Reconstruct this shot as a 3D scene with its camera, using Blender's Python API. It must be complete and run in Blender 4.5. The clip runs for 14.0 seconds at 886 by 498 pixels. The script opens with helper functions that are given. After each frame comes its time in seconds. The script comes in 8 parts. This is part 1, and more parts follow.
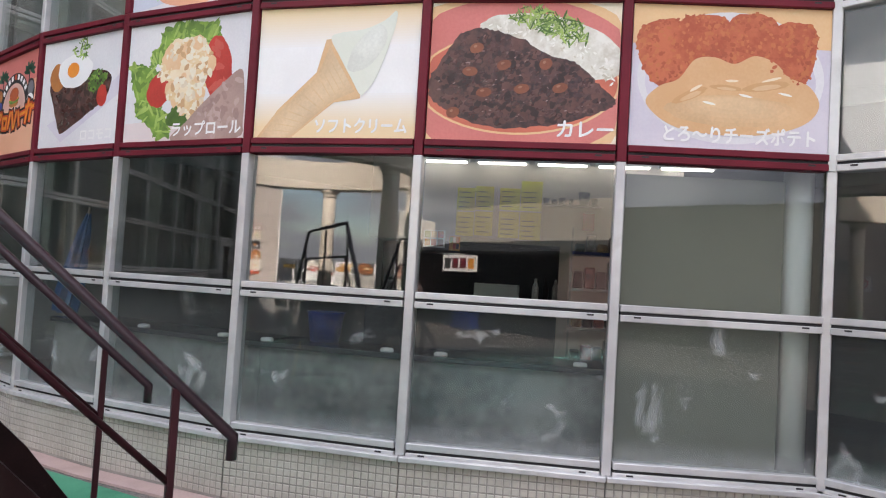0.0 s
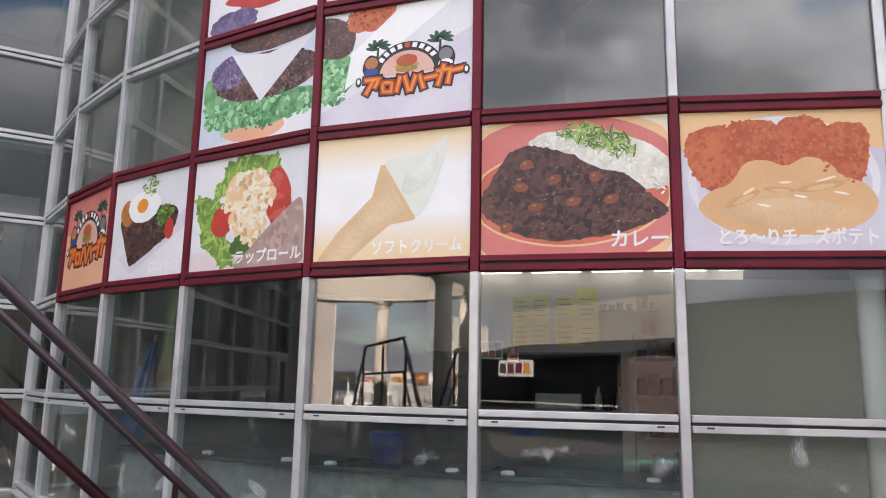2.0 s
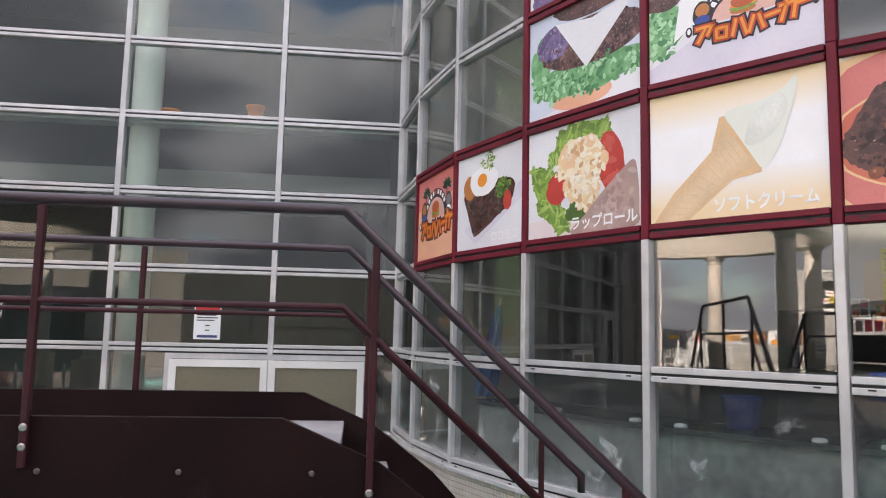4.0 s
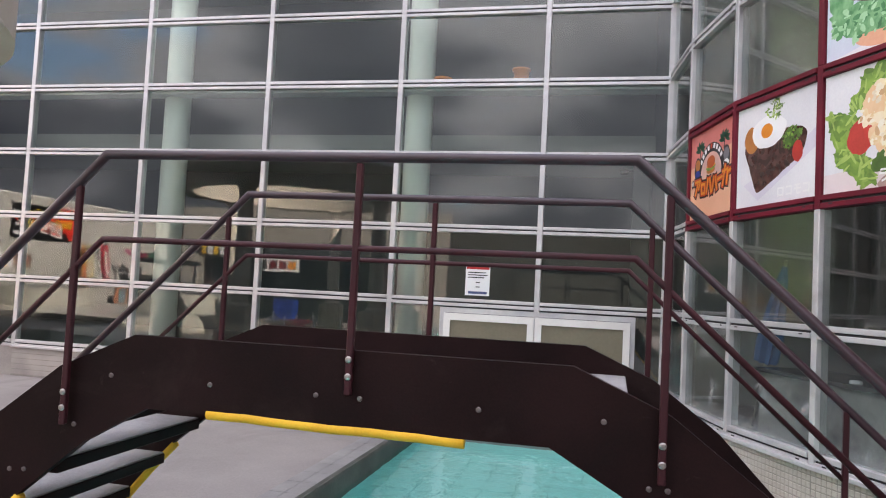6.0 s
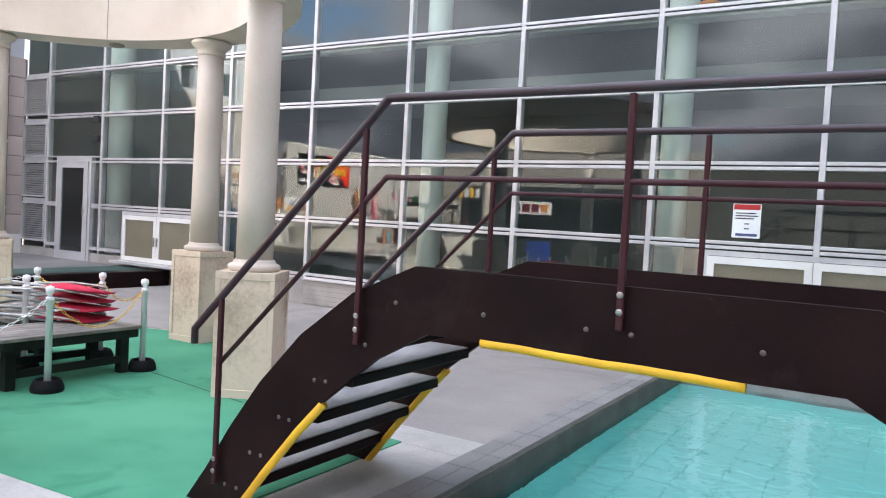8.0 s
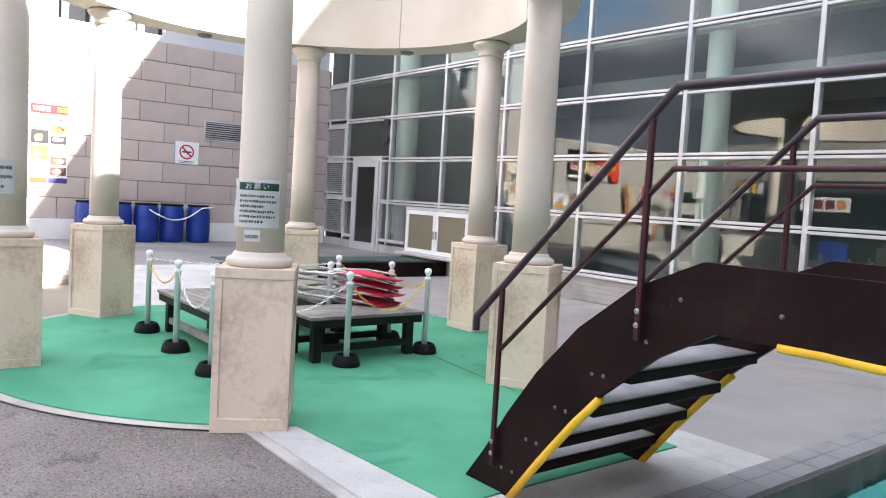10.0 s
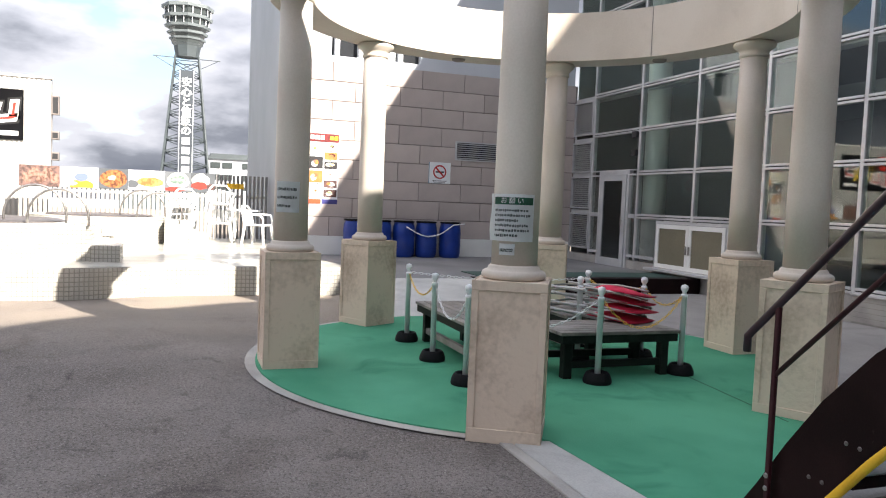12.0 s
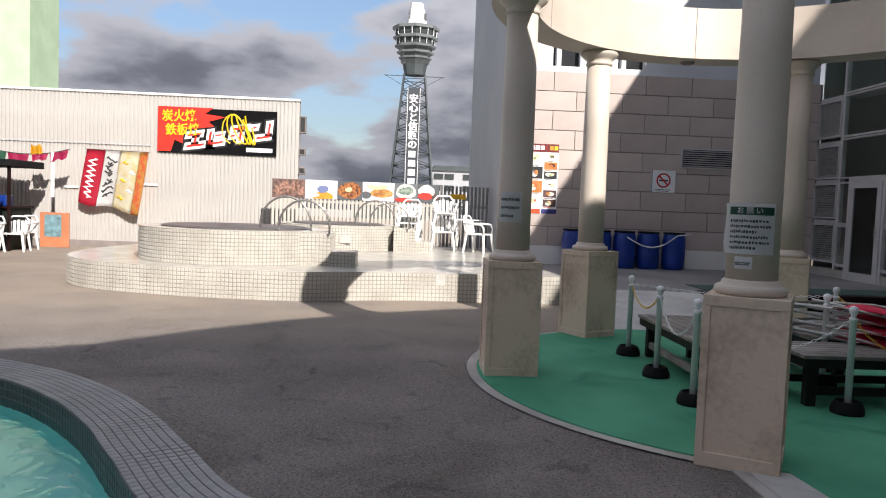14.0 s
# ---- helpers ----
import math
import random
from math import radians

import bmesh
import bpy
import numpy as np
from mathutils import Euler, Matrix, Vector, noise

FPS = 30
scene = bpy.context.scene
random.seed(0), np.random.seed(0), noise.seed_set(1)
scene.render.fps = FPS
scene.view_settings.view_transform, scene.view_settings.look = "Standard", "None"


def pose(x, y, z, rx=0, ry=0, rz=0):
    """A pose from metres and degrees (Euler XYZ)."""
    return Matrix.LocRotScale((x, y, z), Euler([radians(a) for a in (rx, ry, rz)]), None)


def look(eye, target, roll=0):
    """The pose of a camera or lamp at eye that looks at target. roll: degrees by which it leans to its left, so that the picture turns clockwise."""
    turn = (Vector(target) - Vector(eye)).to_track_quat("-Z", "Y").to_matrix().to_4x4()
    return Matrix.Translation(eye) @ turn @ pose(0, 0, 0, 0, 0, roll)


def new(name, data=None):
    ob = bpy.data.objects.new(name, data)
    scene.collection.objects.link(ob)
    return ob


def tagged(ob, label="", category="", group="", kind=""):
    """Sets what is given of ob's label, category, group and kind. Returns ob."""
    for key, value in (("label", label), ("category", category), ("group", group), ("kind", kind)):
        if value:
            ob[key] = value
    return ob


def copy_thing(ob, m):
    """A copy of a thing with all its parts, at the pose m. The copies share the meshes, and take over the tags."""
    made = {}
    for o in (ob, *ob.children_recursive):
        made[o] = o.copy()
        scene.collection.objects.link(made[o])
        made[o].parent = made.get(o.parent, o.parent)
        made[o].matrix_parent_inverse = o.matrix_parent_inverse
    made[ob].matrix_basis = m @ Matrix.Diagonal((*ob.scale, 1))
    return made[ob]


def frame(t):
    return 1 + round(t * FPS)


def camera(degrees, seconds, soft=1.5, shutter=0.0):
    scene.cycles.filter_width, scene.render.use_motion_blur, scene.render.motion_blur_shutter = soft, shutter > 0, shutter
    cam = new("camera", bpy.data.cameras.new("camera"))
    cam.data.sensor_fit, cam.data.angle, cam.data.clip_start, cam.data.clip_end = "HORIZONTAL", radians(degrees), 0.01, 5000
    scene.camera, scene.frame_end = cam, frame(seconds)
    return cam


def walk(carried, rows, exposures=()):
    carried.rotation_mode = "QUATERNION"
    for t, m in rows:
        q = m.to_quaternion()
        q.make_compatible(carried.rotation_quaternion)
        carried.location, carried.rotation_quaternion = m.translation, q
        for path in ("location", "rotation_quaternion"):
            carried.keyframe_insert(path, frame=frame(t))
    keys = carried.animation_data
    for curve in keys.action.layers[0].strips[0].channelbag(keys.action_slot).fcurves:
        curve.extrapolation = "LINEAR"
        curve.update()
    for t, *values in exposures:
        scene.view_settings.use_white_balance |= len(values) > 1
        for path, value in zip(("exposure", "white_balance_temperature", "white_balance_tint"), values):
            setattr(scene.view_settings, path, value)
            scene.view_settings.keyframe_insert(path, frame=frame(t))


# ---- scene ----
from mathutils import geometry

cam = camera(61.48, 14.0, soft=1.1)
PATH = [
    (0, (0.054, 0.510, 1.469), (1.1932, 2.1514, 1.5570), 3.45),
    (0.5, (0.044, 0.507, 1.488), (1.1971, 2.1320, 1.6590), 3.01),
    (1, (0.035, 0.503, 1.508), (1.1813, 2.1220, 1.7594), 2.55),
    (1.5, (0.027, 0.502, 1.524), (1.1542, 2.1214, 1.8524), 1.71),
    (2, (-0.006, 0.510, 1.538), (0.9948, 2.2044, 1.8971), 1.12),
    (2.5, (-0.044, 0.525, 1.552), (0.8151, 2.2970, 1.9007), 2.03),
    (3, (-0.084, 0.538, 1.566), (0.6184, 2.3814, 1.8936), 2.08),
    (3.5, (-0.118, 0.525, 1.573), (0.3371, 2.4533, 1.8487), 1.52),
    (6, (-0.267, 0.489, 1.526), (-0.7157, 2.4355, 1.6316), 2.92),
    (6.5, (-0.277, 0.480, 1.522), (-0.8999, 2.3785, 1.5968), 2.99),
    (7, (-0.293, 0.472, 1.515), (-1.0813, 2.3094, 1.5357), 3.30),
    (7.5, (-0.317, 0.477, 1.503), (-1.2320, 2.2552, 1.4656), 3.42),
    (8, (-0.336, 0.476, 1.491), (-1.3880, 2.1749, 1.4100), 3.13),
    (8.5, (-0.351, 0.469, 1.482), (-1.5498, 2.0665, 1.3748), 2.98),
    (11, (-0.416, 0.416, 1.458), (-2.1635, 1.3801, 1.3269), 3.10),
    (11.5, (-0.438, 0.409, 1.449), (-2.2547, 1.2353, 1.3219), 2.62),
    (12, (-0.460, 0.402, 1.449), (-2.3420, 1.0671, 1.3298), 2.31),
    (12.5, (-0.479, 0.410, 1.445), (-2.4122, 0.9069, 1.3217), 1.80),
    (13, (-0.475, 0.394, 1.447), (-2.4420, 0.7358, 1.3262), 1.74),
    (13.5, (-0.469, 0.381, 1.447), (-2.4564, 0.5671, 1.3199), 1.65),
    (14, (-0.466, 0.358, 1.451), (-2.4600, 0.4588, 1.3345), 2.21),
]
EXPOSURES = [(0, 2.52, 6680, 17), (1.5, 2.54, 6700, 18), (3.5, 2.53, 6880, 20), (6, 2.68, 6850, 20), (7, 2.78, 6520, 17), (8.5, 3.03, 6320, 15), (11, 2.78, 6400, 13), (11.5, 2.25, 6400, 12), (12, 1.88, 6410, 12), (13, 1.26, 6420, 14), (14, 0.87, 6300, 14)]
walk(cam, [(t, look(eye, target, roll)) for t, eye, target, roll in PATH], EXPOSURES)

# ---- light: cloudy sky, low clear sun from behind the glass buildings ----
SUN = Vector((1.39, 0.62, 1.0)).normalized()
CLOUD_SHIFT = (1.7, 0.6, 0.2)
SUN_ELEVATION = math.asin(SUN.z)
SUN_AZIMUTH = math.atan2(SUN.x, SUN.y)

world = bpy.data.worlds.new("sky")
scene.world = world
world.use_nodes = True
wt = world.node_tree
wt.nodes.clear()
w_out = wt.nodes.new("ShaderNodeOutputWorld")
w_bg = wt.nodes.new("ShaderNodeBackground")
w_sky = wt.nodes.new("ShaderNodeTexSky")
w_sky.sky_type, w_sky.sun_disc = "NISHITA", False
w_sky.sun_elevation, w_sky.sun_rotation = SUN_ELEVATION, SUN_AZIMUTH
w_co = wt.nodes.new("ShaderNodeTexCoord")
w_sep = wt.nodes.new("ShaderNodeSeparateXYZ")
wt.links.new(w_co.outputs["Generated"], w_sep.inputs["Vector"])
# clouds lie in a flat layer: the view's slope sets how far off they are
w_low = wt.nodes.new("ShaderNodeMath")
w_low.operation = "ADD"
w_low.inputs[1].default_value = 0.34
wt.links.new(w_sep.outputs["Z"], w_low.inputs[0])
w_far = wt.nodes.new("ShaderNodeMath")
w_far.operation = "MAXIMUM"
w_far.inputs[1].default_value = 0.1
wt.links.new(w_low.outputs[0], w_far.inputs[0])
w_div = [wt.nodes.new("ShaderNodeMath") for _ in range(2)]
w_flat = wt.nodes.new("ShaderNodeCombineXYZ")
for n, axis in zip(w_div, "XY"):
    n.operation = "DIVIDE"
    wt.links.new(w_sep.outputs[axis], n.inputs[0])
    wt.links.new(w_far.outputs[0], n.inputs[1])
    wt.links.new(n.outputs[0], w_flat.inputs[axis])
wt.links.new(w_sep.outputs["Z"], w_flat.inputs["Z"])
w_map = wt.nodes.new("ShaderNodeMapping")
w_map.inputs["Scale"].default_value = (1.0, 1.0, 3.0)
w_map.inputs["Location"].default_value = CLOUD_SHIFT
w_n1 = wt.nodes.new("ShaderNodeTexNoise")
w_n1.inputs["Scale"].default_value, w_n1.inputs["Detail"].default_value, w_n1.inputs["Roughness"].default_value = 1.55, 10.0, 0.5
w_cover = wt.nodes.new("ShaderNodeMapRange")
w_cover.inputs["From Min"].default_value, w_cover.inputs["From Max"].default_value = 0.375, 0.425
w_cloud = wt.nodes.new("ShaderNodeValToRGB")
for i, (p, c) in enumerate(((0.38, (4.5, 4.55, 4.75, 1)), (0.44, (4.2, 4.25, 4.5, 1)), (0.49, (3.0, 3.1, 3.4, 1)), (0.54, (1.65, 1.75, 2.0, 1)), (0.66, (1.0, 1.1, 1.35, 1)))):
    e = w_cloud.color_ramp.elements[i] if i < 2 else w_cloud.color_ramp.elements.new(p)
    e.position, e.color = p, c
w_mix = wt.nodes.new("ShaderNodeMixRGB")
wt.links.new(w_flat.outputs["Vector"], w_map.inputs["Vector"])
wt.links.new(w_map.outputs["Vector"], w_n1.inputs["Vector"])
wt.links.new(w_n1.outputs["Fac"], w_cover.inputs["Value"])
wt.links.new(w_n1.outputs["Fac"], w_cloud.inputs["Fac"])
wt.links.new(w_cover.outputs["Result"], w_mix.inputs["Fac"])
wt.links.new(w_sky.outputs["Color"], w_mix.inputs["Color1"])
wt.links.new(w_cloud.outputs["Color"], w_mix.inputs["Color2"])
w_high = wt.nodes.new("ShaderNodeMapRange")
w_high.inputs["From Min"].default_value, w_high.inputs["From Max"].default_value = 0.1, 0.9
w_high.inputs["To Min"].default_value, w_high.inputs["To Max"].default_value = 0.9, 2.4
w_thin = wt.nodes.new("ShaderNodeVectorMath")
w_thin.operation = "SCALE"
wt.links.new(w_sep.outputs["Z"], w_high.inputs["Value"])
wt.links.new(w_mix.outputs["Color"], w_thin.inputs[0])
wt.links.new(w_high.outputs["Result"], w_thin.inputs["Scale"])
wt.links.new(w_thin.outputs["Vector"], w_bg.inputs["Color"])
w_bg.inputs["Strength"].default_value = 0.062
wt.links.new(w_bg.outputs["Background"], w_out.inputs["Surface"])

sun_data = bpy.data.lights.new("sun", "SUN")
sun_data.energy, sun_data.angle, sun_data.color = 4.2, radians(0.5), (1.0, 0.93, 0.82)
sun_lamp = new("sun", sun_data)
sun_lamp.matrix_world = look(SUN * 60, (0, 0, 0))


# ---- materials ----
def paint(name, c1, c2=None, rough=0.6, metal=0.0, scale=3.0, fine=60.0, bump=0.05, spots=None, coat=0.0, mix=(0.35, 0.65), rand=0.0, spec=0.5):
    """A surface of two tones: broad stains (scale) and grain (fine), with a fine relief. rand: tone change from piece to piece."""
    m = bpy.data.materials.new(name)
    m.use_nodes = True
    nt = m.node_tree
    b = nt.nodes["Principled BSDF"]
    b.inputs["Roughness"].default_value, b.inputs["Metallic"].default_value = rough, metal
    b.inputs["Coat Weight"].default_value, b.inputs["Specular IOR Level"].default_value = coat, spec
    co = nt.nodes.new("ShaderNodeTexCoord")
    n1 = nt.nodes.new("ShaderNodeTexNoise")
    n1.inputs["Scale"].default_value, n1.inputs["Detail"].default_value = scale, 6.0
    n2 = nt.nodes.new("ShaderNodeTexNoise")
    n2.inputs["Scale"].default_value, n2.inputs["Detail"].default_value = fine, 3.0
    for n in (n1, n2):
        nt.links.new(co.outputs["Object"], n.inputs["Vector"])
    add = nt.nodes.new("ShaderNodeMath")
    add.operation = "MULTIPLY_ADD"
    nt.links.new(n2.outputs["Fac"], add.inputs[0])
    add.inputs[1].default_value = 0.35
    nt.links.new(n1.outputs["Fac"], add.inputs[2])
    ramp = nt.nodes.new("ShaderNodeValToRGB")
    ramp.color_ramp.elements[0].position, ramp.color_ramp.elements[1].position = mix[0] + 0.17, mix[1] + 0.17
    c2 = c2 or tuple(v * 0.82 for v in c1)
    ramp.color_ramp.elements[0].color, ramp.color_ramp.elements[1].color = (*c2, 1), (*c1, 1)
    nt.links.new(add.outputs[0], ramp.inputs["Fac"])
    col = ramp.outputs["Color"]
    if spots:
        vo = nt.nodes.new("ShaderNodeTexVoronoi")
        vo.inputs["Scale"].default_value = spots[0]
        nt.links.new(co.outputs["Object"], vo.inputs["Vector"])
        sr = nt.nodes.new("ShaderNodeSeparateColor")
        nt.links.new(vo.outputs["Color"], sr.inputs["Color"])
        r2 = nt.nodes.new("ShaderNodeValToRGB")
        r2.color_ramp.elements[0].position, r2.color_ramp.elements[1].position = spots[2], min(1.0, spots[2] + 0.12)
        nt.links.new(sr.outputs[0], r2.inputs["Fac"])
        mx = nt.nodes.new("ShaderNodeMixRGB")
        nt.links.new(r2.outputs["Color"], mx.inputs["Fac"])
        nt.links.new(col, mx.inputs["Color1"])
        mx.inputs["Color2"].default_value = (*spots[1], 1)
        col = mx.outputs["Color"]
    if rand:
        oi = nt.nodes.new("ShaderNodeObjectInfo")
        hv = nt.nodes.new("ShaderNodeHueSaturation")
        mr = nt.nodes.new("ShaderNodeMapRange")
        mr.inputs["To Min"].default_value, mr.inputs["To Max"].default_value = 1 - rand, 1 + rand
        nt.links.new(oi.outputs["Random"], mr.inputs["Value"])
        nt.links.new(mr.outputs["Result"], hv.inputs["Value"])
        nt.links.new(col, hv.inputs["Color"])
        col = hv.outputs["Color"]
    nt.links.new(col, b.inputs["Base Color"])
    if bump:
        bp = nt.nodes.new("ShaderNodeBump")
        bp.inputs["Strength"].default_value, bp.inputs["Distance"].default_value = bump, 0.01
        nt.links.new(n2.outputs["Fac"], bp.inputs["Height"])
        nt.links.new(bp.outputs["Normal"], b.inputs["Normal"])
    return m


def pane_glass(name, tint, ior, rough=0.0, wobble=0.0, veil=0.0, veil_color=(0.3, 0.33, 0.32), veil_size=2.2, veil_span=(0.42, 0.7), frost=None):
    """Glass: clear through, mirroring by its index; veil: a thin film, dust or painted haze."""
    m = bpy.data.materials.new(name)
    m.use_nodes = True
    nt = m.node_tree
    nt.nodes.clear()
    out = nt.nodes.new("ShaderNodeOutputMaterial")
    tr = nt.nodes.new("ShaderNodeBsdfTransparent")
    tr.inputs["Color"].default_value = (*tint, 1)
    gl = nt.nodes.new("ShaderNodeBsdfGlossy")
    gl.inputs["Roughness"].default_value = rough
    lw = nt.nodes.new("ShaderNodeLayerWeight")
    lw.inputs["Blend"].default_value = 0.5
    p5 = nt.nodes.new("ShaderNodeMath")
    p5.operation = "POWER"
    nt.links.new(lw.outputs["Facing"], p5.inputs[0])
    p5.inputs[1].default_value = 5.0
    f0 = ((ior - 1) / (ior + 1)) ** 2
    fr = nt.nodes.new("ShaderNodeMath")
    fr.operation = "MULTIPLY_ADD"
    nt.links.new(p5.outputs[0], fr.inputs[0])
    fr.inputs[1].default_value, fr.inputs[2].default_value = 0.8 - f0, f0
    mx = nt.nodes.new("ShaderNodeMixShader")
    body = tr.outputs[0]
    co = nt.nodes.new("ShaderNodeTexCoord")
    if veil:
        df = nt.nodes.new("ShaderNodeBsdfDiffuse")
        df.inputs["Color"].default_value = (*veil_color, 1)
        nz = nt.nodes.new("ShaderNodeTexNoise")
        nz.inputs["Scale"].default_value, nz.inputs["Detail"].default_value = veil_size, 7.0
        nt.links.new(co.outputs["Object"], nz.inputs["Vector"])
        rp = nt.nodes.new("ShaderNodeMapRange")
        rp.inputs["From Min"].default_value, rp.inputs["From Max"].default_value = veil_span
        rp.inputs["To Min"].default_value, rp.inputs["To Max"].default_value = veil * (0.06 if frost else 0.12), veil
        nt.links.new(nz.outputs["Fac"], rp.inputs["Value"])
        film = rp.outputs["Result"]
        if frost:
            # wiped smears: ragged patches; and a rim of dried splashes along the lower edge
            nz.inputs["Roughness"].default_value, nz.inputs["Distortion"].default_value = 0.66, 0.5
            sz = nt.nodes.new("ShaderNodeSeparateXYZ")
            nt.links.new(co.outputs["Object"], sz.inputs["Vector"])
            edge = nt.nodes.new("ShaderNodeMapRange")
            edge.interpolation_type = "SMOOTHSTEP"
            edge.inputs["From Min"].default_value, edge.inputs["From Max"].default_value = frost[1], frost[0]
            edge.inputs["To Max"].default_value = frost[2]
            nt.links.new(sz.outputs["Z"], edge.inputs["Value"])
            speck = nt.nodes.new("ShaderNodeTexNoise")
            speck.inputs["Scale"].default_value, speck.inputs["Detail"].default_value = 22.0, 5.0
            nt.links.new(co.outputs["Object"], speck.inputs["Vector"])
            em = nt.nodes.new("ShaderNodeMath")
            em.operation = "MULTIPLY"
            nt.links.new(edge.outputs["Result"], em.inputs[0])
            nt.links.new(speck.outputs["Fac"], em.inputs[1])
            both = nt.nodes.new("ShaderNodeMath")
            both.operation = "MAXIMUM"
            nt.links.new(film, both.inputs[0])
            nt.links.new(em.outputs[0], both.inputs[1])
            film = both.outputs[0]
        vm = nt.nodes.new("ShaderNodeMixShader")
        nt.links.new(film, vm.inputs["Fac"])
        nt.links.new(body, vm.inputs[1])
        nt.links.new(df.outputs[0], vm.inputs[2])
        body = vm.outputs[0]
    if wobble:
        nz2 = nt.nodes.new("ShaderNodeTexNoise")
        nz2.inputs["Scale"].default_value, nz2.inputs["Detail"].default_value = 1.3, 2.0
        nt.links.new(co.outputs["Object"], nz2.inputs["Vector"])
        bp = nt.nodes.new("ShaderNodeBump")
        bp.inputs["Strength"].default_value, bp.inputs["Distance"].default_value = wobble, 0.02
        nt.links.new(nz2.outputs["Fac"], bp.inputs["Height"])
        nt.links.new(bp.outputs["Normal"], gl.inputs["Normal"])
    nt.links.new(fr.outputs[0], mx.inputs["Fac"])
    nt.links.new(body, mx.inputs[1])
    nt.links.new(gl.outputs[0], mx.inputs[2])
    nt.links.new(mx.outputs[0], out.inputs["Surface"])
    return m


def glow(name, color, strength):
    m = bpy.data.materials.new(name)
    m.use_nodes = True
    b = m.node_tree.nodes["Principled BSDF"]
    b.inputs["Base Color"].default_value = (0.8, 0.8, 0.8, 1)
    b.inputs["Emission Color"].default_value, b.inputs["Emission Strength"].default_value = (*color, 1), strength
    return m


ASPHALT = paint("asphalt", (0.275, 0.243, 0.223), (0.145, 0.127, 0.116), 0.9, scale=0.8, fine=95, bump=1.6, spots=(105, (0.27, 0.24, 0.22), 0.74), spec=0.2, mix=(0.3, 0.68))
PAVING = paint("smooth_grey_paving", (0.32, 0.297, 0.283), (0.23, 0.214, 0.204), 0.75, scale=0.7, fine=70, bump=0.15, spec=0.3)
TERRACE = paint("terrace_floor", (0.2, 0.19, 0.19), (0.14, 0.135, 0.135), 0.8, scale=0.8, fine=90, bump=0.2)
CONCRETE = paint("pale_concrete", (0.5, 0.49, 0.46), (0.36, 0.35, 0.33), 0.8, scale=1.5, fine=80, bump=0.5)
KERB = paint("kerb_stone", (0.42, 0.395, 0.36), (0.29, 0.27, 0.25), 0.75, scale=2.0, fine=90, bump=0.25)
GREEN = paint("green_turf_mat", (0.1, 0.355, 0.215), (0.06, 0.26, 0.15), 0.9, spec=0.15, scale=0.9, fine=220, bump=0.6)
CREAM = paint("cream_paint", (0.62, 0.55, 0.475), (0.53, 0.462, 0.39), 0.55, scale=1.2, fine=70, bump=0.06)
STONE = paint("cast_stone", (0.68, 0.555, 0.44), (0.42, 0.325, 0.245), 0.8, scale=1.9, fine=26, bump=0.35, mix=(0.27, 0.52), spec=0.25)
BROWN = paint("dark_brown_paint", (0.016, 0.0065, 0.0065), (0.008, 0.0034, 0.0034), 0.5, scale=2.5, fine=120, bump=0.06, spec=0.1)
MAROON = paint("maroon_paint", (0.046, 0.011, 0.015), (0.03, 0.007, 0.01), 0.45, scale=5, fine=140, bump=0.04, spec=0.25)
RAIL = paint("rail_paint", (0.034, 0.016, 0.022), (0.022, 0.01, 0.014), 0.32, scale=5, fine=140, bump=0.03)
SIGN_RED = paint("maroon_frame", (0.16, 0.011, 0.024), (0.115, 0.008, 0.018), 0.5, scale=3, fine=120, bump=0.03, spec=0.25)
YELLOW = paint("yellow_edge_foam", (0.82, 0.47, 0.02), (0.7, 0.38, 0.015), 0.6, scale=6, fine=120, bump=0.1)
ALU = paint("aluminium", (0.64, 0.635, 0.635), (0.48, 0.48, 0.49), 0.36, metal=0.35, scale=1.3, fine=7, bump=0.0)
GASKET = paint("black_gasket", (0.02, 0.02, 0.022), None, 0.6)
STEEL = paint("steel", (0.42, 0.4, 0.38), (0.26, 0.25, 0.24), 0.35, metal=0.9, scale=20, fine=90, bump=0.02)
WHITE = paint("white_paint", (0.8, 0.79, 0.76), (0.7, 0.69, 0.66), 0.5, scale=1.5, fine=60, bump=0.04)
PLASTIC = paint("white_plastic", (0.8, 0.8, 0.79), (0.7, 0.7, 0.69), 0.4, scale=3, fine=60, bump=0.02)
CORRUGATED = paint("white_sheet_metal", (0.47, 0.455, 0.43), (0.4, 0.385, 0.365), 0.45, scale=0.9, fine=40, bump=0.03)
BLOCK = paint("stone_block", (0.5, 0.43, 0.395), (0.42, 0.36, 0.33), 0.7, scale=1.4, fine=45, bump=0.15, rand=0.07)
JOINT = paint("joint_mortar", (0.25, 0.215, 0.2), (0.19, 0.17, 0.16), 0.9)
GREYPANEL = paint("grey_panel", (0.36, 0.37, 0.4), (0.3, 0.31, 0.335), 0.5, scale=0.6, fine=40, bump=0.04)
BLUEDRUM = paint("blue_plastic", (0.009, 0.043, 0.29), (0.006, 0.03, 0.21), 0.35, scale=4, fine=80, bump=0.04)
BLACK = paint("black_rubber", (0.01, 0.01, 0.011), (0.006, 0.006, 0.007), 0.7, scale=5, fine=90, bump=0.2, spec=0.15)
WOOD = paint("weathered_wood", (0.27, 0.245, 0.22), (0.15, 0.135, 0.12), 0.8, scale=4, fine=70, bump=0.4, rand=0.15)
DARKWOOD = paint("dark_green_timber", (0.014, 0.02, 0.016), (0.007, 0.01, 0.008), 0.6, scale=6, fine=90, bump=0.2, spec=0.15)
REDCLOTH = paint("red_canvas", (0.6, 0.014, 0.06), (0.42, 0.01, 0.04), 0.8, scale=6, fine=160, bump=0.3)
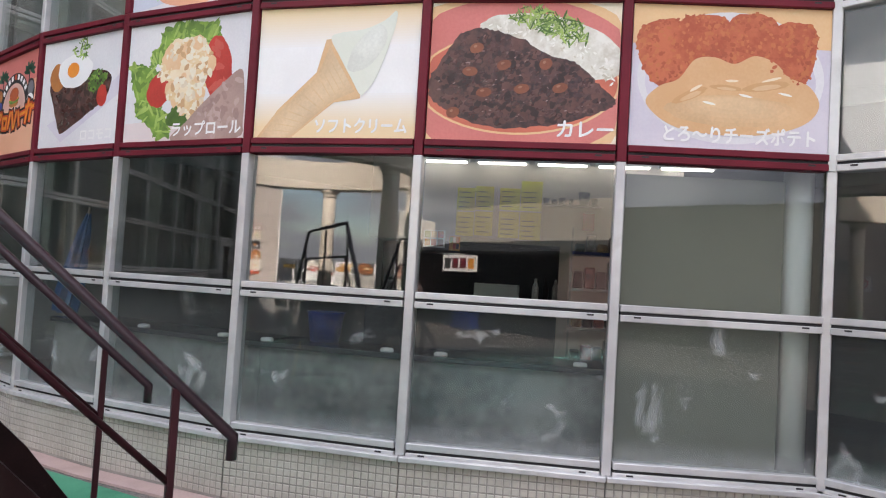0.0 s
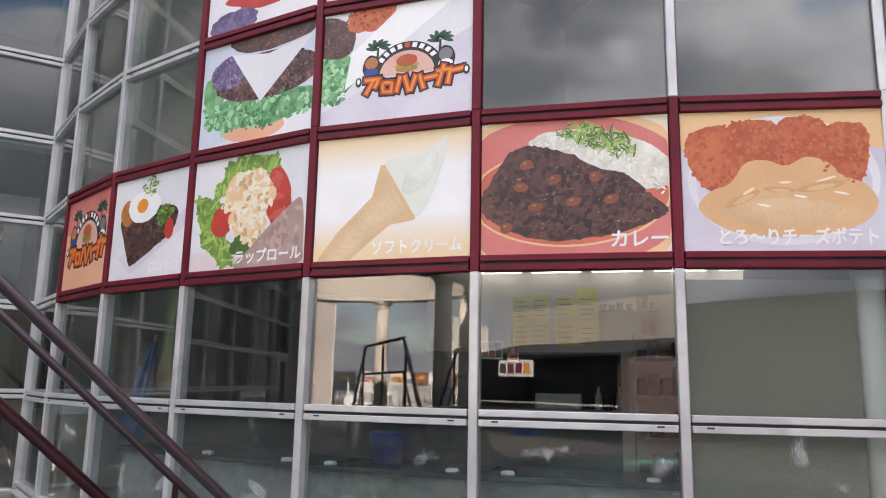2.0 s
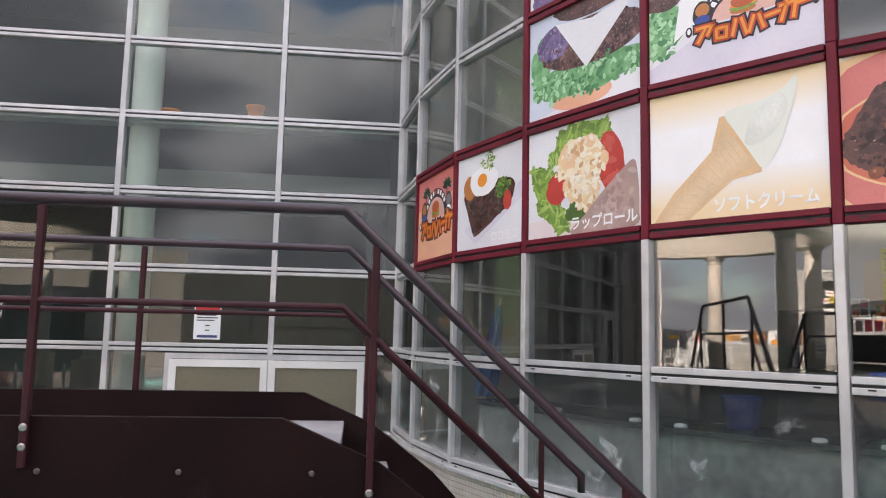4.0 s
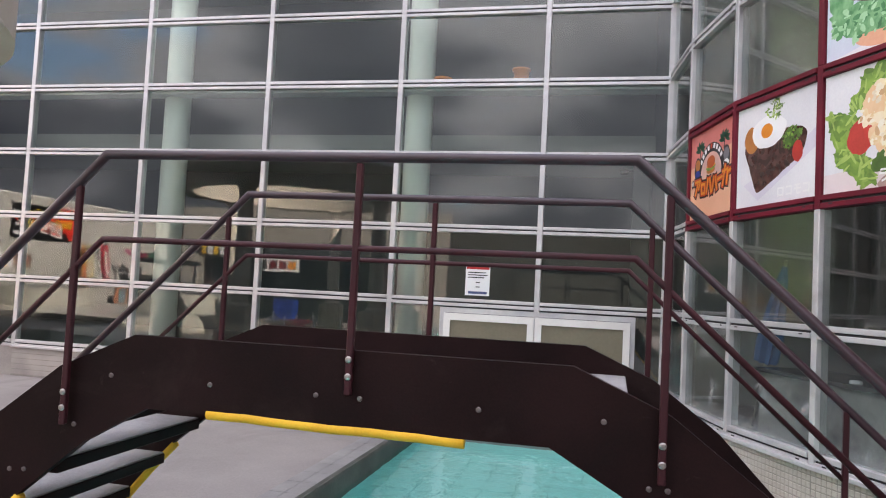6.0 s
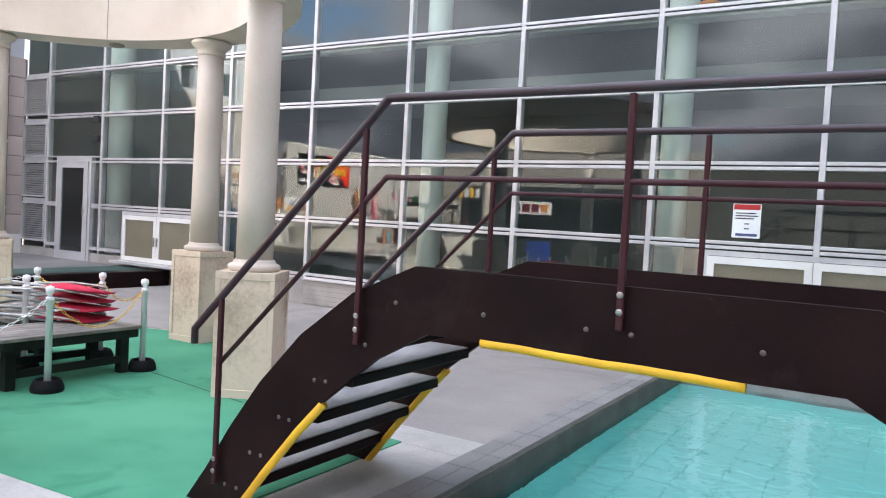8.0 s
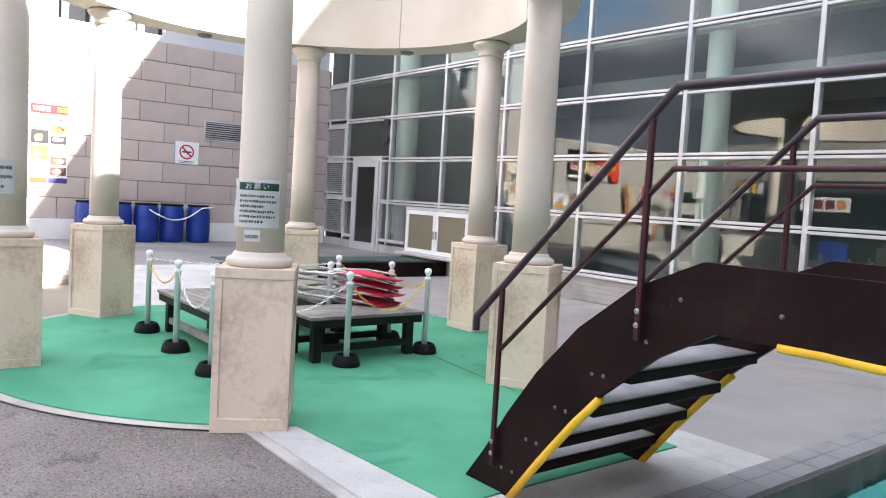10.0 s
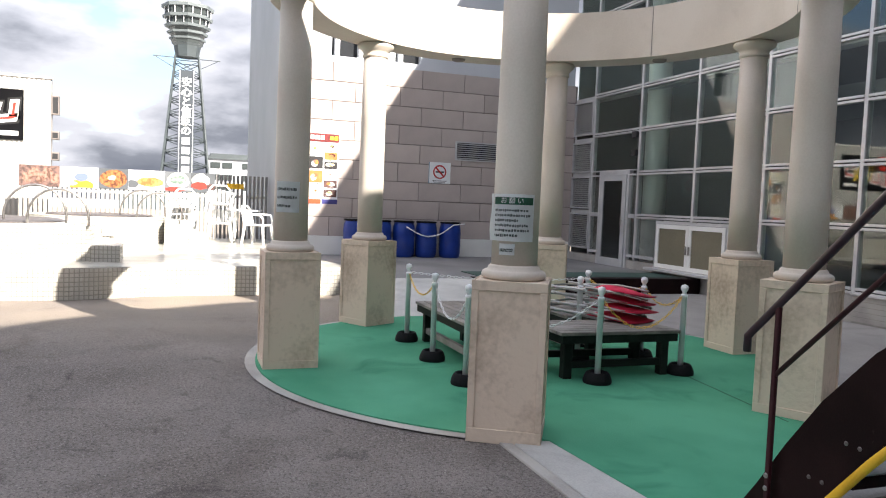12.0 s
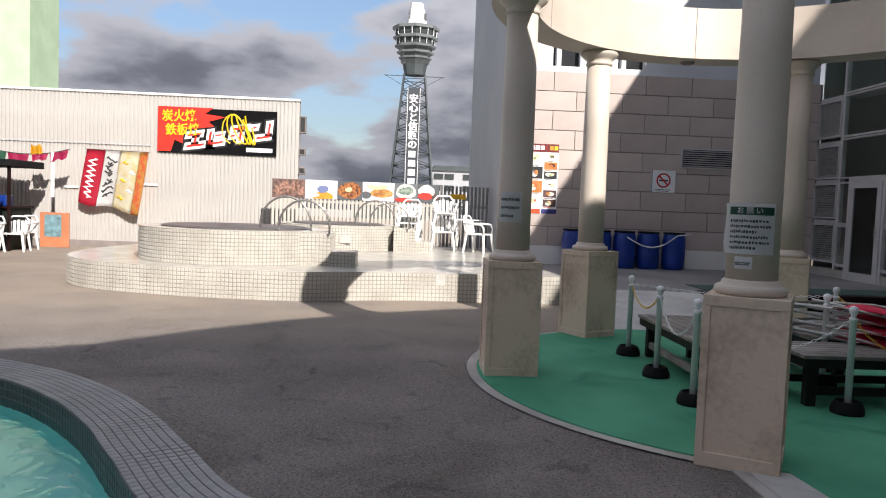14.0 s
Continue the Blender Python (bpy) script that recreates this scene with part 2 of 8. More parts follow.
YELLOWCHAIN = paint("yellow_plastic", (0.8, 0.5, 0.08), None, 0.45)
TILE = paint("white_glazed_tile", (0.52, 0.5, 0.445), (0.42, 0.4, 0.35), 0.22, scale=2.5, fine=30, bump=0.03)
GROUT = paint("dark_grout", (0.33, 0.315, 0.285), (0.235, 0.22, 0.2), 0.9, scale=4)
COPING = paint("grey_coping_tile", (0.28, 0.278, 0.276), (0.19, 0.188, 0.19), 0.5, scale=3, fine=70, bump=0.08, rand=0.1)
COPING_GROUT = paint("coping_grout", (0.15, 0.148, 0.135), (0.08, 0.082, 0.07), 0.85, scale=2.5, fine=30, bump=0.2)
POOL = paint("pool_paint", (0.48, 0.85, 0.81), (0.36, 0.76, 0.73), 0.6, scale=0.8, fine=30, bump=0.05)
DARKPOOL = paint("pool_side_tile", (0.06, 0.075, 0.07), (0.04, 0.05, 0.048), 0.4, scale=3)
PINK = paint("pink_screed", (0.5, 0.37, 0.34), (0.4, 0.3, 0.27), 0.8, scale=3)
ROOM_WALL = paint("room_wall", (0.22, 0.22, 0.208), (0.17, 0.17, 0.16), 0.8, scale=0.5)
DOOR_PANEL = paint("olive_panel", (0.19, 0.17, 0.115), (0.15, 0.135, 0.09), 0.5, scale=1.2, fine=30, bump=0.02)
COPING_SLAB = paint("grey_coping_slab", (0.27, 0.265, 0.26), (0.2, 0.196, 0.194), 0.6, scale=2.5, fine=60, bump=0.1)
# dark colour that carries the dimness of the rooms behind the glass
DIM_INTERIOR = paint("dim_interior", (0.055, 0.06, 0.066), (0.034, 0.038, 0.042), 0.7, scale=0.6)
ROOM_FLOOR = paint("room_floor", (0.11, 0.107, 0.104), (0.075, 0.074, 0.072), 0.5, scale=0.8)
BLIND = paint("beige_blind", (0.21, 0.207, 0.17), (0.18, 0.177, 0.145), 0.8, scale=1.0, fine=30, bump=0.03)
LOUVRE = paint("grey_louvre", (0.55, 0.55, 0.55), (0.46, 0.46, 0.465), 0.45, metal=0.2, scale=2)
# this veil paints a pale haze for the cloud mirrored in the upper panes
GLASS = pane_glass("window_glass", (0.87, 0.92, 0.91), 1.9, wobble=0.03, veil=0.16, veil_color=(0.53, 0.5, 0.44))
GLASS_HALL = pane_glass("hall_glass", (0.89, 0.95, 0.92), 1.68, wobble=0.03, veil=0.01)
GLASS_LOW = pane_glass("lower_window_glass", (0.84, 0.88, 0.875), 1.95, wobble=0.03, veil=0.012)
GLASS_DUSTY = pane_glass("dusty_window_glass", (0.84, 0.88, 0.87), 1.38, wobble=0.03, veil=0.45, veil_color=(0.6, 0.62, 0.62), veil_size=2.9, veil_span=(0.585, 0.7), frost=(0.46, 0.7, 0.42))
GLASS_DOOR = pane_glass("dark_door_glass", (0.6, 0.64, 0.64), 1.6, wobble=0.03)
LAMP = glow("lamp_tube", (1.0, 0.97, 0.9), 2.2)


def sun_paled(m, size, x_edge, color, reach=3.0):
    """Painted sunlight: a paler tone over a floor's far side, broken up by patches."""
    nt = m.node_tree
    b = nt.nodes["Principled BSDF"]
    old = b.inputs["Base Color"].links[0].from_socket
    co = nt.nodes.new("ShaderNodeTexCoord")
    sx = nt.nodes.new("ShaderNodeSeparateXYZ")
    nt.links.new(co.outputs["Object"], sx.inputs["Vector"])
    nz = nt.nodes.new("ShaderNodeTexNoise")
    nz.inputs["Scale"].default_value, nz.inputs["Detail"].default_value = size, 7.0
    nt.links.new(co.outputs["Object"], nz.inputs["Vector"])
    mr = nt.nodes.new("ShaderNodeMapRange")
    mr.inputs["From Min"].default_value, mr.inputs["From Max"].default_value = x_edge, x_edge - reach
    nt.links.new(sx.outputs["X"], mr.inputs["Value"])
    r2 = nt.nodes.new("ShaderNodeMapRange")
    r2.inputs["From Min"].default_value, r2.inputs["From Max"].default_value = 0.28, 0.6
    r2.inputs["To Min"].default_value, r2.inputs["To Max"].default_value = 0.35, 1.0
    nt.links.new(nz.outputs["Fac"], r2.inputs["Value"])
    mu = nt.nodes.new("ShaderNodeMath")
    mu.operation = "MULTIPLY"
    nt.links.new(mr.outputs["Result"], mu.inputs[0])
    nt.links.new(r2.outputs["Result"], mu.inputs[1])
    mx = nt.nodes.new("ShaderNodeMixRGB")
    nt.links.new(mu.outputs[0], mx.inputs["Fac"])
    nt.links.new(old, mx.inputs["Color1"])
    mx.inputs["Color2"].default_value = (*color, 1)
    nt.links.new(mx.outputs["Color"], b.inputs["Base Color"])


def stained(m, size, color, low, high, amount):
    """Patches of old stain over a floor."""
    nt = m.node_tree
    b = nt.nodes["Principled BSDF"]
    old = b.inputs["Base Color"].links[0].from_socket
    co = nt.nodes.new("ShaderNodeTexCoord")
    nz = nt.nodes.new("ShaderNodeTexNoise")
    nz.inputs["Scale"].default_value, nz.inputs["Detail"].default_value, nz.inputs["Distortion"].default_value = size, 9.0, 0.8
    nz.inputs["Roughness"].default_value = 0.62
    nt.links.new(co.outputs["Object"], nz.inputs["Vector"])
    mr = nt.nodes.new("ShaderNodeMapRange")
    mr.inputs["From Min"].default_value, mr.inputs["From Max"].default_value = low, high
    mr.inputs["To Max"].default_value = amount
    nt.links.new(nz.outputs["Fac"], mr.inputs["Value"])
    mx = nt.nodes.new("ShaderNodeMixRGB")
    nt.links.new(mr.outputs["Result"], mx.inputs["Fac"])
    nt.links.new(old, mx.inputs["Color1"])
    mx.inputs["Color2"].default_value = (*color, 1)
    nt.links.new(mx.outputs["Color"], b.inputs["Base Color"])


stained(ASPHALT, 0.55, (0.07, 0.052, 0.042), 0.54, 0.72, 0.6)
stained(ASPHALT, 3.5, (0.05, 0.042, 0.038), 0.58, 0.72, 0.6)
stained(ASPHALT, 55, (0.055, 0.048, 0.043), 0.5, 0.6, 0.6)
stained(ASPHALT, 70, (0.45, 0.41, 0.38), 0.57, 0.66, 0.55)
stained(BROWN, 2.2, (0.034, 0.022, 0.02), 0.57, 0.74, 0.55)
stained(BROWN, 14, (0.04, 0.028, 0.026), 0.66, 0.74, 0.5)
stained(ALU, 3.0, (0.4, 0.39, 0.37), 0.54, 0.7, 0.5)
stained(CREAM, 2.4, (0.44, 0.375, 0.3), 0.58, 0.76, 0.4)
stained(GREEN, 1.6, (0.02, 0.15, 0.085), 0.56, 0.72, 0.6)
stained(PAVING, 0.8, (0.17, 0.15, 0.14), 0.54, 0.7, 0.6)
stained(CONCRETE, 1.5, (0.24, 0.22, 0.2), 0.52, 0.7, 0.5)
# brightness of the far sunlit ground, put into the asphalt's colour
sun_paled(ASPHALT, 0.7, -7.2, (0.33, 0.275, 0.22), 3.5)


def water_material():
    m = bpy.data.materials.new("pool_water")
    m.use_nodes = True
    nt = m.node_tree
    nt.nodes.clear()
    out = nt.nodes.new("ShaderNodeOutputMaterial")
    tr = nt.nodes.new("ShaderNodeBsdfRefraction")
    tr.inputs["Color"].default_value, tr.inputs["IOR"].default_value = (0.82, 0.985, 0.97, 1), 1.33
    tr.inputs["Roughness"].default_value = 0.0
    gl = nt.nodes.new("ShaderNodeBsdfGlossy")
    gl.inputs["Roughness"].default_value = 0.02
    fr = nt.nodes.new("ShaderNodeFresnel")
    fr.inputs["IOR"].default_value = 1.33
    co = nt.nodes.new("ShaderNodeTexCoord")
    n = nt.nodes.new("ShaderNodeTexNoise")
    n.inputs["Scale"].default_value, n.inputs["Detail"].default_value, n.inputs["Distortion"].default_value = 4.2, 2.0, 0.8
    nt.links.new(co.outputs["Object"], n.inputs["Vector"])
    bp = nt.nodes.new("ShaderNodeBump")
    bp.inputs["Strength"].default_value, bp.inputs["Distance"].default_value = 0.15, 0.08
    nt.links.new(n.outputs["Fac"], bp.inputs["Height"])
    for s in (tr, gl, fr):
        nt.links.new(bp.outputs["Normal"], s.inputs["Normal"])
    mx = nt.nodes.new("ShaderNodeMixShader")
    nt.links.new(fr.outputs[0], mx.inputs["Fac"])
    nt.links.new(tr.outputs[0], mx.inputs[1])
    nt.links.new(gl.outputs[0], mx.inputs[2])
    nt.links.new(mx.outputs[0], out.inputs["Surface"])
    return m


WATER = water_material()


# ---- building helpers ----
BASE = {}


def thing(name, at, label="", category="", group="", kind=""):
    """An Empty at the base of a thing."""
    ob = new(name)
    ob.location = at
    BASE[ob] = Vector(at)
    return tagged(ob, label, category, group, kind)


def solo(name, bm, mat, label="", category="", group="", kind="", smooth=False):
    me = bpy.data.meshes.new(name)
    bm.normal_update()
    bm.to_mesh(me)
    bm.free()
    me.materials.append(mat)
    if smooth:
        for p in me.polygons:
            p.use_smooth = True
    ob = new(name, me)
    BASE[ob] = Vector((0, 0, 0))
    return tagged(ob, label, category, group, kind)


def part(name, bm, mat, parent, label="", smooth=False):
    """A bmesh in world places as one mesh object under a thing or a part."""
    bmesh.ops.translate(bm, verts=bm.verts, vec=-BASE[parent])
    ob = solo(name, bm, mat, label, smooth=smooth)
    ob.parent = parent
    BASE[ob] = BASE[parent]
    return ob


def piece(name, mesh, parent, m):
    """A piece on a shared mesh, at the world pose m."""
    ob = new(name, mesh)
    ob.parent = parent
    ob.matrix_local = Matrix.Translation(-BASE[parent]) @ m
    return ob


def shared(name, bm, mat):
    me = bpy.data.meshes.new(name)
    bm.normal_update()
    bm.to_mesh(me)
    bm.free()
    me.materials.append(mat)
    return me


def box(x0, x1, y0, y1, z0, z1, bm=None, m=None, bevel=0.0):
    bm = bm or bmesh.new()
    r = bmesh.ops.create_cube(bm, size=1.0)["verts"]
    for v in r:
        v.co = Vector(((v.co.x + 0.5) * (x1 - x0) + x0, (v.co.y + 0.5) * (y1 - y0) + y0, (v.co.z + 0.5) * (z1 - z0) + z0))
    if bevel:
        es = list({e for v in r for e in v.link_edges})
        nr = bmesh.ops.bevel(bm, geom=es, offset=bevel, segments=1, affect="EDGES")
        r = list({v for f in nr["faces"] for v in f.verts} | {v for v in r if v.is_valid})
    if m is not None:
        for v in r:
            v.co = m @ v.co
    return bm


def rod(p0, p1, r0, r1=None, n=10, bm=None):
    bm = bm or bmesh.new()
    p0, p1 = Vector(p0), Vector(p1)
    d = p1 - p0
    q = d.to_track_quat("Z", "Y").to_matrix().to_4x4()
    bmesh.ops.create_cone(bm, cap_ends=True, segments=n, radius1=r0, radius2=r0 if r1 is None else r1, depth=d.length,
                          matrix=Matrix.Translation((p0 + p1) / 2) @ q)
    return bm


def tube(points, r, n=10, bm=None):
    """A round bar along a line of points, mitred at the bends."""
    bm = bm or bmesh.new()
    pts = [Vector(p) for p in points]
    rings = []
    up = None
    for i, p in enumerate(pts):
        a = (p - pts[i - 1]).normalized() if i else (pts[1] - p).normalized()
        b = (pts[i + 1] - p).normalized() if i < len(pts) - 1 else a
        t = (a + b).normalized()
        if up is None:
            up = t.orthogonal().normalized()
        side = t.cross(up).normalized()
        up = side.cross(t).normalized()
        s = 1 / max(0.4, a.dot(t))
        bend = (b - a)
        bend = (bend - t * bend.dot(t)).normalized() if bend.length > 1e-4 else up
        ring = []
        for k in range(n):
            v = (up * math.cos(2 * math.pi * k / n) + side * math.sin(2 * math.pi * k / n)) * r
            v += bend * v.dot(bend) * (s - 1)
            ring.append(bm.verts.new(p + v))
        rings.append(ring)
    for a, b in zip(rings, rings[1:]):
        for k in range(n):
            bm.faces.new((a[k], a[(k + 1) % n], b[(k + 1) % n], b[k]))
    bm.faces.new(rings[0][::-1])
    bm.faces.new(rings[-1])
    return bm


def lathe(profile, at, n=32, bm=None, a0=0.0, a1=2 * math.pi):
    """A turned body: profile of (radius, height) round the upright through at."""
    bm = bm or bmesh.new()
    full = abs(a1 - a0 - 2 * math.pi) < 1e-6
    steps = n if full else n + 1
    rings = []
    for r, z in profile:
        rings.append([bm.verts.new((at[0] + r * math.cos(a0 + (a1 - a0) * k / n), at[1] + r * math.sin(a0 + (a1 - a0) * k / n), at[2] + z)) for k in range(steps)])
    for a, b in zip(rings, rings[1:]):
        for k in range(n):
            j = (k + 1) % n if full else k + 1
            bm.faces.new((a[k], a[j], b[j], b[k]))
    if full:
        if profile[0][0] > 1e-4:
            bm.faces.new(rings[0][::-1])
        if profile[-1][0] > 1e-4:
            bm.faces.new(rings[-1])
    bmesh.ops.remove_doubles(bm, verts=bm.verts, dist=1e-5)
    return bm


def slab(outline, z0, z1, bm=None):
    """An upright prism over a flat outline."""
    bm = bm or bmesh.new()
    lo = [bm.verts.new((x, y, z0)) for x, y in outline]
    hi = [bm.verts.new((x, y, z1)) for x, y in outline]
    bm.faces.new(lo[::-1])
    bm.faces.new(hi)
    for i in range(len(lo)):
        j = (i + 1) % len(lo)
        bm.faces.new((lo[i], lo[j], hi[j], hi[i]))
    bmesh.ops.recalc_face_normals(bm, faces=bm.faces)
    return bm


def plate_y(outline, y0, y1):
    """A plate standing in the x-z plane: outline of (x, z), between two depths."""
    bm = bmesh.new()
    a = [bm.verts.new((x, y0, z)) for x, z in outline]
    b = [bm.verts.new((x, y1, z)) for x, z in outline]
    bm.faces.new(a)
    bm.faces.new(b[::-1])
    for i in range(len(a)):
        j = (i + 1) % len(a)
        bm.faces.new((a[i], b[i], b[j], a[j]))
    bmesh.ops.recalc_face_normals(bm, faces=bm.faces)
    return bm


def smooth_line(points, step):
    """A rounded line through a few points, cut into even steps."""
    pts = [Vector((*p, 0)) for p in points]
    pts = [2 * pts[0] - pts[1]] + pts + [2 * pts[-1] - pts[-2]]
    out = []
    for i in range(1, len(pts) - 2):
        p0, p1, p2, p3 = pts[i - 1:i + 3]
        for k in range(24):
            t = k / 24
            out.append(0.5 * ((2 * p1) + (p2 - p0) * t + (2 * p0 - 5 * p1 + 4 * p2 - p3) * t * t + (3 * p1 - p0 - 3 * p2 + p3) * t ** 3))
    out.append(pts[-2])
    line, left = [out[0]], step
    for a, b in zip(out, out[1:]):
        seg = b - a
        while seg.length >= left:
            a = a + seg.normalized() * left
            line.append(a)
            seg = b - a
            left = step
        left -= seg.length
    return [(p.x, p.y) for p in line]


def tile_face(line, z0, z1, size, gap, proud, bm=None, closed=False):
    """Small square tiles standing on an upright face along a line (its outside to the right)."""
    bm = bm or bmesh.new()
    rows = max(1, round((z1 - z0) / size))
    h = (z1 - z0) / rows
    pts = [Vector((*p, 0)) for p in line]
    for a, b in zip(pts, pts[1:]):
        d = (b - a).normalized()
        n = Vector((d.y, -d.x, 0))
        for k in range(rows):
            za, zb = z0 + k * h + gap / 2, z0 + (k + 1) * h - gap / 2
            p, q = a + d * gap / 2, b - d * gap / 2
            e = min(0.004, proud)
            base = [Vector((p.x, p.y, za)), Vector((q.x, q.y, za)), Vector((q.x, q.y, zb)), Vector((p.x, p.y, zb))]
            top = [base[0] + d * e + Vector((0, 0, e)), base[1] - d * e + Vector((0, 0, e)), base[2] - d * e - Vector((0, 0, e)), base[3] + d * e - Vector((0, 0, e))]
            lo = [bm.verts.new(v) for v in base]
            hi = [bm.verts.new(v + n * proud) for v in top]
            bm.faces.new(hi)
            for i in range(4):
                j = (i + 1) % 4
                bm.faces.new((lo[i], lo[j], hi[j], hi[i]))
    return bm


def words(text, size, m, mat, parent, name="lettering", squeeze=1.0, depth=0.0, bold=0.0):
    """Lettering in the built-in font, turned into a mesh, centred on the pose m."""
    cu = bpy.data.curves.new("text", "FONT")
    cu.body, cu.size, cu.align_x, cu.align_y, cu.extrude, cu.offset = text, size, "CENTER", "CENTER", depth, bold
    ob = bpy.data.objects.new("text", cu)
    me = bpy.data.meshes.new_from_object(ob)
    bpy.data.objects.remove(ob)
    me.transform(Matrix.Diagonal((squeeze, 1, 1, 1)))
    me.materials.append(mat)
    out = new(name, me)
    out.parent = parent
    out.matrix_local = Matrix.Translation(-BASE[parent]) @ m
    return out


# ---- ground, pool, paving ----
POOL_NODES = [(-2.33, 8.78), (-2.33, 7.8), (-2.32, 5.6), (-2.31, 4.4), (-2.32, 3.5), (-2.48, 2.0), (-2.96, 0.5), (-3.65, -0.6), (-4.5, -1.2), (-5.07, -1.57), (-5.65, -2.05), (-6.18, -2.7),
              (-6.6, -3.7), (-6.8, -5.5), (-6.6, -8.0), (-5.6, -9.0), (-4.7, -8.0), (-4.6, -5.6), (-4.3, -4.0), (-3.5, -3.2), (-2.2, -2.2), (-1.2, -0.9), (-0.5, 0.7), (-0.2, 2.2), (-0.13, 3.6),
              (-0.12, 5.0), (-0.12, 6.6), (-0.12, 8.78)]
POOL_EDGE = smooth_line(POOL_NODES, 0.1)


def offset_line(line, far):
    """The line moved sideways, to its right for a positive distance."""
    out = []
    for i, (x, y) in enumerate(line):
        ax, ay = line[max(0, i - 1)]
        bx, by = line[min(len(line) - 1, i + 1)]
        l = math.hypot(bx - ax, by - ay)
        d = far(x, y) if callable(far) else far
        out.append((x + d * (by - ay) / l, y - d * (bx - ax) / l))
    return out


def coping_width(x, y):
    """Wide round the bay of the pool, narrower along the straight side by the paving."""
    return 0.42 - (0.14 * min(1.0, max(0.0, (y - 1.4) / 0.9)) if x < -1.5 else 0.0)


COPING_OUT = offset_line(POOL_EDGE, coping_width)


def flat_with_holes(outer, holes, z):
    bm = bmesh.new()
    edges = []
    for loop in [outer] + holes:
        vs = [bm.verts.new((x, y, z)) for x, y in loop]
        edges += [bm.edges.new((vs[i], vs[(i + 1) % len(vs)])) for i in range(len(vs))]
    bmesh.ops.triangle_fill(bm, use_beauty=True, use_dissolve=False, edges=edges)
    bmesh.ops.recalc_face_normals(bm, faces=bm.faces)
    if bm.faces[:] and sum(f.normal.z for f in bm.faces) < 0:
        bmesh.ops.reverse_faces(bm, faces=bm.faces)
    return bm


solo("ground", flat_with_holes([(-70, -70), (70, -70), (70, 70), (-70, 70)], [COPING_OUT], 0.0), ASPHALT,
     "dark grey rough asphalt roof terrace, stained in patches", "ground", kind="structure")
solo("ground_city", box(-3000, 3000, -3000, 3000, -30.5, -30.0), CONCRETE, "grey city ground far below the roof", "ground", kind="structure")

pool_floor = slab(POOL_EDGE, -0.95, -0.9)
solo("pool_floor", pool_floor, POOL, "turquoise painted pool floor", "pool", kind="structure")
bm = bmesh.new()
for k in range(1, 7):
    box(-2.3 + 0.3 * k - 0.007, -2.3 + 0.3 * k + 0.007, 2.4, 8.7, -0.9, -0.896, bm=bm)
for k in range(21):
    box(-2.25, -0.2, 2.45 + 0.3 * k - 0.007, 2.45 + 0.3 * k + 0.007, -0.9, -0.897, bm=bm)
solo("pool_floor_joints", bm, paint("pool_joint", (0.33, 0.69, 0.66), (0.27, 0.62, 0.6), 0.7), "darker joints between the pool floor tiles", "joint", kind="structure")
bm = bmesh.new()
ring_in = POOL_EDGE + [POOL_EDGE[0]]
for (ax, ay), (bx, by) in zip(ring_in, ring_in[1:]):
    v = [bm.verts.new(p) for p in ((ax, ay, -0.92), (bx, by, -0.92), (bx, by, -0.3), (ax, ay, -0.3))]
    bm.faces.new(v)
solo("pool_side", bm, POOL, "turquoise pool wall under the coping", "pool", kind="structure")
water_line = offset_line(POOL_EDGE, 0.004)
bm = bmesh.new()
edges = []
vs = [bm.verts.new((x, y, -0.13)) for x, y in water_line]
f = bm.faces.new(vs)
bm.normal_update()
if f.normal.z < 0:
    f.normal_flip()
bmesh.ops.triangulate(bm, faces=bm.faces)
w = solo("water", bm, WATER, "clear turquoise pool water with light ripples", "water", kind="structure")
w.visible_shadow = False

# coping: a grout bed with small grey tiles in four rows, the last of them down the inner edge
coping = thing("coping", (-2.3, 4.0, 0), "grey tiled pool coping with dark joints", "coping", kind="structure")
bm = bmesh.new()
n_pts = len(POOL_EDGE)
outer2 = offset_line(POOL_EDGE, coping_width)
for i in range(n_pts - 1):
    a, b, c, d = POOL_EDGE[i], POOL_EDGE[i + 1], outer2[i + 1], outer2[i]
    top = [bm.verts.new((*p, 0.025)) for p in (a, b, c, d)]
    bm.faces.new(top)
    for (p, q, z0) in ((a, b, -0.30), (d, c, -0.02)):
        v = [bm.verts.new(r) for r in ((*p, z0), (*q, z0), (*q, 0.025), (*p, 0.025))]
        bm.faces.new(v)
for e in (0, n_pts - 1):
    v = [bm.verts.new(r) for r in ((*POOL_EDGE[e], -0.3), (*outer2[e], -0.3), (*outer2[e], 0.025), (*POOL_EDGE[e], 0.025))]
    bm.faces.new(v)
bmesh.ops.recalc_face_normals(bm, faces=bm.faces)
part("bed", bm, COPING_GROUT, coping)
# rounded dark nosing along the straight side
bm = bmesh.new()
straight = [p for p in POOL_EDGE if p[0] < -1.5 and p[1] > 1.5]
lanes = [[bm.verts.new((*p, z_)) for p in offset_line(straight, d)] for d, z_ in ((0.035, 0.0315), (0.014, 0.03), (0.0, 0.018), (-0.008, -0.005), (-0.008, -0.3))]
for a, b in zip(lanes, lanes[1:]):
    for k in range(len(straight) - 1):
        bm.faces.new((a[k], a[k + 1], b[k + 1], b[k]))
bmesh.ops.recalc_face_normals(bm, faces=bm.faces)
part("nosing", bm, paint("dark_coping_nosing", (0.085, 0.088, 0.076), (0.05, 0.053, 0.045), 0.6, scale=3, fine=50, bump=0.15), coping, "dark rounded nosing over the water", smooth=True)
part("end_bed", box(-2.4, 0.2, 8.775, 9.2, -0.32, 0.02), COPING_SLAB, coping)

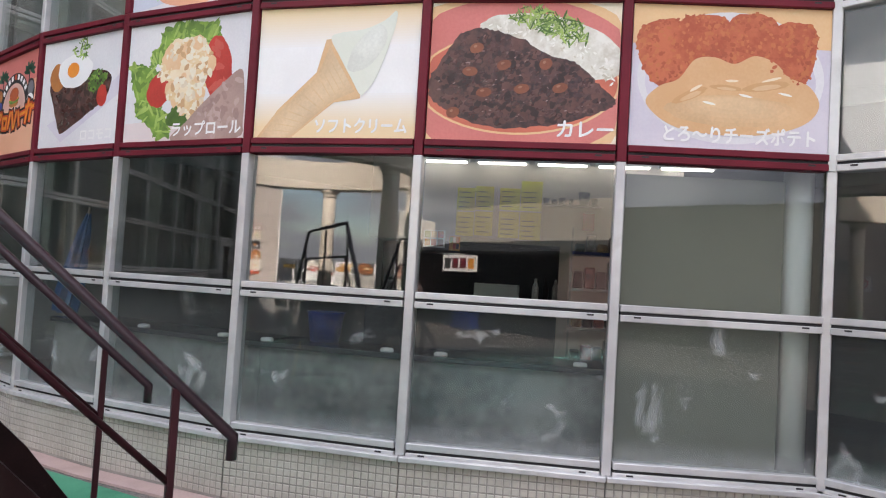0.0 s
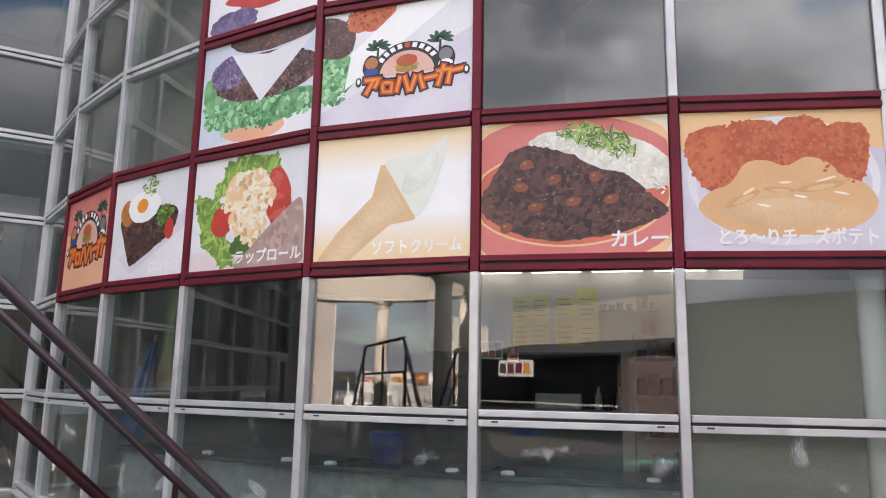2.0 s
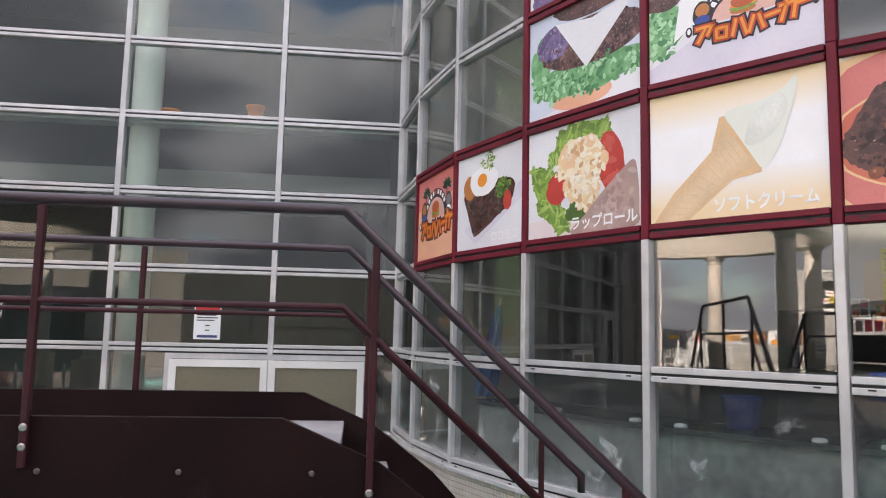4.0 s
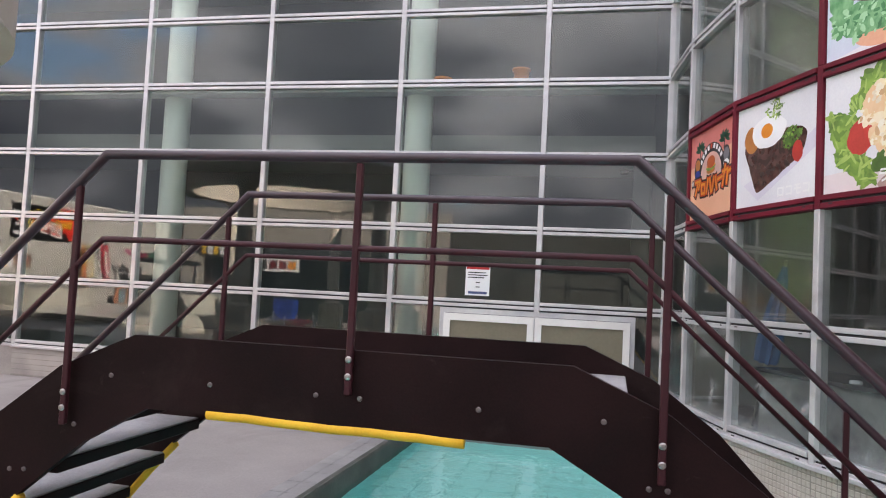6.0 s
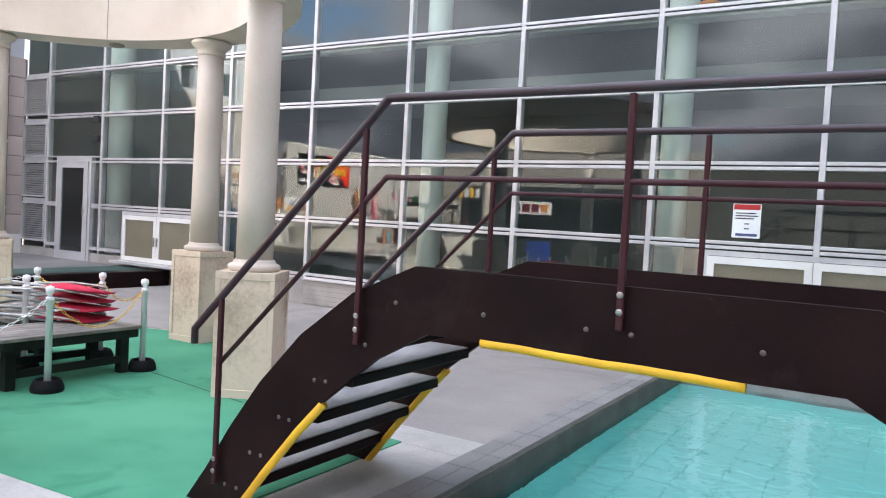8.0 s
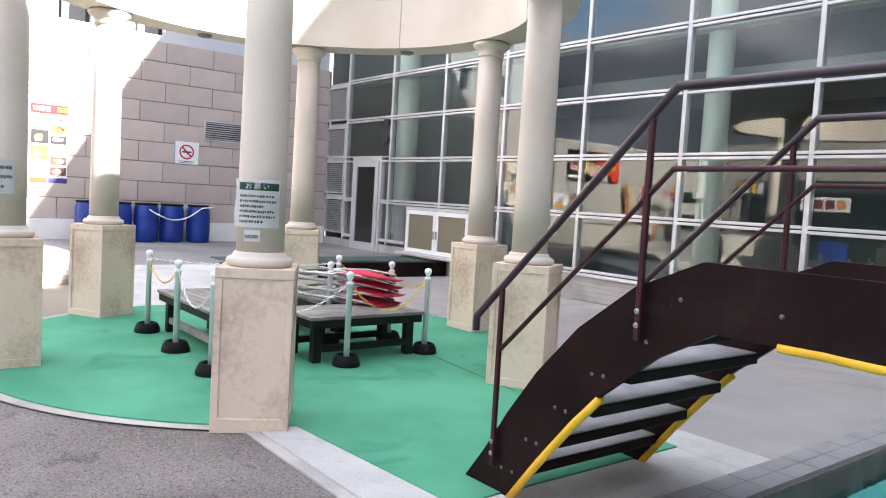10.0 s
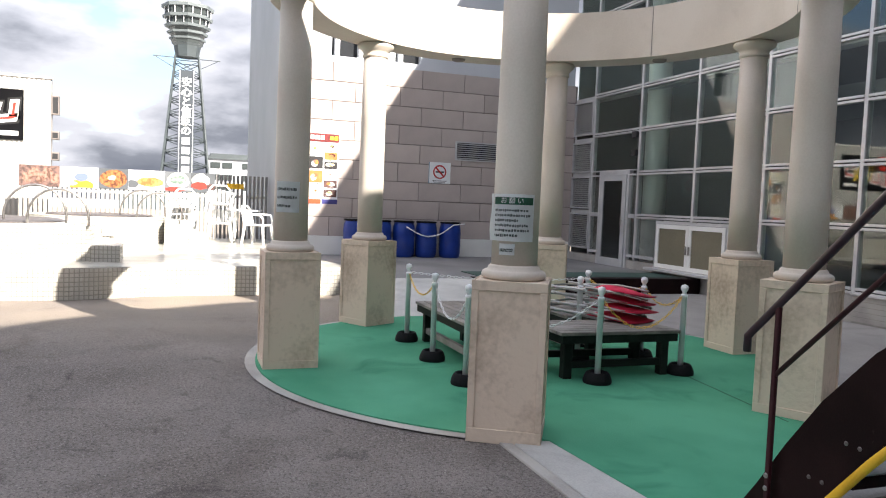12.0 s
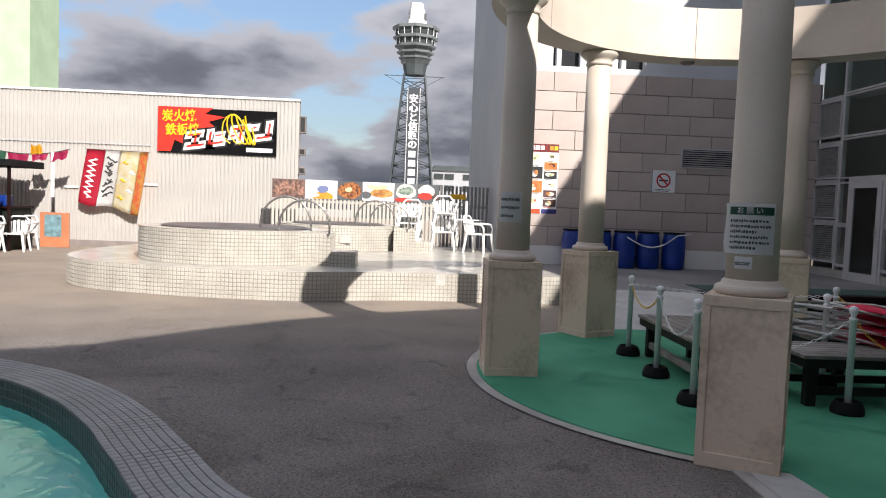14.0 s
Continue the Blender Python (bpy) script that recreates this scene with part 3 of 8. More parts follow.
# green walkway and the round floor of the pergola
RING_C, RING_R = Vector((-6.88, 3.63, 0)), 2.42
circle = lambda r, n=96: [(RING_C.x + r * math.cos(2 * math.pi * k / n), RING_C.y + r * math.sin(2 * math.pi * k / n)) for k in range(n)]
solo("kerb_ring", flat_with_holes(circle(2.69), [circle(2.6)], 0.012), KERB, "pale grey stone kerb round the green floor", "kerb", kind="structure")
arc = [(RING_C.x + 2.6 * math.cos(a), RING_C.y + 2.6 * math.sin(a)) for a in (math.radians(v) for v in range(15, 340, 3))]
green_outline = [(-3.05, 4.47), *[p for p in arc if not (p[0] > -5.0 and 2.68 < p[1] < 4.47)], (-3.05, 2.68)]
solo("green_floor", slab(green_outline, -0.01, 0.022), GREEN, "green turf carpet, worn and stained in places", "carpet", kind="structure")
for y0, y1, x0 in ((2.34, 2.676, -4.5), (4.474, 4.81, -4.52)):
    solo("walkway_strip", box(x0, -2.6, y0, y1, -0.02, 0.017, bevel=0.004), CONCRETE, "pale concrete strip beside the green carpet", "paving", kind="structure")
solo("kerb_strip", box(-4.55, -2.6, 2.262, 2.336, -0.02, 0.014, bevel=0.004), KERB, "narrow grey stone border beside the concrete strip", "kerb", kind="structure")
solo("walkway_pad", box(-3.046, -2.6, 2.68, 4.47, -0.02, 0.016, bevel=0.004), CONCRETE, "pale concrete pad at the foot of the footbridge", "paving", kind="structure")
solo("carpet_seam", box(-5.9, -4.5, 4.448, 4.46, 0.0, 0.0235, m=Matrix.Translation((-4.5, 4.46, 0)) @ Matrix.Rotation(radians(-8), 4, "Z") @ Matrix.Translation((4.5, -4.46, 0))), paint("seam_dark", (0.015, 0.1, 0.05), None, 0.9), "dark seam in the green carpet", "seam", kind="structure")
solo("green_floor", slab([(0.75, 2.9), (1.9, 2.6), (2.25, 3.9), (1.25, 5.4), (0.55, 6.9), (0.4, 5.2)], -0.01, 0.02), GREEN, "green turf carpet at the foot of the footbridge", "carpet", kind="structure")

solo("paving", slab([(-2.615, 4.82), (-2.615, 9.42), (-11.68, 9.42), (-11.68, 4.82), (-9.3, 4.82), (-8.8, 5.62), (-7.9, 6.2), (-6.9, 6.36), (-5.9, 6.15), (-5.0, 5.6), (-4.5, 4.98), (-4.47, 4.82)], -0.01, 0.006), PAVING,
     "smooth light grey paving along the glass wall", "paving", kind="structure")

# upper terrace, ramp and kerb
solo("terrace", slab([(-11.8, 4.95), (-11.8, 9.42), (-16.7, 9.42), (-16.7, 2.5), (-12.2, 2.9), (-11.8, 3.0)], -0.02, 0.25), TERRACE,
     "smooth grey raised terrace in front of the block wall", "terrace", kind="structure")
bm = bmesh.new()
v = [bm.verts.new(p) for p in ((-9.25, 2.95, 0.006), (-9.25, 4.95, 0.006), (-11.82, 4.95, 0.252), (-11.82, 2.95, 0.252), (-9.25, 2.95, -0.05), (-9.25, 4.95, -0.05), (-11.82, 4.95, -0.05), (-11.82, 2.95, -0.05))]
for q in ((0, 1, 2, 3), (4, 7, 6, 5), (0, 4, 5, 1), (1, 5, 6, 2), (2, 6, 7, 3), (3, 7, 4, 0)):
    bm.faces.new([v[i] for i in q])
bmesh.ops.recalc_face_normals(bm, faces=bm.faces)
solo("ramp", bm, CONCRETE, "pale concrete ramp up to the terrace", "ramp", kind="structure")
solo("kerb", box(-11.98, -11.7, 4.97, 9.4, -0.01, 0.275, bevel=0.012), BROWN, "dark brown kerb along the terrace edge", "kerb", kind="structure")
solo("green_strip", box(-13.0, -12.0, 5.2, 9.3, 0.248, 0.262), paint("dark_green_mat", (0.03, 0.07, 0.055), (0.02, 0.05, 0.04), 0.8), "dark green mat behind the kerb", "mat", kind="structure")

# ---- glass buildings ----
ROWS = [0.46 + 0.907 * k for k in range(9)]
FLAT = [(-15.8, 9.46), (-13.93, 9.46), (-12.1, 9.46), (-10.337, 9.46), (-8.462, 9.46), (-6.635, 9.46), (-4.81, 9.46), (-2.986, 9.46), (-1.147, 9.46), (0.33, 9.46)]
CURVE = [(0.33, 9.46), (0.46, 8.33), (0.724, 7.218), (1.153, 6.231), (1.725, 5.188), (2.464, 4.295), (3.323, 3.468), (4.262, 2.731), (4.43, 1.573), (4.7, 0.43), (5.13, -0.6)]
CROWS = [0.46, 1.352, 2.272, 3.21, 4.13, 5.05, 5.96, 6.87, 7.72]


def wall_pose(a, b):
    """A frame on a wall from a to b: x along it, y into the building, z up."""
    d = Vector((b[0] - a[0], b[1] - a[1], 0))
    d.normalize()
    m = Matrix(((d.x, -d.y, 0, a[0]), (d.y, d.x, 0, a[1]), (0, 0, 1, 0), (0, 0, 0, 1)))
    return m, math.hypot(b[0] - a[0], b[1] - a[1])


SLOT = shared("weep_slot", box(-0.02, 0.02, -0.001, 0.002, -0.005, 0.005), GASKET)


def transom(m, l, z, mat, parent, joint=True):
    bm = box(0.034, l - 0.034, -0.042, 0.06, z + 0.009, z + 0.048, bevel=0.004, m=m)
    box(0.034, l - 0.034, -0.042, 0.06, z - 0.048, z - 0.009, bm=bm, bevel=0.004, m=m)
    t = part("transom", bm, mat, parent)
    part("gasket", box(0.034, l - 0.034, -0.024, 0.05, z - 0.009, z + 0.009, m=m), GASKET, t)
    if joint:
        for u in (0.13, l - 0.13):
            piece("weep_slot", SLOT, t, m @ Matrix.Translation((u, -0.0425, z - 0.02)))
    return t


def mullion(p, m, z0, z1, mat, parent, wide=0.066):
    q = m.copy()
    q.translation = Vector((*p, 0))
    bm = box(-wide / 2, wide / 2, -0.036, 0.07, z0, z1, bevel=0.005, m=q)
    return part("mullion", bm, mat, parent)


def pane(m, l, za, zb, parent, mat, u0=0.036, u1=None):
    u1 = l - 0.036 if u1 is None else u1
    ob = part("pane", box(u0, u1, 0.0, 0.012, za, zb, m=m), mat, parent)
    ob.visible_shadow = False
    return ob


wall_flat = thing("wall_curtain_flat", (-8, 9.46, 0), "flat glass curtain wall in silver aluminium frames", "glass wall", kind="structure")
wall_curve = thing("wall_curtain_curved", (2.5, 4.3, 0), "curved glass curtain wall in silver aluminium frames", "glass wall", kind="structure")
for i, (a, b) in enumerate(zip(FLAT, FLAT[1:])):
    m, l = wall_pose(a, b)
    mullion(a, m, 0.43, 7.75, ALU, wall_flat)
    for k, z in enumerate(ROWS):
        if i == 0 and k < 3:
            continue
        if k == 0 and i in (1, 2, 7, 8):
            continue
        transom(m, l, z, ALU, wall_flat, False)
    for k in range(8):
        za, zb = ROWS[k] + 0.048, ROWS[k + 1] - 0.048
        if i == 0 and k < 2:
            continue
        if k == 0 and i in (1, 2, 7, 8):
            continue
        pane(m, l, za, zb, wall_flat, GLASS_HALL)
mullion(FLAT[-1], wall_pose(*FLAT[-2:])[0], 0.43, 7.75, ALU, wall_flat, 0.1)
for k, z in enumerate(ROWS[1:]):
    m, l = wall_pose((-16.72, 9.46), FLAT[0])
    if k >= 4:
        pane(m, l, ROWS[k] + 0.048, z - 0.048, wall_flat, GLASS_HALL)
        transom(m, l, z, ALU, wall_flat)

# signs stand in the bays from the second node of the curve on
SIGN_BAYS, UPPER_BAYS = range(1, 7), (3, 4)
for i, (a, b) in enumerate(zip(CURVE, CURVE[1:])):
    m, l = wall_pose(a, b)
    for k, z in enumerate(CROWS):
        red = (k in (2, 3) and i in SIGN_BAYS) or (k in (4, 5) and i in UPPER_BAYS)
        transom(m, l, z, SIGN_RED if red else ALU, wall_curve)
    for k in range(8):
        if (k == 2 and i in SIGN_BAYS) or (k in (3, 4) and i in UPPER_BAYS):
            continue
        # one bay's panes sit a little askew in their frames
        skew = Matrix.Translation((l / 2, 0.006, 0)) @ Matrix.Rotation(radians(-1.85 if i == 4 and k < 2 else 0.0), 4, "Z") @ Matrix.Translation((-l / 2, -0.006, 0))
        pane(m @ skew, l, CROWS[k] + 0.048, CROWS[k + 1] - 0.048, wall_curve, GLASS_DUSTY if k == 0 else GLASS_LOW if k == 1 else GLASS)
    if i == 0:
        continue
    q, _ = wall_pose(CURVE[i - 1], CURVE[i + 1])
    spans = [(0.43, CROWS[2] - 0.05, ALU), (CROWS[2] - 0.05, CROWS[3] + 0.05, SIGN_RED if i in (1, 2, 3, 4, 5, 6) else ALU),
             (CROWS[3] + 0.05, CROWS[5] + 0.05, SIGN_RED if i in (3, 4, 5) else ALU), (CROWS[5] + 0.05, 7.75, ALU)]
    for z0, z1, mt in spans:
        mullion(a, q, z0, z1, mt, wall_curve, 0.056)

# tiled plinths under the glass
for name, line in (("plinth_flat", FLAT[4:]), ("plinth_curved", CURVE)):
    pl = thing(name, (*line[len(line) // 2], 0), "pale coursed stone plinth under the glass wall" if name == "plinth_flat" else "cream tiled plinth under the glass wall", "plinth", kind="structure")
    bm = bmesh.new()
    tiles = bmesh.new()
    skirt = bmesh.new()
    for a, b in zip(line, line[1:]):
        m, l = wall_pose(a, b)
        box(0.001, l - 0.001, -0.03, 0.2, -0.02, 0.40, bm=bm, m=m)
        box(0.0, l, -0.075, 0.1, 0.40, 0.43, bm=skirt, m=m, bevel=0.004)
        n = round(l / 0.047)
        if name == "plinth_flat":
            for k in range(5):
                box(0.001, l - 0.001, -0.036, -0.029, 0.03 + 0.074 * k, 0.096 + 0.074 * k, bm=tiles, m=m)
            continue
        face = [(m @ Vector((l * k / n, -0.03, 0)))[:2] for k in range(n + 1)]
        tile_face(face, 0.03, 0.40, 0.047, 0.006, 0.004, bm=tiles)
    part("core", bm, GROUT, pl)
    part("sill", skirt, ALU, pl)
    tagged(part("courses" if name == "plinth_flat" else "tiles", tiles, KERB if name == "plinth_flat" else TILE, pl), kind="stuff")
solo("skirting", slab([(p[0], p[1]) for p in CURVE[1:7]] + [(p[0] - 0.16, p[1] - 0.12) for p in reversed(CURVE[1:7])], -0.01, 0.016), PINK,
     "pinkish screed strip along the tiled plinth", "screed", kind="structure")
m, l = wall_pose((-16.72, 9.46), FLAT[4])
solo("plinth_terrace", box(0, l, -0.03, 0.2, -0.02, 0.42, m=m), KERB, "pale plinth of the glass wall on the terrace", "plinth", kind="structure")

# rooms behind the glass
solo("room_floor", box(-16.7, 0.3, 9.72, 15.0, 0.2, 0.4), ROOM_FLOOR, "grey floor behind the glass", "floor", kind="structure")
# the hall's lack of light is put into its wall colour
solo("room_wall_back", box(-16.7, 7.3, 15.0, 15.2, 0.2, 11.1), DIM_INTERIOR, "back wall of the hall, coloured dark for the dim interior", "wall", kind="structure")
solo("upper_floor", box(-16.7, 0.3, 12.4, 15.0, 3.8, 4.06), ROOM_WALL, "edge of the upper floor behind the glass", "floor", kind="structure")
solo("ledge", box(-16.7, 0.3, 9.55, 9.8, 4.02, 4.06), ALU, "slim metal ledge behind the glass", "ledge", kind="structure")
solo("room_ceiling", box(-16.7, 0.3, 9.75, 15.0, 7.45, 7.6), ROOM_WALL, "pale ceiling of the upper floor", "ceiling", kind="structure")
back_line = [(9.5, -0.6), (9.5, 9.3), (0.75, 9.3)]
solo("cafe_floor", slab(CURVE[1:] + back_line, 0.36, 0.42), ROOM_FLOOR, "grey floor of the snack bar", "floor", kind="structure")
solo("cafe_ceiling", slab([(x + 0.14, y + 0.12) for x, y in CURVE[1:]] + back_line, 2.64, 2.74), ROOM_WALL, "pale ceiling of the snack bar", "ceiling", kind="structure")
solo("cafe_ceiling", slab([(x + 0.14, y + 0.12) for x, y in CURVE[1:]] + back_line, 7.5, 7.6), ROOM_WALL, "pale ceiling of the upper floor", "ceiling", kind="structure")
solo("cafe_wall_back", box(7.4, 7.6, 1.0, 9.3, 0.42, 7.5), ROOM_WALL, "cream back wall of the snack bar", "wall", kind="structure")
solo("cafe_wall_side", box(0.66, 7.4, 9.28, 9.6, 0.42, 7.5), ROOM_WALL, "pale side wall of the snack bar", "wall", kind="structure")
solo("cafe_wall_south", box(5.0, 7.4, 1.0, 1.2, 0.42, 7.5), ROOM_WALL, "pale side wall of the snack bar", "wall", kind="structure")
# unseen masses over the glass, added and sized to cast the terrace's shade
solo("storeys_flat", box(-16.72, 8.0, 9.46, 15.2, 7.75, 11.2), GREYPANEL, "unseen grey upper storeys of the hall, sized to block the sun", "facade", kind="structure")
solo("storeys_curved", slab(CURVE[:8] + [(4.6, 2.15), (5.2, 1.0), (5.7, -0.6), (12, -0.6), (12, 9.7), (0.64, 9.7), (0.64, 9.47), (0.39, 9.468)], 7.75, 8.6), GREYPANEL, "unseen grey upper storeys of the round building, blocking the sun", "facade", kind="structure")
# added panel; its grey sets how dim the hall's end looks
solo("hall_partition", box(-16.68, -11.4, 11.2, 11.3, 0.4, 7.44), paint("hall_grey", (0.13, 0.14, 0.14), (0.09, 0.1, 0.1), 0.7, scale=0.5), "added grey partition that dims the end of the hall", "wall", kind="structure")
solo("hall_east", box(0.39, 0.62, 9.5, 15.2, 0.0, 11.1), DIM_INTERIOR, "end wall of the hall, coloured dark for the dim interior", "wall", kind="structure")
solo("cafe_wall_east", box(9.5, 9.7, -0.6, 9.4, 0.0, 7.74), ROOM_WALL, "pale far wall of the round building", "wall", kind="structure")
solo("cafe_wall_end", box(5.2, 9.5, -0.75, -0.6, 0.0, 7.74), ROOM_WALL, "pale end wall of the round building", "wall", kind="structure")
solo("hall_side", box(-16.74, -16.7, 9.5, 15.2, 0.2, 11.1), ROOM_WALL, "grey side wall of the hall", "wall", kind="structure")

for x, r in ((-13.95, 0.24), (-9.98, 0.178), (-6.41, 0.178), (-2.84, 0.178)):
    solo("hall_column", lathe([(r, 0.4), (r, 7.45)], (x, 9.87, 0), 28), WHITE, "tall round pale column inside the glass hall", "column", group="hall columns", smooth=True)


def low_door(x0, x1, z0, z1):
    """A pair of low service doors with beige panels in white frames."""
    t = thing("service_door", ((x0 + x1) / 2, 9.46, z0), "closed low double door with beige panels in white metal frames", "door")
    mid = (x0 + x1) / 2
    part("frame", box(x0 - 0.05, x1 + 0.05, 9.42, 9.5, z1, z1 + 0.06, bm=box(x0 - 0.05, x0, 9.42, 9.5, z0, z1, bm=box(x1, x1 + 0.05, 9.42, 9.5, z0, z1))), ALU, t)
    for a, b in ((x0 + 0.004, mid - 0.005), (mid + 0.005, x1 - 0.004)):
        bm = box(a, b, 9.40, 9.45, z0 + 0.01, z0 + 0.09)
        box(a, b, 9.40, 9.45, z1 - 0.09, z1 - 0.006, bm=bm)
        box(a, a + 0.08, 9.40, 9.45, z0 + 0.09, z1 - 0.09, bm=bm)
        box(b - 0.08, b, 9.40, 9.45, z0 + 0.09, z1 - 0.09, bm=bm)
        leaf = part("leaf", bm, WHITE, t)
        part("panel", box(a + 0.08, b - 0.08, 9.42, 9.44, z0 + 0.09, z1 - 0.09), DOOR_PANEL, leaf, "olive panel")
        hx = b - 0.04 if a < mid - 0.3 else a + 0.04
        part("handle", box(hx - 0.012, hx + 0.012, 9.37, 9.40, (z0 + z1) / 2 - 0.12, (z0 + z1) / 2 + 0.04, bevel=0.004), STEEL, leaf, "steel handle")
    part("threshold", box(x0 - 0.1, x1 + 0.1, 9.2, 9.46, z0 - 0.05, z0, bevel=0.006), ALU, t)
    return t


low_door(-2.275, -0.05, 0.1, 1.24)
low_door(-13.14, -11.12, 0.36, 1.24)
for a, b, z0 in ((-15.765, -15.41, 0.55), (-14.19, -13.97, 0.55), (-13.89, -13.2, 0.55), (-11.06, -10.38, 0.43), (-2.945, -2.335, 0.43), (0.005, 0.28, 0.43)):
    part("pane", box(a, b, 9.46, 9.472, z0, 1.303), GLASS, wall_flat)
    part("transom", box(a, b, 9.41, 9.52, z0 - 0.06, z0 - 0.002), ALU, wall_flat)
for a, b in ((-15.765, -15.41), (-14.19, -13.965)):
    part("pane", box(a, b, 9.46, 9.472, 1.412, 2.226), GLASS, wall_flat)
    part("transom", box(a, b, 9.415, 9.52, 1.319, 1.41), ALU, wall_flat)
part("transom", box(-15.765, -13.965, 9.415, 9.52, 2.335, 2.36, bm=box(-15.765, -13.965, 9.415, 9.52, 2.228, 2.262)), ALU, wall_flat)

t = thing("door_glazed", (-14.85, 9.46, 0.22), "closed narrow glazed door in a grey aluminium frame", "door", kind="structure")
bm = box(-15.40, -15.33, 9.40, 9.5, 0.22, 2.33)
box(-14.27, -14.2, 9.40, 9.5, 0.22, 2.33, bm=bm)
box(-15.33, -14.27, 9.40, 9.5, 2.26, 2.33, bm=bm)
part("frame", bm, ALU, t)
bm = box(-15.32, -15.18, 9.38, 9.43, 0.24, 2.25)
box(-14.42, -14.28, 9.38, 9.43, 0.24, 2.25, bm=bm)
box(-15.18, -14.42, 9.38, 9.43, 0.24, 0.42, bm=bm)
box(-15.18, -14.42, 9.38, 9.43, 2.12, 2.25, bm=bm)
leaf = part("leaf", bm, LOUVRE, t)
part("pane", box(-15.18, -14.42, 9.40, 9.41, 0.42, 2.12), GLASS_DOOR, leaf)
part("handle", rod((-14.36, 9.34, 1.15), (-14.36, 9.34, 1.35), 0.014, bm=rod((-14.36, 9.34, 1.25), (-14.36, 9.4, 1.25), 0.01)), STEEL, leaf, "steel handle")

for k, (z0, z1) in enumerate(((0.55, 1.38), (1.49, 2.25), (2.34, 3.06), (3.22, 4.02))):
    lv = thing("wall_louvre", (-16.28, 9.46, z0), "grey metal ventilation louvre set in the glass wall", "louvre", group="terrace louvres")
    bm = box(-16.72, -15.84, 9.41, 9.5, z0, z0 + 0.04)
    box(-16.72, -15.84, 9.41, 9.5, z1 - 0.04, z1, bm=bm)
    box(-16.72, -16.68, 9.41, 9.5, z0 + 0.04, z1 - 0.04, bm=bm)
    box(-15.88, -15.84, 9.41, 9.5, z0 + 0.04, z1 - 0.04, bm=bm)
    part("frame", bm, ALU, lv)
    part("spacer", box(-16.72, -15.84, 9.45, 9.5, z1 + 0.002, z1 + 0.085), LOUVRE, lv)
    part("backing", box(-16.68, -15.88, 9.5, 9.52, z0, z1), GASKET, lv)
    n = round((z1 - z0 - 0.08) / 0.048)
    sl = shared("slat", box(-0.398, 0.398, -0.022, 0.03, -0.004, 0.004, m=pose(0, 0, 0, -35)), LOUVRE)
    for j in range(n):
        piece("slat", sl, lv, pose(-16.28, 9.455, z0 + 0.07 + j * (z1 - z0 - 0.1) / n))

for z_ in (3.02, 2.63):
    bx_ = thing("alarm_box", (-14.03, 9.4, z_), "small dark alarm box fixed to the window frame", "alarm box", group="alarm boxes")
    part("case", box(-14.14, -13.97, 9.36, 9.44, z_, z_ + 0.13, bevel=0.008), GASKET, bx_)

# plain walls behind the pool; the dark one is unseen, added to darken reflections
solo("wall_south", box(-20.9, -7.5, -14.5, -14.2, 0.0, 4.9), paint("beige_render", (0.4, 0.365, 0.32), (0.33, 0.3, 0.265), 0.8, scale=0.7), "plain pale wall closing the roof terrace", "wall", kind="structure")
solo("wall_south_dark", box(-7.48, 16.0, -14.5, -14.2, 0.0, 4.2), paint("olive_panel_wall", (0.08, 0.08, 0.07), (0.06, 0.06, 0.052), 0.8, scale=0.6), "unseen olive grey wall added to darken the reflections in the glass", "wall", kind="structure")

# ---- block wall at the end of the terrace ----
BX, BY = -16.75, 2.45
wall_block = thing("wall_block", (BX, 6, 0.25), "grey-pink stone block wall with recessed joints", "wall", kind="structure")
part("core", box(BX - 0.35, BX - 0.03, BY + 0.02, 9.5, 0.0, 4.45), JOINT, wall_block)
part("base_course", box(BX - 0.03, BX + 0.02, BY, 9.44, 0.2, 0.66, bevel=0.006), WHITE, wall_block, "pale base course")
solo("wall_side", box(-26.0, BX - 0.36, BY + 0.0, BY + 0.3, 0.0, 9.0), GREYPANEL, "grey side wall of the block building", "wall", kind="structure")
solo("wall_corner", box(BX - 0.36, BX + 0.005, BY - 0.02, BY + 0.018, 0.2, 9.0), WHITE, "white corner trim of the block building", "trim", kind="structure")
upper = thing("wall_upper", (BX, 6, 4.5), "pale panelled upper wall with small dark windows", "wall", kind="structure")
WINS = ((3.42, 3.5), (3.60, 4.02), (4.85, 4.93), (5.03, 5.45))
ys = [BY + 0.02] + [v for w_ in WINS for v in w_] + [9.4]
bm = box(BX - 0.3, BX, BY + 0.02, 9.4, 4.45, 4.58)
box(BX - 0.3, BX, BY + 0.02, 9.4, 5.2, 9.0, bm=bm)
for a, b in zip(ys[0::2], ys[1::2]):
    box(BX - 0.3, BX, a, b, 4.58, 5.2, bm=bm)
part("wall", bm, paint("pale_blue_panel", (0.6, 0.62, 0.66), (0.52, 0.54, 0.58), 0.5, scale=0.7), upper)
for a, b in WINS:
    part("window", box(BX - 0.2, BX - 0.18, a, b, 4.58, 5.2), paint("dark_pane", (0.03, 0.032, 0.035), None, 0.15), upper, "dark window pane")
COURSE, LENGTH = 0.422, 1.02
blocks = {}
z = 0.665
row = 0
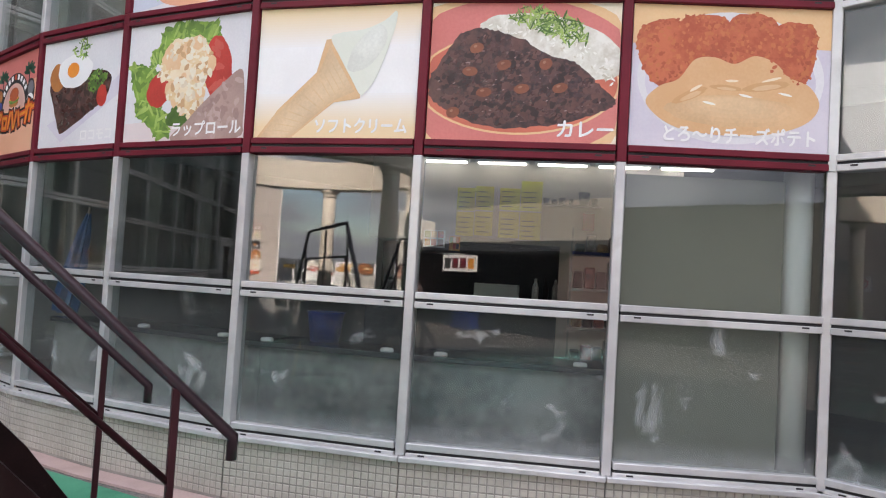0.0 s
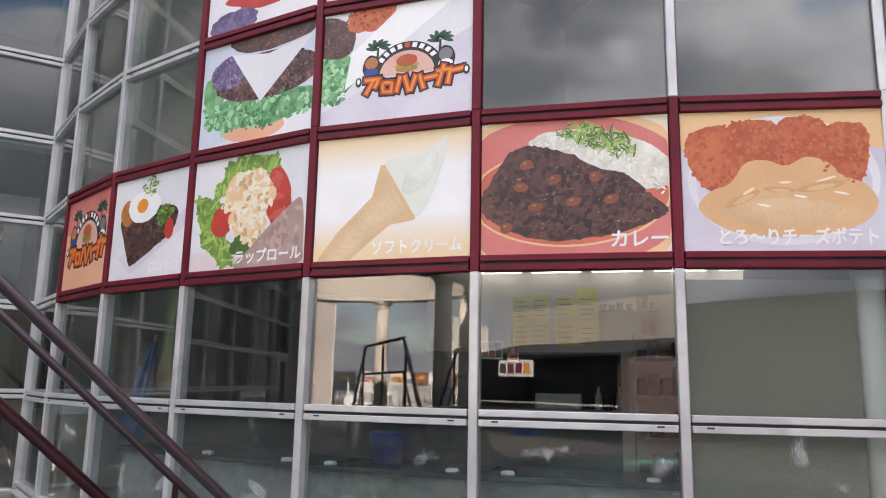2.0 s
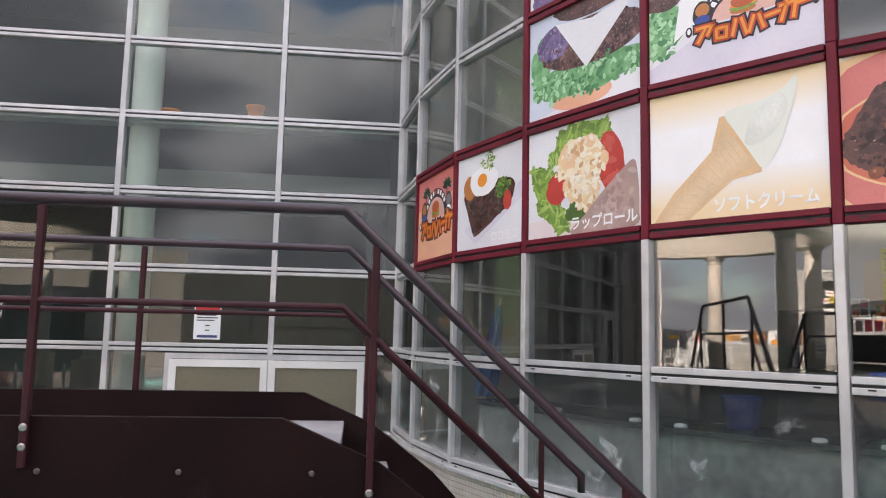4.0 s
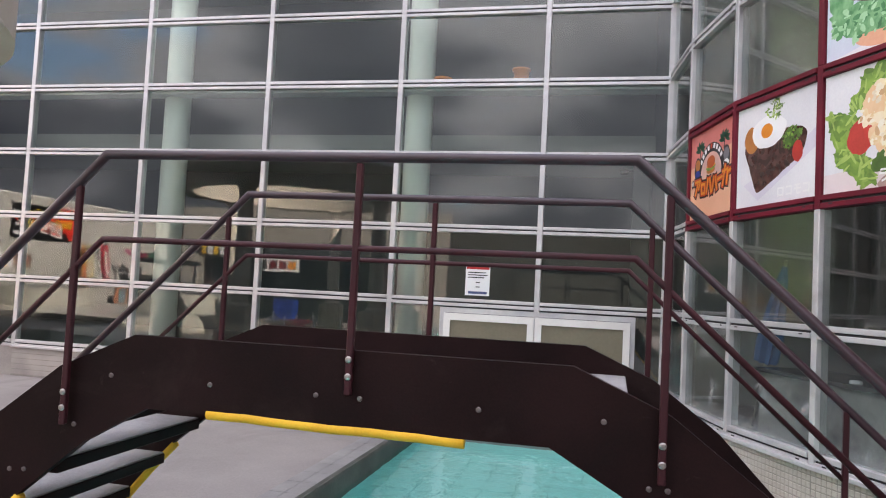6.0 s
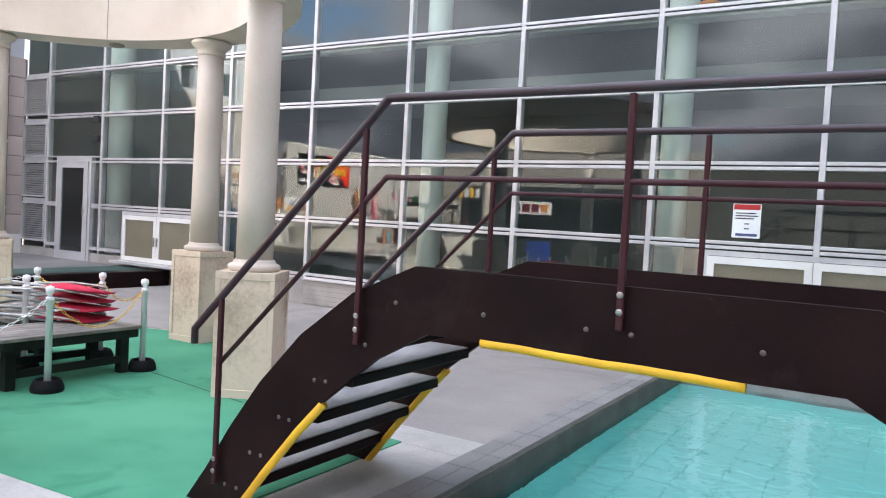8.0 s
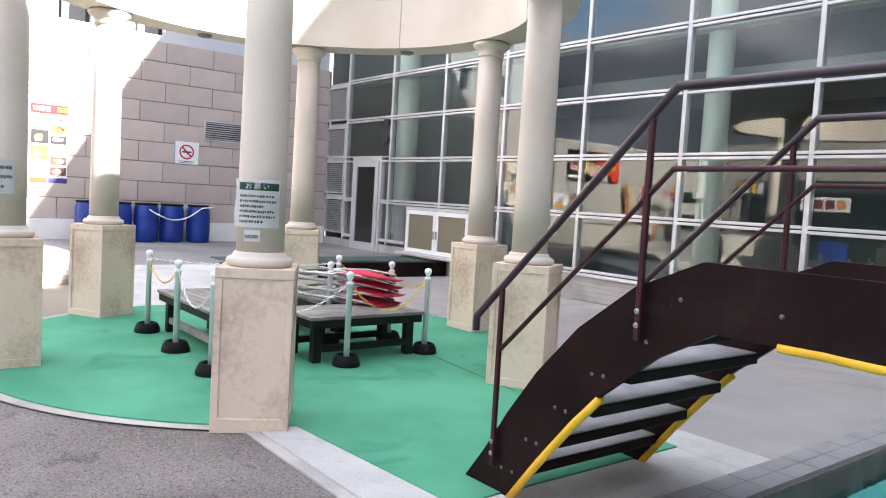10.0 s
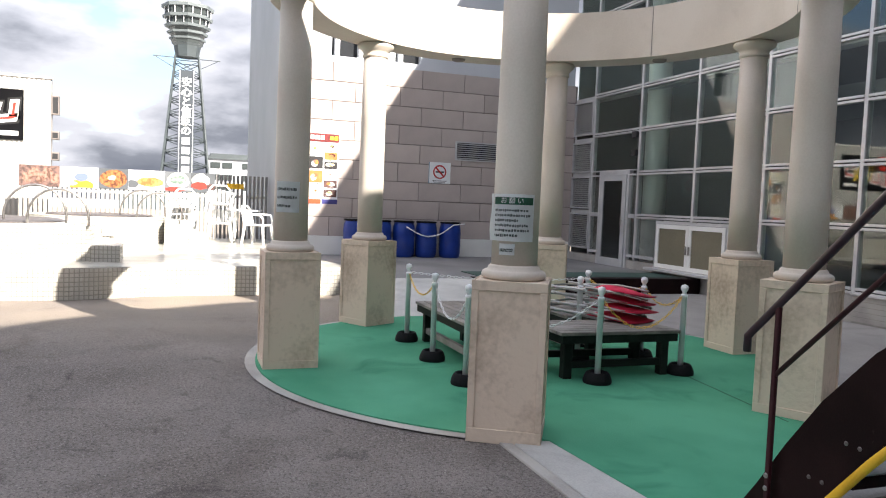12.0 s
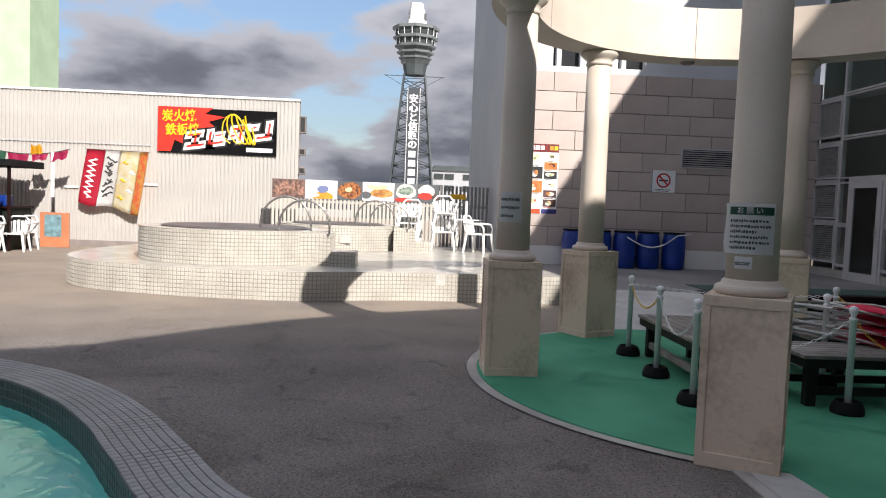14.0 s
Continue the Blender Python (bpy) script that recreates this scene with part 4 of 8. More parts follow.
while z < 4.4:
    y = BY + 0.004 - (0.5 * LENGTH if row % 2 else 0)
    while y < 9.42:
        y0, y1 = max(y, BY + 0.004), min(y + LENGTH - 0.012, 9.44)
        if y1 - y0 > 0.06:
            key = (round(y1 - y0, 3))
            if key not in blocks:
                blocks[key] = shared("block", box(-0.045, 0.0, 0, y1 - y0, 0, COURSE - 0.014, bevel=0.005), BLOCK)
            piece("block", blocks[key], wall_block, pose(BX, y0, z))
        y += LENGTH
    z += COURSE
    row += 1


# ---- footbridge over the pool ----
MID = -1.197
bridge = thing("footbridge", (MID, 3.52, 0), "arched dark brown footbridge with maroon handrails over the pool", "footbridge")
half_out = [(-0.815, 1.293), (-1.13, 1.155), (-1.42, 0.935), (-1.66, 0.68), (-1.84, 0.44), (-2.0, 0.20), (-2.15, 0.0)]
half_in = [(-1.82, 0.0), (-1.62, 0.26), (-1.42, 0.50), (-1.28, 0.65), (-1.0, 0.88), (-0.745, 1.023)]
outline = [(MID + x, z) for x, z in half_out] + [(MID + x, z) for x, z in half_in] + [(MID - x, z) for x, z in reversed(half_in)] + [(MID - x, z) for x, z in reversed(half_out)]
bolt = shared("bolt", lathe([(0.0, 0.006), (0.007, 0.0055), (0.011, 0.003), (0.0115, 0.0)], (0, 0, 0), 10), STEEL)
dull_bolt = shared("bolt", lathe([(0.0, 0.006), (0.006, 0.0055), (0.0095, 0.003), (0.01, 0.0)], (0, 0, 0), 10), paint("dull_bolt", (0.16, 0.135, 0.13), (0.09, 0.075, 0.072), 0.5, metal=0.4))
for y0, y1, face, rail_y in ((2.98, 3.015, -1, 2.955), (4.035, 4.07, 1, 4.095)):
    side = part("side_plate", plate_y(outline, y0, y1), BROWN, bridge)
    for dx, z in ((-1.86, 0.15), (-1.78, 0.15), (-1.7, 0.34), (-1.63, 0.34), (-1.525, 0.542), (-1.46, 0.54), (-1.322, 0.745), (-1.257, 0.75), (-1.05, 0.94), (-0.903, 1.135), (-0.491, 1.132), (-0.077, 1.128), (0.086, 1.128), (0.506, 1.126), (0.917, 1.122), (1.065, 0.924), (1.122, 0.923), (1.4, 0.64), (1.6, 0.41)):
        piece("bolt", dull_bolt, side, pose(MID + dx, y0 if face < 0 else y1, z, 90 * (1 if face < 0 else -1)))
    # yellow foam on the lower edges
    part("edge_foam", tube([(MID - 0.5 + 0.08 * k, (y0 + y1) / 2, 1.024 - 0.001 * k + 0.0018 * math.sin(0.9 * k) - 0.001 * math.sin(2.3 * k)) for k in range(13)], 0.022, 12), YELLOW, side, "yellow foam edge guard", smooth=True)
    for s in (-1, 1):
        pts = [(MID + s * -x, (y0 + y1) / 2, z - 0.006) for x, z in half_in[0:4]]
        part("edge_foam", tube(pts, 0.022, 12), YELLOW, side, "yellow foam edge guard", smooth=True)
    rail = tube([(MID - 2.088, rail_y, 0.81), (MID - 2.088, rail_y, 0.885), (MID - 0.97, rail_y, 1.972), (MID + 0.995, rail_y, 1.97), (MID + 2.14, rail_y, 0.912), (MID + 2.14, rail_y, 0.835)], 0.0185, 12)
    part("handrail", rail, RAIL, bridge, smooth=True)
    mid_rail = tube([(MID - 1.906, rail_y, 0.735), (MID - 0.963, rail_y, 1.648), (MID + 0.998, rail_y, 1.652), (MID + 1.94, rail_y, 0.78)], 0.0115, 10)
    part("middle_rail", mid_rail, MAROON, bridge, smooth=True)
    for dx, za, zb in ((-1.906, 0.15, 1.05), (-1.08, 0.94, 1.85), (0.05, 1.14, 1.95), (1.1, 0.945, 1.86), (1.944, 0.15, 1.08)):
        post = part("post", box(MID + dx - 0.0125, MID + dx + 0.0125, rail_y - 0.012, rail_y + 0.012, za, zb, bevel=0.004), MAROON, bridge)
        for dz in (0.065, 0.124):
            piece("bolt", bolt, post, pose(MID + dx, rail_y + face * 0.012, za + dz, 90 * (1 if face < 0 else -1)) @ Matrix.Scale(1.1, 4))
TREAD = paint("grey_tread", (0.33, 0.32, 0.315), (0.22, 0.213, 0.21), 0.7, scale=4, fine=90, bump=0.3)
deck = part("deck", box(MID - 1.0, MID + 1.0, 3.017, 4.033, 1.125, 1.168, bevel=0.004), TREAD, bridge, "grey deck boards")
for s in (-1, 1):
    for k in range(5):
        z, x = 0.2 + 0.195 * k, MID + s * (1.83 - 0.188 * k)
        t = part("tread", box(x - 0.13, x + 0.13, 3.017, 4.033, z - 0.05, z + 0.0, bevel=0.004), BROWN, bridge, "dark stair tread with a grey top")
        part("grip_top", box(x - 0.122, x + 0.122, 3.02, 4.03, z + 0.001, z + 0.007), TREAD, t, "grey anti-slip top")

# ---- round pergola ----
COLUMNS = ((-4.737, 2.394), (-4.715, 4.716), (-6.862, 6.031), (-9.0, 4.86), (-9.007, 2.498), (-6.934, 1.294))
col_at = lambda k: Vector((*COLUMNS[k], 0.0))
for k in range(6):
    a = radians(-30 + 60 * k)
    c = col_at(k)
    q = Matrix.Translation(c) @ Matrix.Rotation(a, 4, "Z")
    col = thing("pergola_column", c, "round cream column on a square stone pedestal", "column", group="pergola columns")
    ped = part("pedestal", box(-0.221, 0.221, -0.221, 0.221, 0.0, 0.998, m=q, bevel=0.006), STONE, col, "stained cast stone pedestal with framed panels")
    for j in range(4):
        r = q @ Matrix.Rotation(j * math.pi / 2, 4, "Z")
        bm = box(-0.2305, 0.2305, -0.231, -0.2205, 0.0, 0.088, m=r, bevel=0.003)
        box(-0.2305, 0.2305, -0.231, -0.2205, 0.938, 1.0, m=r, bm=bm, bevel=0.003)
        box(-0.2305, -0.186, -0.2308, -0.2205, 0.088, 0.938, m=r, bm=bm, bevel=0.003)
        box(0.186, 0.2305, -0.2308, -0.2205, 0.088, 0.938, m=r, bm=bm, bevel=0.003)
        part("panel_frame", bm, STONE, ped)
    part("base", lathe([(0.185, 0.998), (0.2, 1.008), (0.206, 1.026), (0.2, 1.045), (0.185, 1.055), (0.168, 1.058), (0.163, 1.078), (0.15, 1.09)], c, 32), CREAM, col, smooth=True)
    part("shaft", lathe([(0.146, 1.085), (0.145, 1.6), (0.141, 2.4), (0.134, 3.12)], c, 36), CREAM, col, smooth=True)
    part("capital", lathe([(0.135, 3.10), (0.15, 3.115), (0.15, 3.135), (0.14, 3.15), (0.16, 3.18), (0.205, 3.215), (0.215, 3.24), (0.2, 3.262)], c, 32), CREAM, col, smooth=True)
ring = thing("pergola_ring", RING_C + Vector((0, 0, 3.26)), "wide cream ring beam resting on six columns", "pergola")
bm = bmesh.new()
N = 288
loops = []
for r, z in ((2.19, 3.265), (2.60, 3.265), (2.60, 3.84), (2.19, 3.84)):
    loops.append([bm.verts.new((RING_C.x + r * math.cos(2 * math.pi * k / N), RING_C.y + r * math.sin(2 * math.pi * k / N), z)) for k in range(N)])
for a, b in zip(loops, loops[1:] + loops[:1]):
    for k in range(N):
        bm.faces.new((a[k], a[(k + 1) % N], b[(k + 1) % N], b[k]))
bmesh.ops.recalc_face_normals(bm, faces=bm.faces)
part("beam", bm, CREAM, ring)
for k in range(6):
    a = radians(60 * k)
    c = RING_C + Vector((math.cos(a), math.sin(a), 0)) * RING_R
    part("down_light", lathe([(0.0, 3.235), (0.06, 3.235), (0.08, 3.245), (0.085, 3.264)], c, 16), JOINT, ring, "small dark round light fitting")
    for r0, r1 in ((2.599, 2.602), (2.188, 2.191)):
        part("beam_joint", box(r0, r1, -0.004, 0.004, 3.265, 3.842, m=Matrix.Translation(RING_C) @ Matrix.Rotation(a, 4, "Z")), JOINT, ring)


# ---- notices on the columns ----
INK = paint("black_ink", (0.03, 0.03, 0.03), None, 0.6)
PAPER = paint("paper", (0.84, 0.86, 0.86), (0.78, 0.8, 0.8), 0.5, scale=2, bump=0.0)
DEEPGREEN = paint("green_ink", (0.02, 0.11, 0.06), None, 0.6)


GREY_INK = paint("grey_green_ink", (0.07, 0.09, 0.085), None, 0.6)


def curved_notice(name, c, facing, half, z0, z1, r, label, header=None, rows=6, flap=0.0):
    """A sheet wrapped round a column."""
    t = thing(name, c + Vector((0, 0, z0)), label, "notice")

    def wrap(a0, a1, za, zb, rr):
        bm = bmesh.new()
        n = 10
        lo = [bm.verts.new((c.x + rr * math.cos(a0 + (a1 - a0) * k / n), c.y + rr * math.sin(a0 + (a1 - a0) * k / n), za)) for k in range(n + 1)]
        hi = [bm.verts.new((c.x + rr * math.cos(a0 + (a1 - a0) * k / n), c.y + rr * math.sin(a0 + (a1 - a0) * k / n), zb)) for k in range(n + 1)]
        for k in range(n):
            bm.faces.new((lo[k], lo[k + 1], hi[k + 1], hi[k]))
        bmesh.ops.solidify(bm, geom=bm.faces[:], thickness=-0.0015)
        return bm

    part("sheet", wrap(facing - half, facing + half, z0, z1, r), PAPER, t)
    if flap:
        # the loose edge stands off the column
        a0 = facing - half
        p0, d0 = Vector((c.x + r * math.cos(a0), c.y + r * math.sin(a0), 0)), Vector((math.sin(a0), -math.cos(a0), 0))
        bm = bmesh.new()
        g = [[bm.verts.new(p0 + d0 * (flap * i / 3 * (1 + 0.18 * math.sin(7 * j / 5))) + Vector((0.006 * math.sin(j + i), 0, z0 + (z1 - z0) * j / 5))) for j in range(6)] for i in range(4)]
        for i in range(3):
            for j in range(5):
                bm.faces.new((g[i][j], g[i + 1][j], g[i + 1][j + 1], g[i][j + 1]))
        bmesh.ops.solidify(bm, geom=bm.faces[:], thickness=-0.0015)
        part("loose_edge", bm, PAPER, t)
    if header:
        part("header", wrap(facing - half * 0.93, facing + half * 0.93, z1 - header[1] - 0.02, z1 - 0.02, r + 0.002), header[0], t)
        up = Vector((math.cos(facing), math.sin(facing), 0))
        along = Vector((-up.y, up.x, 0))
        m = Matrix(((along.x, 0, up.x, 0), (along.y, 0, up.y, 0), (0, 1, 0, 0), (0, 0, 0, 1)))
        m.translation = c + up * (r + 0.008) + Vector((0, 0, z1 - 0.02 - header[1] / 2))
        words(header[2], header[1] * 0.9, m, PAPER, t)
    top = z1 - (header[1] + 0.04 if header else 0.03)
    rnd = random.Random(rows)
    for k in range(rows):
        zz = top - (k + 0.5) * (top - z0 - 0.02) / rows
        h = min((top - z0) / rows * 0.27, 0.014)
        a = facing - half * 0.86
        while a < facing + half * (0.72 - 0.45 * (k % 3 == 2)):
            b = a + half * rnd.uniform(0.05, 0.1)
            part("text_bar", wrap(a, b, zz - h * rnd.uniform(0.5, 1.0), zz + h * rnd.uniform(0.5, 1.0), r + 0.002), GREY_INK, t)
            a = b + half * rnd.choice((0.025, 0.03, 0.045))
    return t


to_path = lambda c: math.atan2(0.4 - c.y, -0.45 - c.x)
c = col_at(0)
curved_notice("column_notice", c, to_path(c) - 0.18, 0.95, 1.24, 1.53, 0.152, "white request notice with a green header, taped round a column", (DEEPGREEN, 0.045, "お 願 い"), 6, 0.05)
curved_notice("column_notice", c, to_path(c) - 0.35, 0.34, 1.155, 1.225, 0.152, "small framed white notice on a column", None, 2)
c = col_at(5)
curved_notice("column_notice", c, to_path(c) - 0.25, 0.7, 1.33, 1.59, 0.151, "white notice with dark lettering taped on a column", None, 3)

# ---- stanchions with chains ----
POLE = paint("white_post_paint", (0.84, 0.85, 0.86), (0.76, 0.77, 0.79), 0.45, scale=4, fine=60, bump=0.02)


def stanchion(at):
    t = thing("stanchion", at, "white barrier post on a black rubber foot", "barrier post", group="barrier posts round the tables")
    part("foot", lathe([(0.116, 0.0), (0.12, 0.012), (0.118, 0.035), (0.108, 0.062), (0.094, 0.088), (0.086, 0.094), (0.078, 0.09), (0.07, 0.07), (0.03, 0.066)], at, 24), BLACK, t)
    part("pole", lathe([(0.0255, 0.05), (0.0255, 0.69), (0.03, 0.692), (0.03, 0.712), (0.024, 0.718), (0.016, 0.72)], at, 16), POLE, t, smooth=True)
    part("knob", lathe([(0.018, 0.715), (0.018, 0.735), (0.028, 0.75), (0.034, 0.772), (0.028, 0.795), (0.0, 0.806)], at, 16), POLE, t, smooth=True)
    return t


POSTS = [(-7.808, 2.637), (-6.85, 2.598), (-5.94, 2.573), (-5.79, 3.69), (-5.96, 4.64), (-6.64, 3.98), (-7.3, 4.45), (-6.6, 4.66)]
first = stanchion(Vector((*POSTS[0], 0.022)))
for x, y in POSTS[1:]:
    copy_thing(first, pose(x, y, 0.022))


def chain(a, b, sag, mat, label):
    """A plastic chain of long links hanging between two posts."""
    a, b = Vector(a), Vector(b)
    t = thing("chain", (a + b) / 2, label, "chain", group="barrier chains")
    n = max(8, int((b - a).length / 0.036))
    link = bmesh.new()
    tube([(0.02 * math.cos(v) * 1.15, 0.0095 * math.sin(v), 0) for v in [k * 2 * math.pi / 8 for k in range(9)]], 0.0034, 5, bm=link)
    me = shared("link", link, mat)
    pts = [a.lerp(b, k / n) - Vector((0, 0, sag * 4 * (k / n) * (1 - k / n))) for k in range(n + 1)]
    for k in range(n):
        d = pts[k + 1] - pts[k]
        q = d.to_track_quat("X", "Z").to_matrix().to_4x4()
        piece("link", me, t, Matrix.Translation((pts[k] + pts[k + 1]) / 2) @ q @ Matrix.Rotation(math.pi / 2 * (k % 2), 4, "X"))


P = [Vector((x, y, 0.74)) for x, y in POSTS]
chain(P[0], P[1], 0.17, YELLOWCHAIN, "yellow plastic chain hanging between posts")
chain(P[1], P[2], 0.26, PLASTIC, "white plastic chain hanging between posts")
chain(P[2], P[3], 0.26, PLASTIC, "white plastic chain hanging between posts")
chain(P[3], P[4], 0.28, YELLOWCHAIN, "yellow plastic chain hanging between posts")
chain(P[4], P[7], 0.14, YELLOWCHAIN, "yellow plastic chain hanging between posts")
chain(P[0], P[6], 0.05, PLASTIC, "white plastic chain hanging between posts")
chain(P[6], P[7], 0.1, YELLOWCHAIN, "yellow plastic chain hanging between posts")


# ---- low tables ----
def low_table(x0, x1, y0, y1, h, along_x):
    t = thing("low_table", ((x0 + x1) / 2, (y0 + y1) / 2, 0.022), "low weathered timber table with dark green legs", "table", group="low tables in the pergola")
    n = 7
    for k in range(n):
        if along_x:
            w = (y1 - y0) / n
            bm = box(x0, x1, y0 + k * w + 0.006, y0 + (k + 1) * w - 0.006, h - 0.03, h, bevel=0.004)
        else:
            w = (x1 - x0) / n
            bm = box(x0 + k * w + 0.006, x0 + (k + 1) * w - 0.006, y0, y1, h - 0.03, h, bevel=0.004)
        part("board", bm, WOOD, t)
    bm = box(x0 + 0.02, x1 - 0.02, y0 + 0.02, y0 + 0.06, h - 0.1, h - 0.032)
    box(x0 + 0.02, x1 - 0.02, y1 - 0.06, y1 - 0.02, h - 0.1, h - 0.032, bm=bm)
    box(x0 + 0.02, x0 + 0.06, y0 + 0.06, y1 - 0.06, h - 0.1, h - 0.032, bm=bm)
    box(x1 - 0.06, x1 - 0.02, y0 + 0.06, y1 - 0.06, h - 0.1, h - 0.032, bm=bm)
    part("apron", bm, DARKWOOD, t)
    for x in (x0 + 0.07, x1 - 0.15):
        for y in (y0 + 0.07, y1 - 0.15):
            part("leg", box(x, x + 0.08, y, y + 0.08, 0.022, h - 0.033, bevel=0.005), DARKWOOD, t)
    if along_x:
        for y in (y0 + 0.08, y1 - 0.13):
            part("stretcher", box(x0 + 0.15, x1 - 0.15, y, y + 0.05, 0.11, 0.17, bevel=0.004), WOOD, t)
    else:
        for x in (x0 + 0.08, x1 - 0.13):
            part("stretcher", box(x, x + 0.05, y0 + 0.15, y1 - 0.15, 0.11, 0.17, bevel=0.004), DARKWOOD, t)
    return t


low_table(-7.86, -6.2, 2.73, 3.37, 0.43, True)
low_table(-6.53, -5.88, 3.39, 4.57, 0.43, False)
low_table(-7.95, -6.74, 3.9, 4.35, 0.43, True)


def folded_chair(at, turn, tilt, lift):
    """A folded garden chair lying flat: a padded canvas in a tube frame, its legs to one side."""
    t = thing("folding_chair", at, "folded chair, red canvas on grey tubes, stacked on a table", "chair", group="stacked folding chairs")
    q = Matrix.Translation(at) @ Matrix.Rotation(turn, 4, "Z") @ Matrix.Rotation(tilt, 4, "Y")
    bm = bmesh.new()
    nx, ny = 10, 8
    layers = []
    for top in (0, 1):
        g = []
        for i in range(nx + 1):
            row_ = []
            for j in range(ny + 1):
                u, w_ = i / nx, j / ny
                x_, y_ = -0.08 + 0.46 * u, -0.25 + 0.5 * w_
                x_ += 0.05 * math.sin(math.pi * w_) * (u - 0.2)
                body = math.sin(math.pi * u) ** 0.5 * math.sin(math.pi * w_) ** 0.5
                z_ = 0.035 + (0.03 if top else -0.022) * body + lift * 0.05 * math.sin(2.2 * u + 3 * w_) - 0.02 * u
                row_.append(bm.verts.new(q @ Vector((x_, y_, z_))))
            g.append(row_)
        layers.append(g)
        for i in range(nx):
            for j in range(ny):
                f = (g[i][j], g[i + 1][j], g[i + 1][j + 1], g[i][j + 1])
                bm.faces.new(f if top else f[::-1])
    bmesh.ops.remove_doubles(bm, verts=bm.verts, dist=0.0008)
    part("canvas", bm, REDCLOTH, t, smooth=True)
    for s_ in (-1, 1):
        y = s_ * 0.25
        part("side_tube", tube([q @ Vector(p_) for p_ in ((-0.66, y, 0.022), (-0.3, y, 0.045), (-0.05, y, 0.06), (0.16, y * 0.98, 0.045), (0.3, y * 0.9, 0.03))], 0.0125, 8), STEEL, t, smooth=True)
        part("leg_tube", tube([q @ Vector(p_) for p_ in ((-0.6, y * 0.86, 0.055), (-0.25, y * 0.86, 0.02), (0.05, y * 0.86, 0.012))], 0.0115, 8), LOUVRE, t, smooth=True)
    part("cross_tube", tube([q @ Vector((-0.66, -0.25, 0.022)), q @ Vector((-0.66, 0.25, 0.022))], 0.011, 8), STEEL, t, smooth=True)
    for y in (-0.285, 0.255):
        part("arm_rest", box(-0.42, -0.08, y, y + 0.03, 0.035, 0.055, m=q, bevel=0.006), LOUVRE, t)


for k, (dx, dy, a, lift) in enumerate(((0, 0, 0.5, 0.1), (0.03, 0.02, 0.42, 0.25), (-0.03, 0.03, 0.55, 0.35), (0.02, -0.01, 0.47, 0.6))):
    folded_chair(Vector((-6.62 + dx, 4.27 + dy, 0.432 + 0.078 * k)), a, 0.02 * (-1) ** k, lift)

# ---- drums at the block wall ----


def drum(at):
    t = thing("drum", at, "blue plastic drum with a dark lid", "drum", group="blue drums")
    r = 0.245
    prof = [(r * 0.86, 0.0), (r * 0.93, 0.02), (r * 0.98, 0.1), (r, 0.25), (r * 1.02, 0.3), (r, 0.32), (r, 0.52), (r * 1.02, 0.54), (r, 0.58), (r * 0.97, 0.68), (r * 0.9, 0.745), (r * 0.88, 0.77)]
    part("body", lathe(prof, at, 32), BLUEDRUM, t, smooth=True)
    part("lid", lathe([(r * 0.9, 0.77), (r * 0.95, 0.772), (r * 0.95, 0.8), (r * 0.85, 0.806), (0.0, 0.806)], at, 32), BLACK, t, "dark lid with a rim", smooth=True)
    return t


d0 = drum(Vector((BX + 0.34, 6.19, 0.25)))
for y, dx in ((5.62, 0.34), (5.09, 0.36), (4.56, 0.34), (3.98, 0.33)):
    copy_thing(d0, pose(BX + dx, y, 0.25, 0, 0, y * 40))
rope = thing("rope", (BX + 0.6, 5.7, 0.8), "white rope slung round the blue drums", "rope")
pts = []
for k in range(17):
    y = 5.08 + 1.35 * k / 16
    pts.append((BX + 0.615 - 0.02 * math.cos(k), y, 0.93 - 0.22 * math.sin(math.pi * min(1, k / 13)) + 0.1 * (k / 16) ** 2))
part("cord", tube(pts, 0.014, 6), PLASTIC, rope, smooth=True)

# ---- things on the block wall ----
sign = thing("no_smoking_sign", (BX, 6.03, 2.2), "white no smoking sign with a red ring, on the block wall", "sign")
part("board", box(BX, BX + 0.012, 5.733, 6.263, 1.925, 2.41, bevel=0.003), PAPER, sign)
RED = paint("red_ink", (0.5, 0.02, 0.02), None, 0.5)
part("edge", box(BX + 0.012, BX + 0.014, 5.733, 5.748, 1.925, 2.41), paint("blue_ink", (0.1, 0.25, 0.35), None, 0.5), sign)


def disc_x(x, y, z, r, r_in, mat, name, parent):
    bm = bmesh.new()
    n = 40
    o = [bm.verts.new((x, y + r * math.cos(2 * math.pi * k / n), z + r * math.sin(2 * math.pi * k / n))) for k in range(n)]
    i = [bm.verts.new((x, y + r_in * math.cos(2 * math.pi * k / n), z + r_in * math.sin(2 * math.pi * k / n))) for k in range(n)]
    for k in range(n):
        bm.faces.new((o[k], o[(k + 1) % n], i[(k + 1) % n], i[k]))
    part(name, bm, mat, parent)


disc_x(BX + 0.016, 5.998, 2.19, 0.16, 0.128, RED, "ring", sign)
part("slash", box(-0.001, 0.001, -0.15, 0.15, -0.018, 0.018, m=Matrix.Translation((BX + 0.018, 5.998, 2.19)) @ Matrix.Rotation(radians(-45), 4, "X")), RED, sign)
part("cigarette", box(BX + 0.013, BX + 0.0145, 5.9, 6.1, 2.172, 2.207), INK, sign)
for k, (a, b, z_) in enumerate(((5.82, 6.17, 1.98), (5.85, 6.13, 1.95))):
    part("text_bar", box(BX + 0.012, BX + 0.0135, a, b, z_, z_ + 0.012), INK, sign)
lv = thing("wall_louvre", (BX, 7.0, 2.6), "grey metal ventilation louvre in the block wall", "louvre")
bm = box(BX - 0.01, BX + 0.02, 6.36, 6.40, 2.48, 2.92)
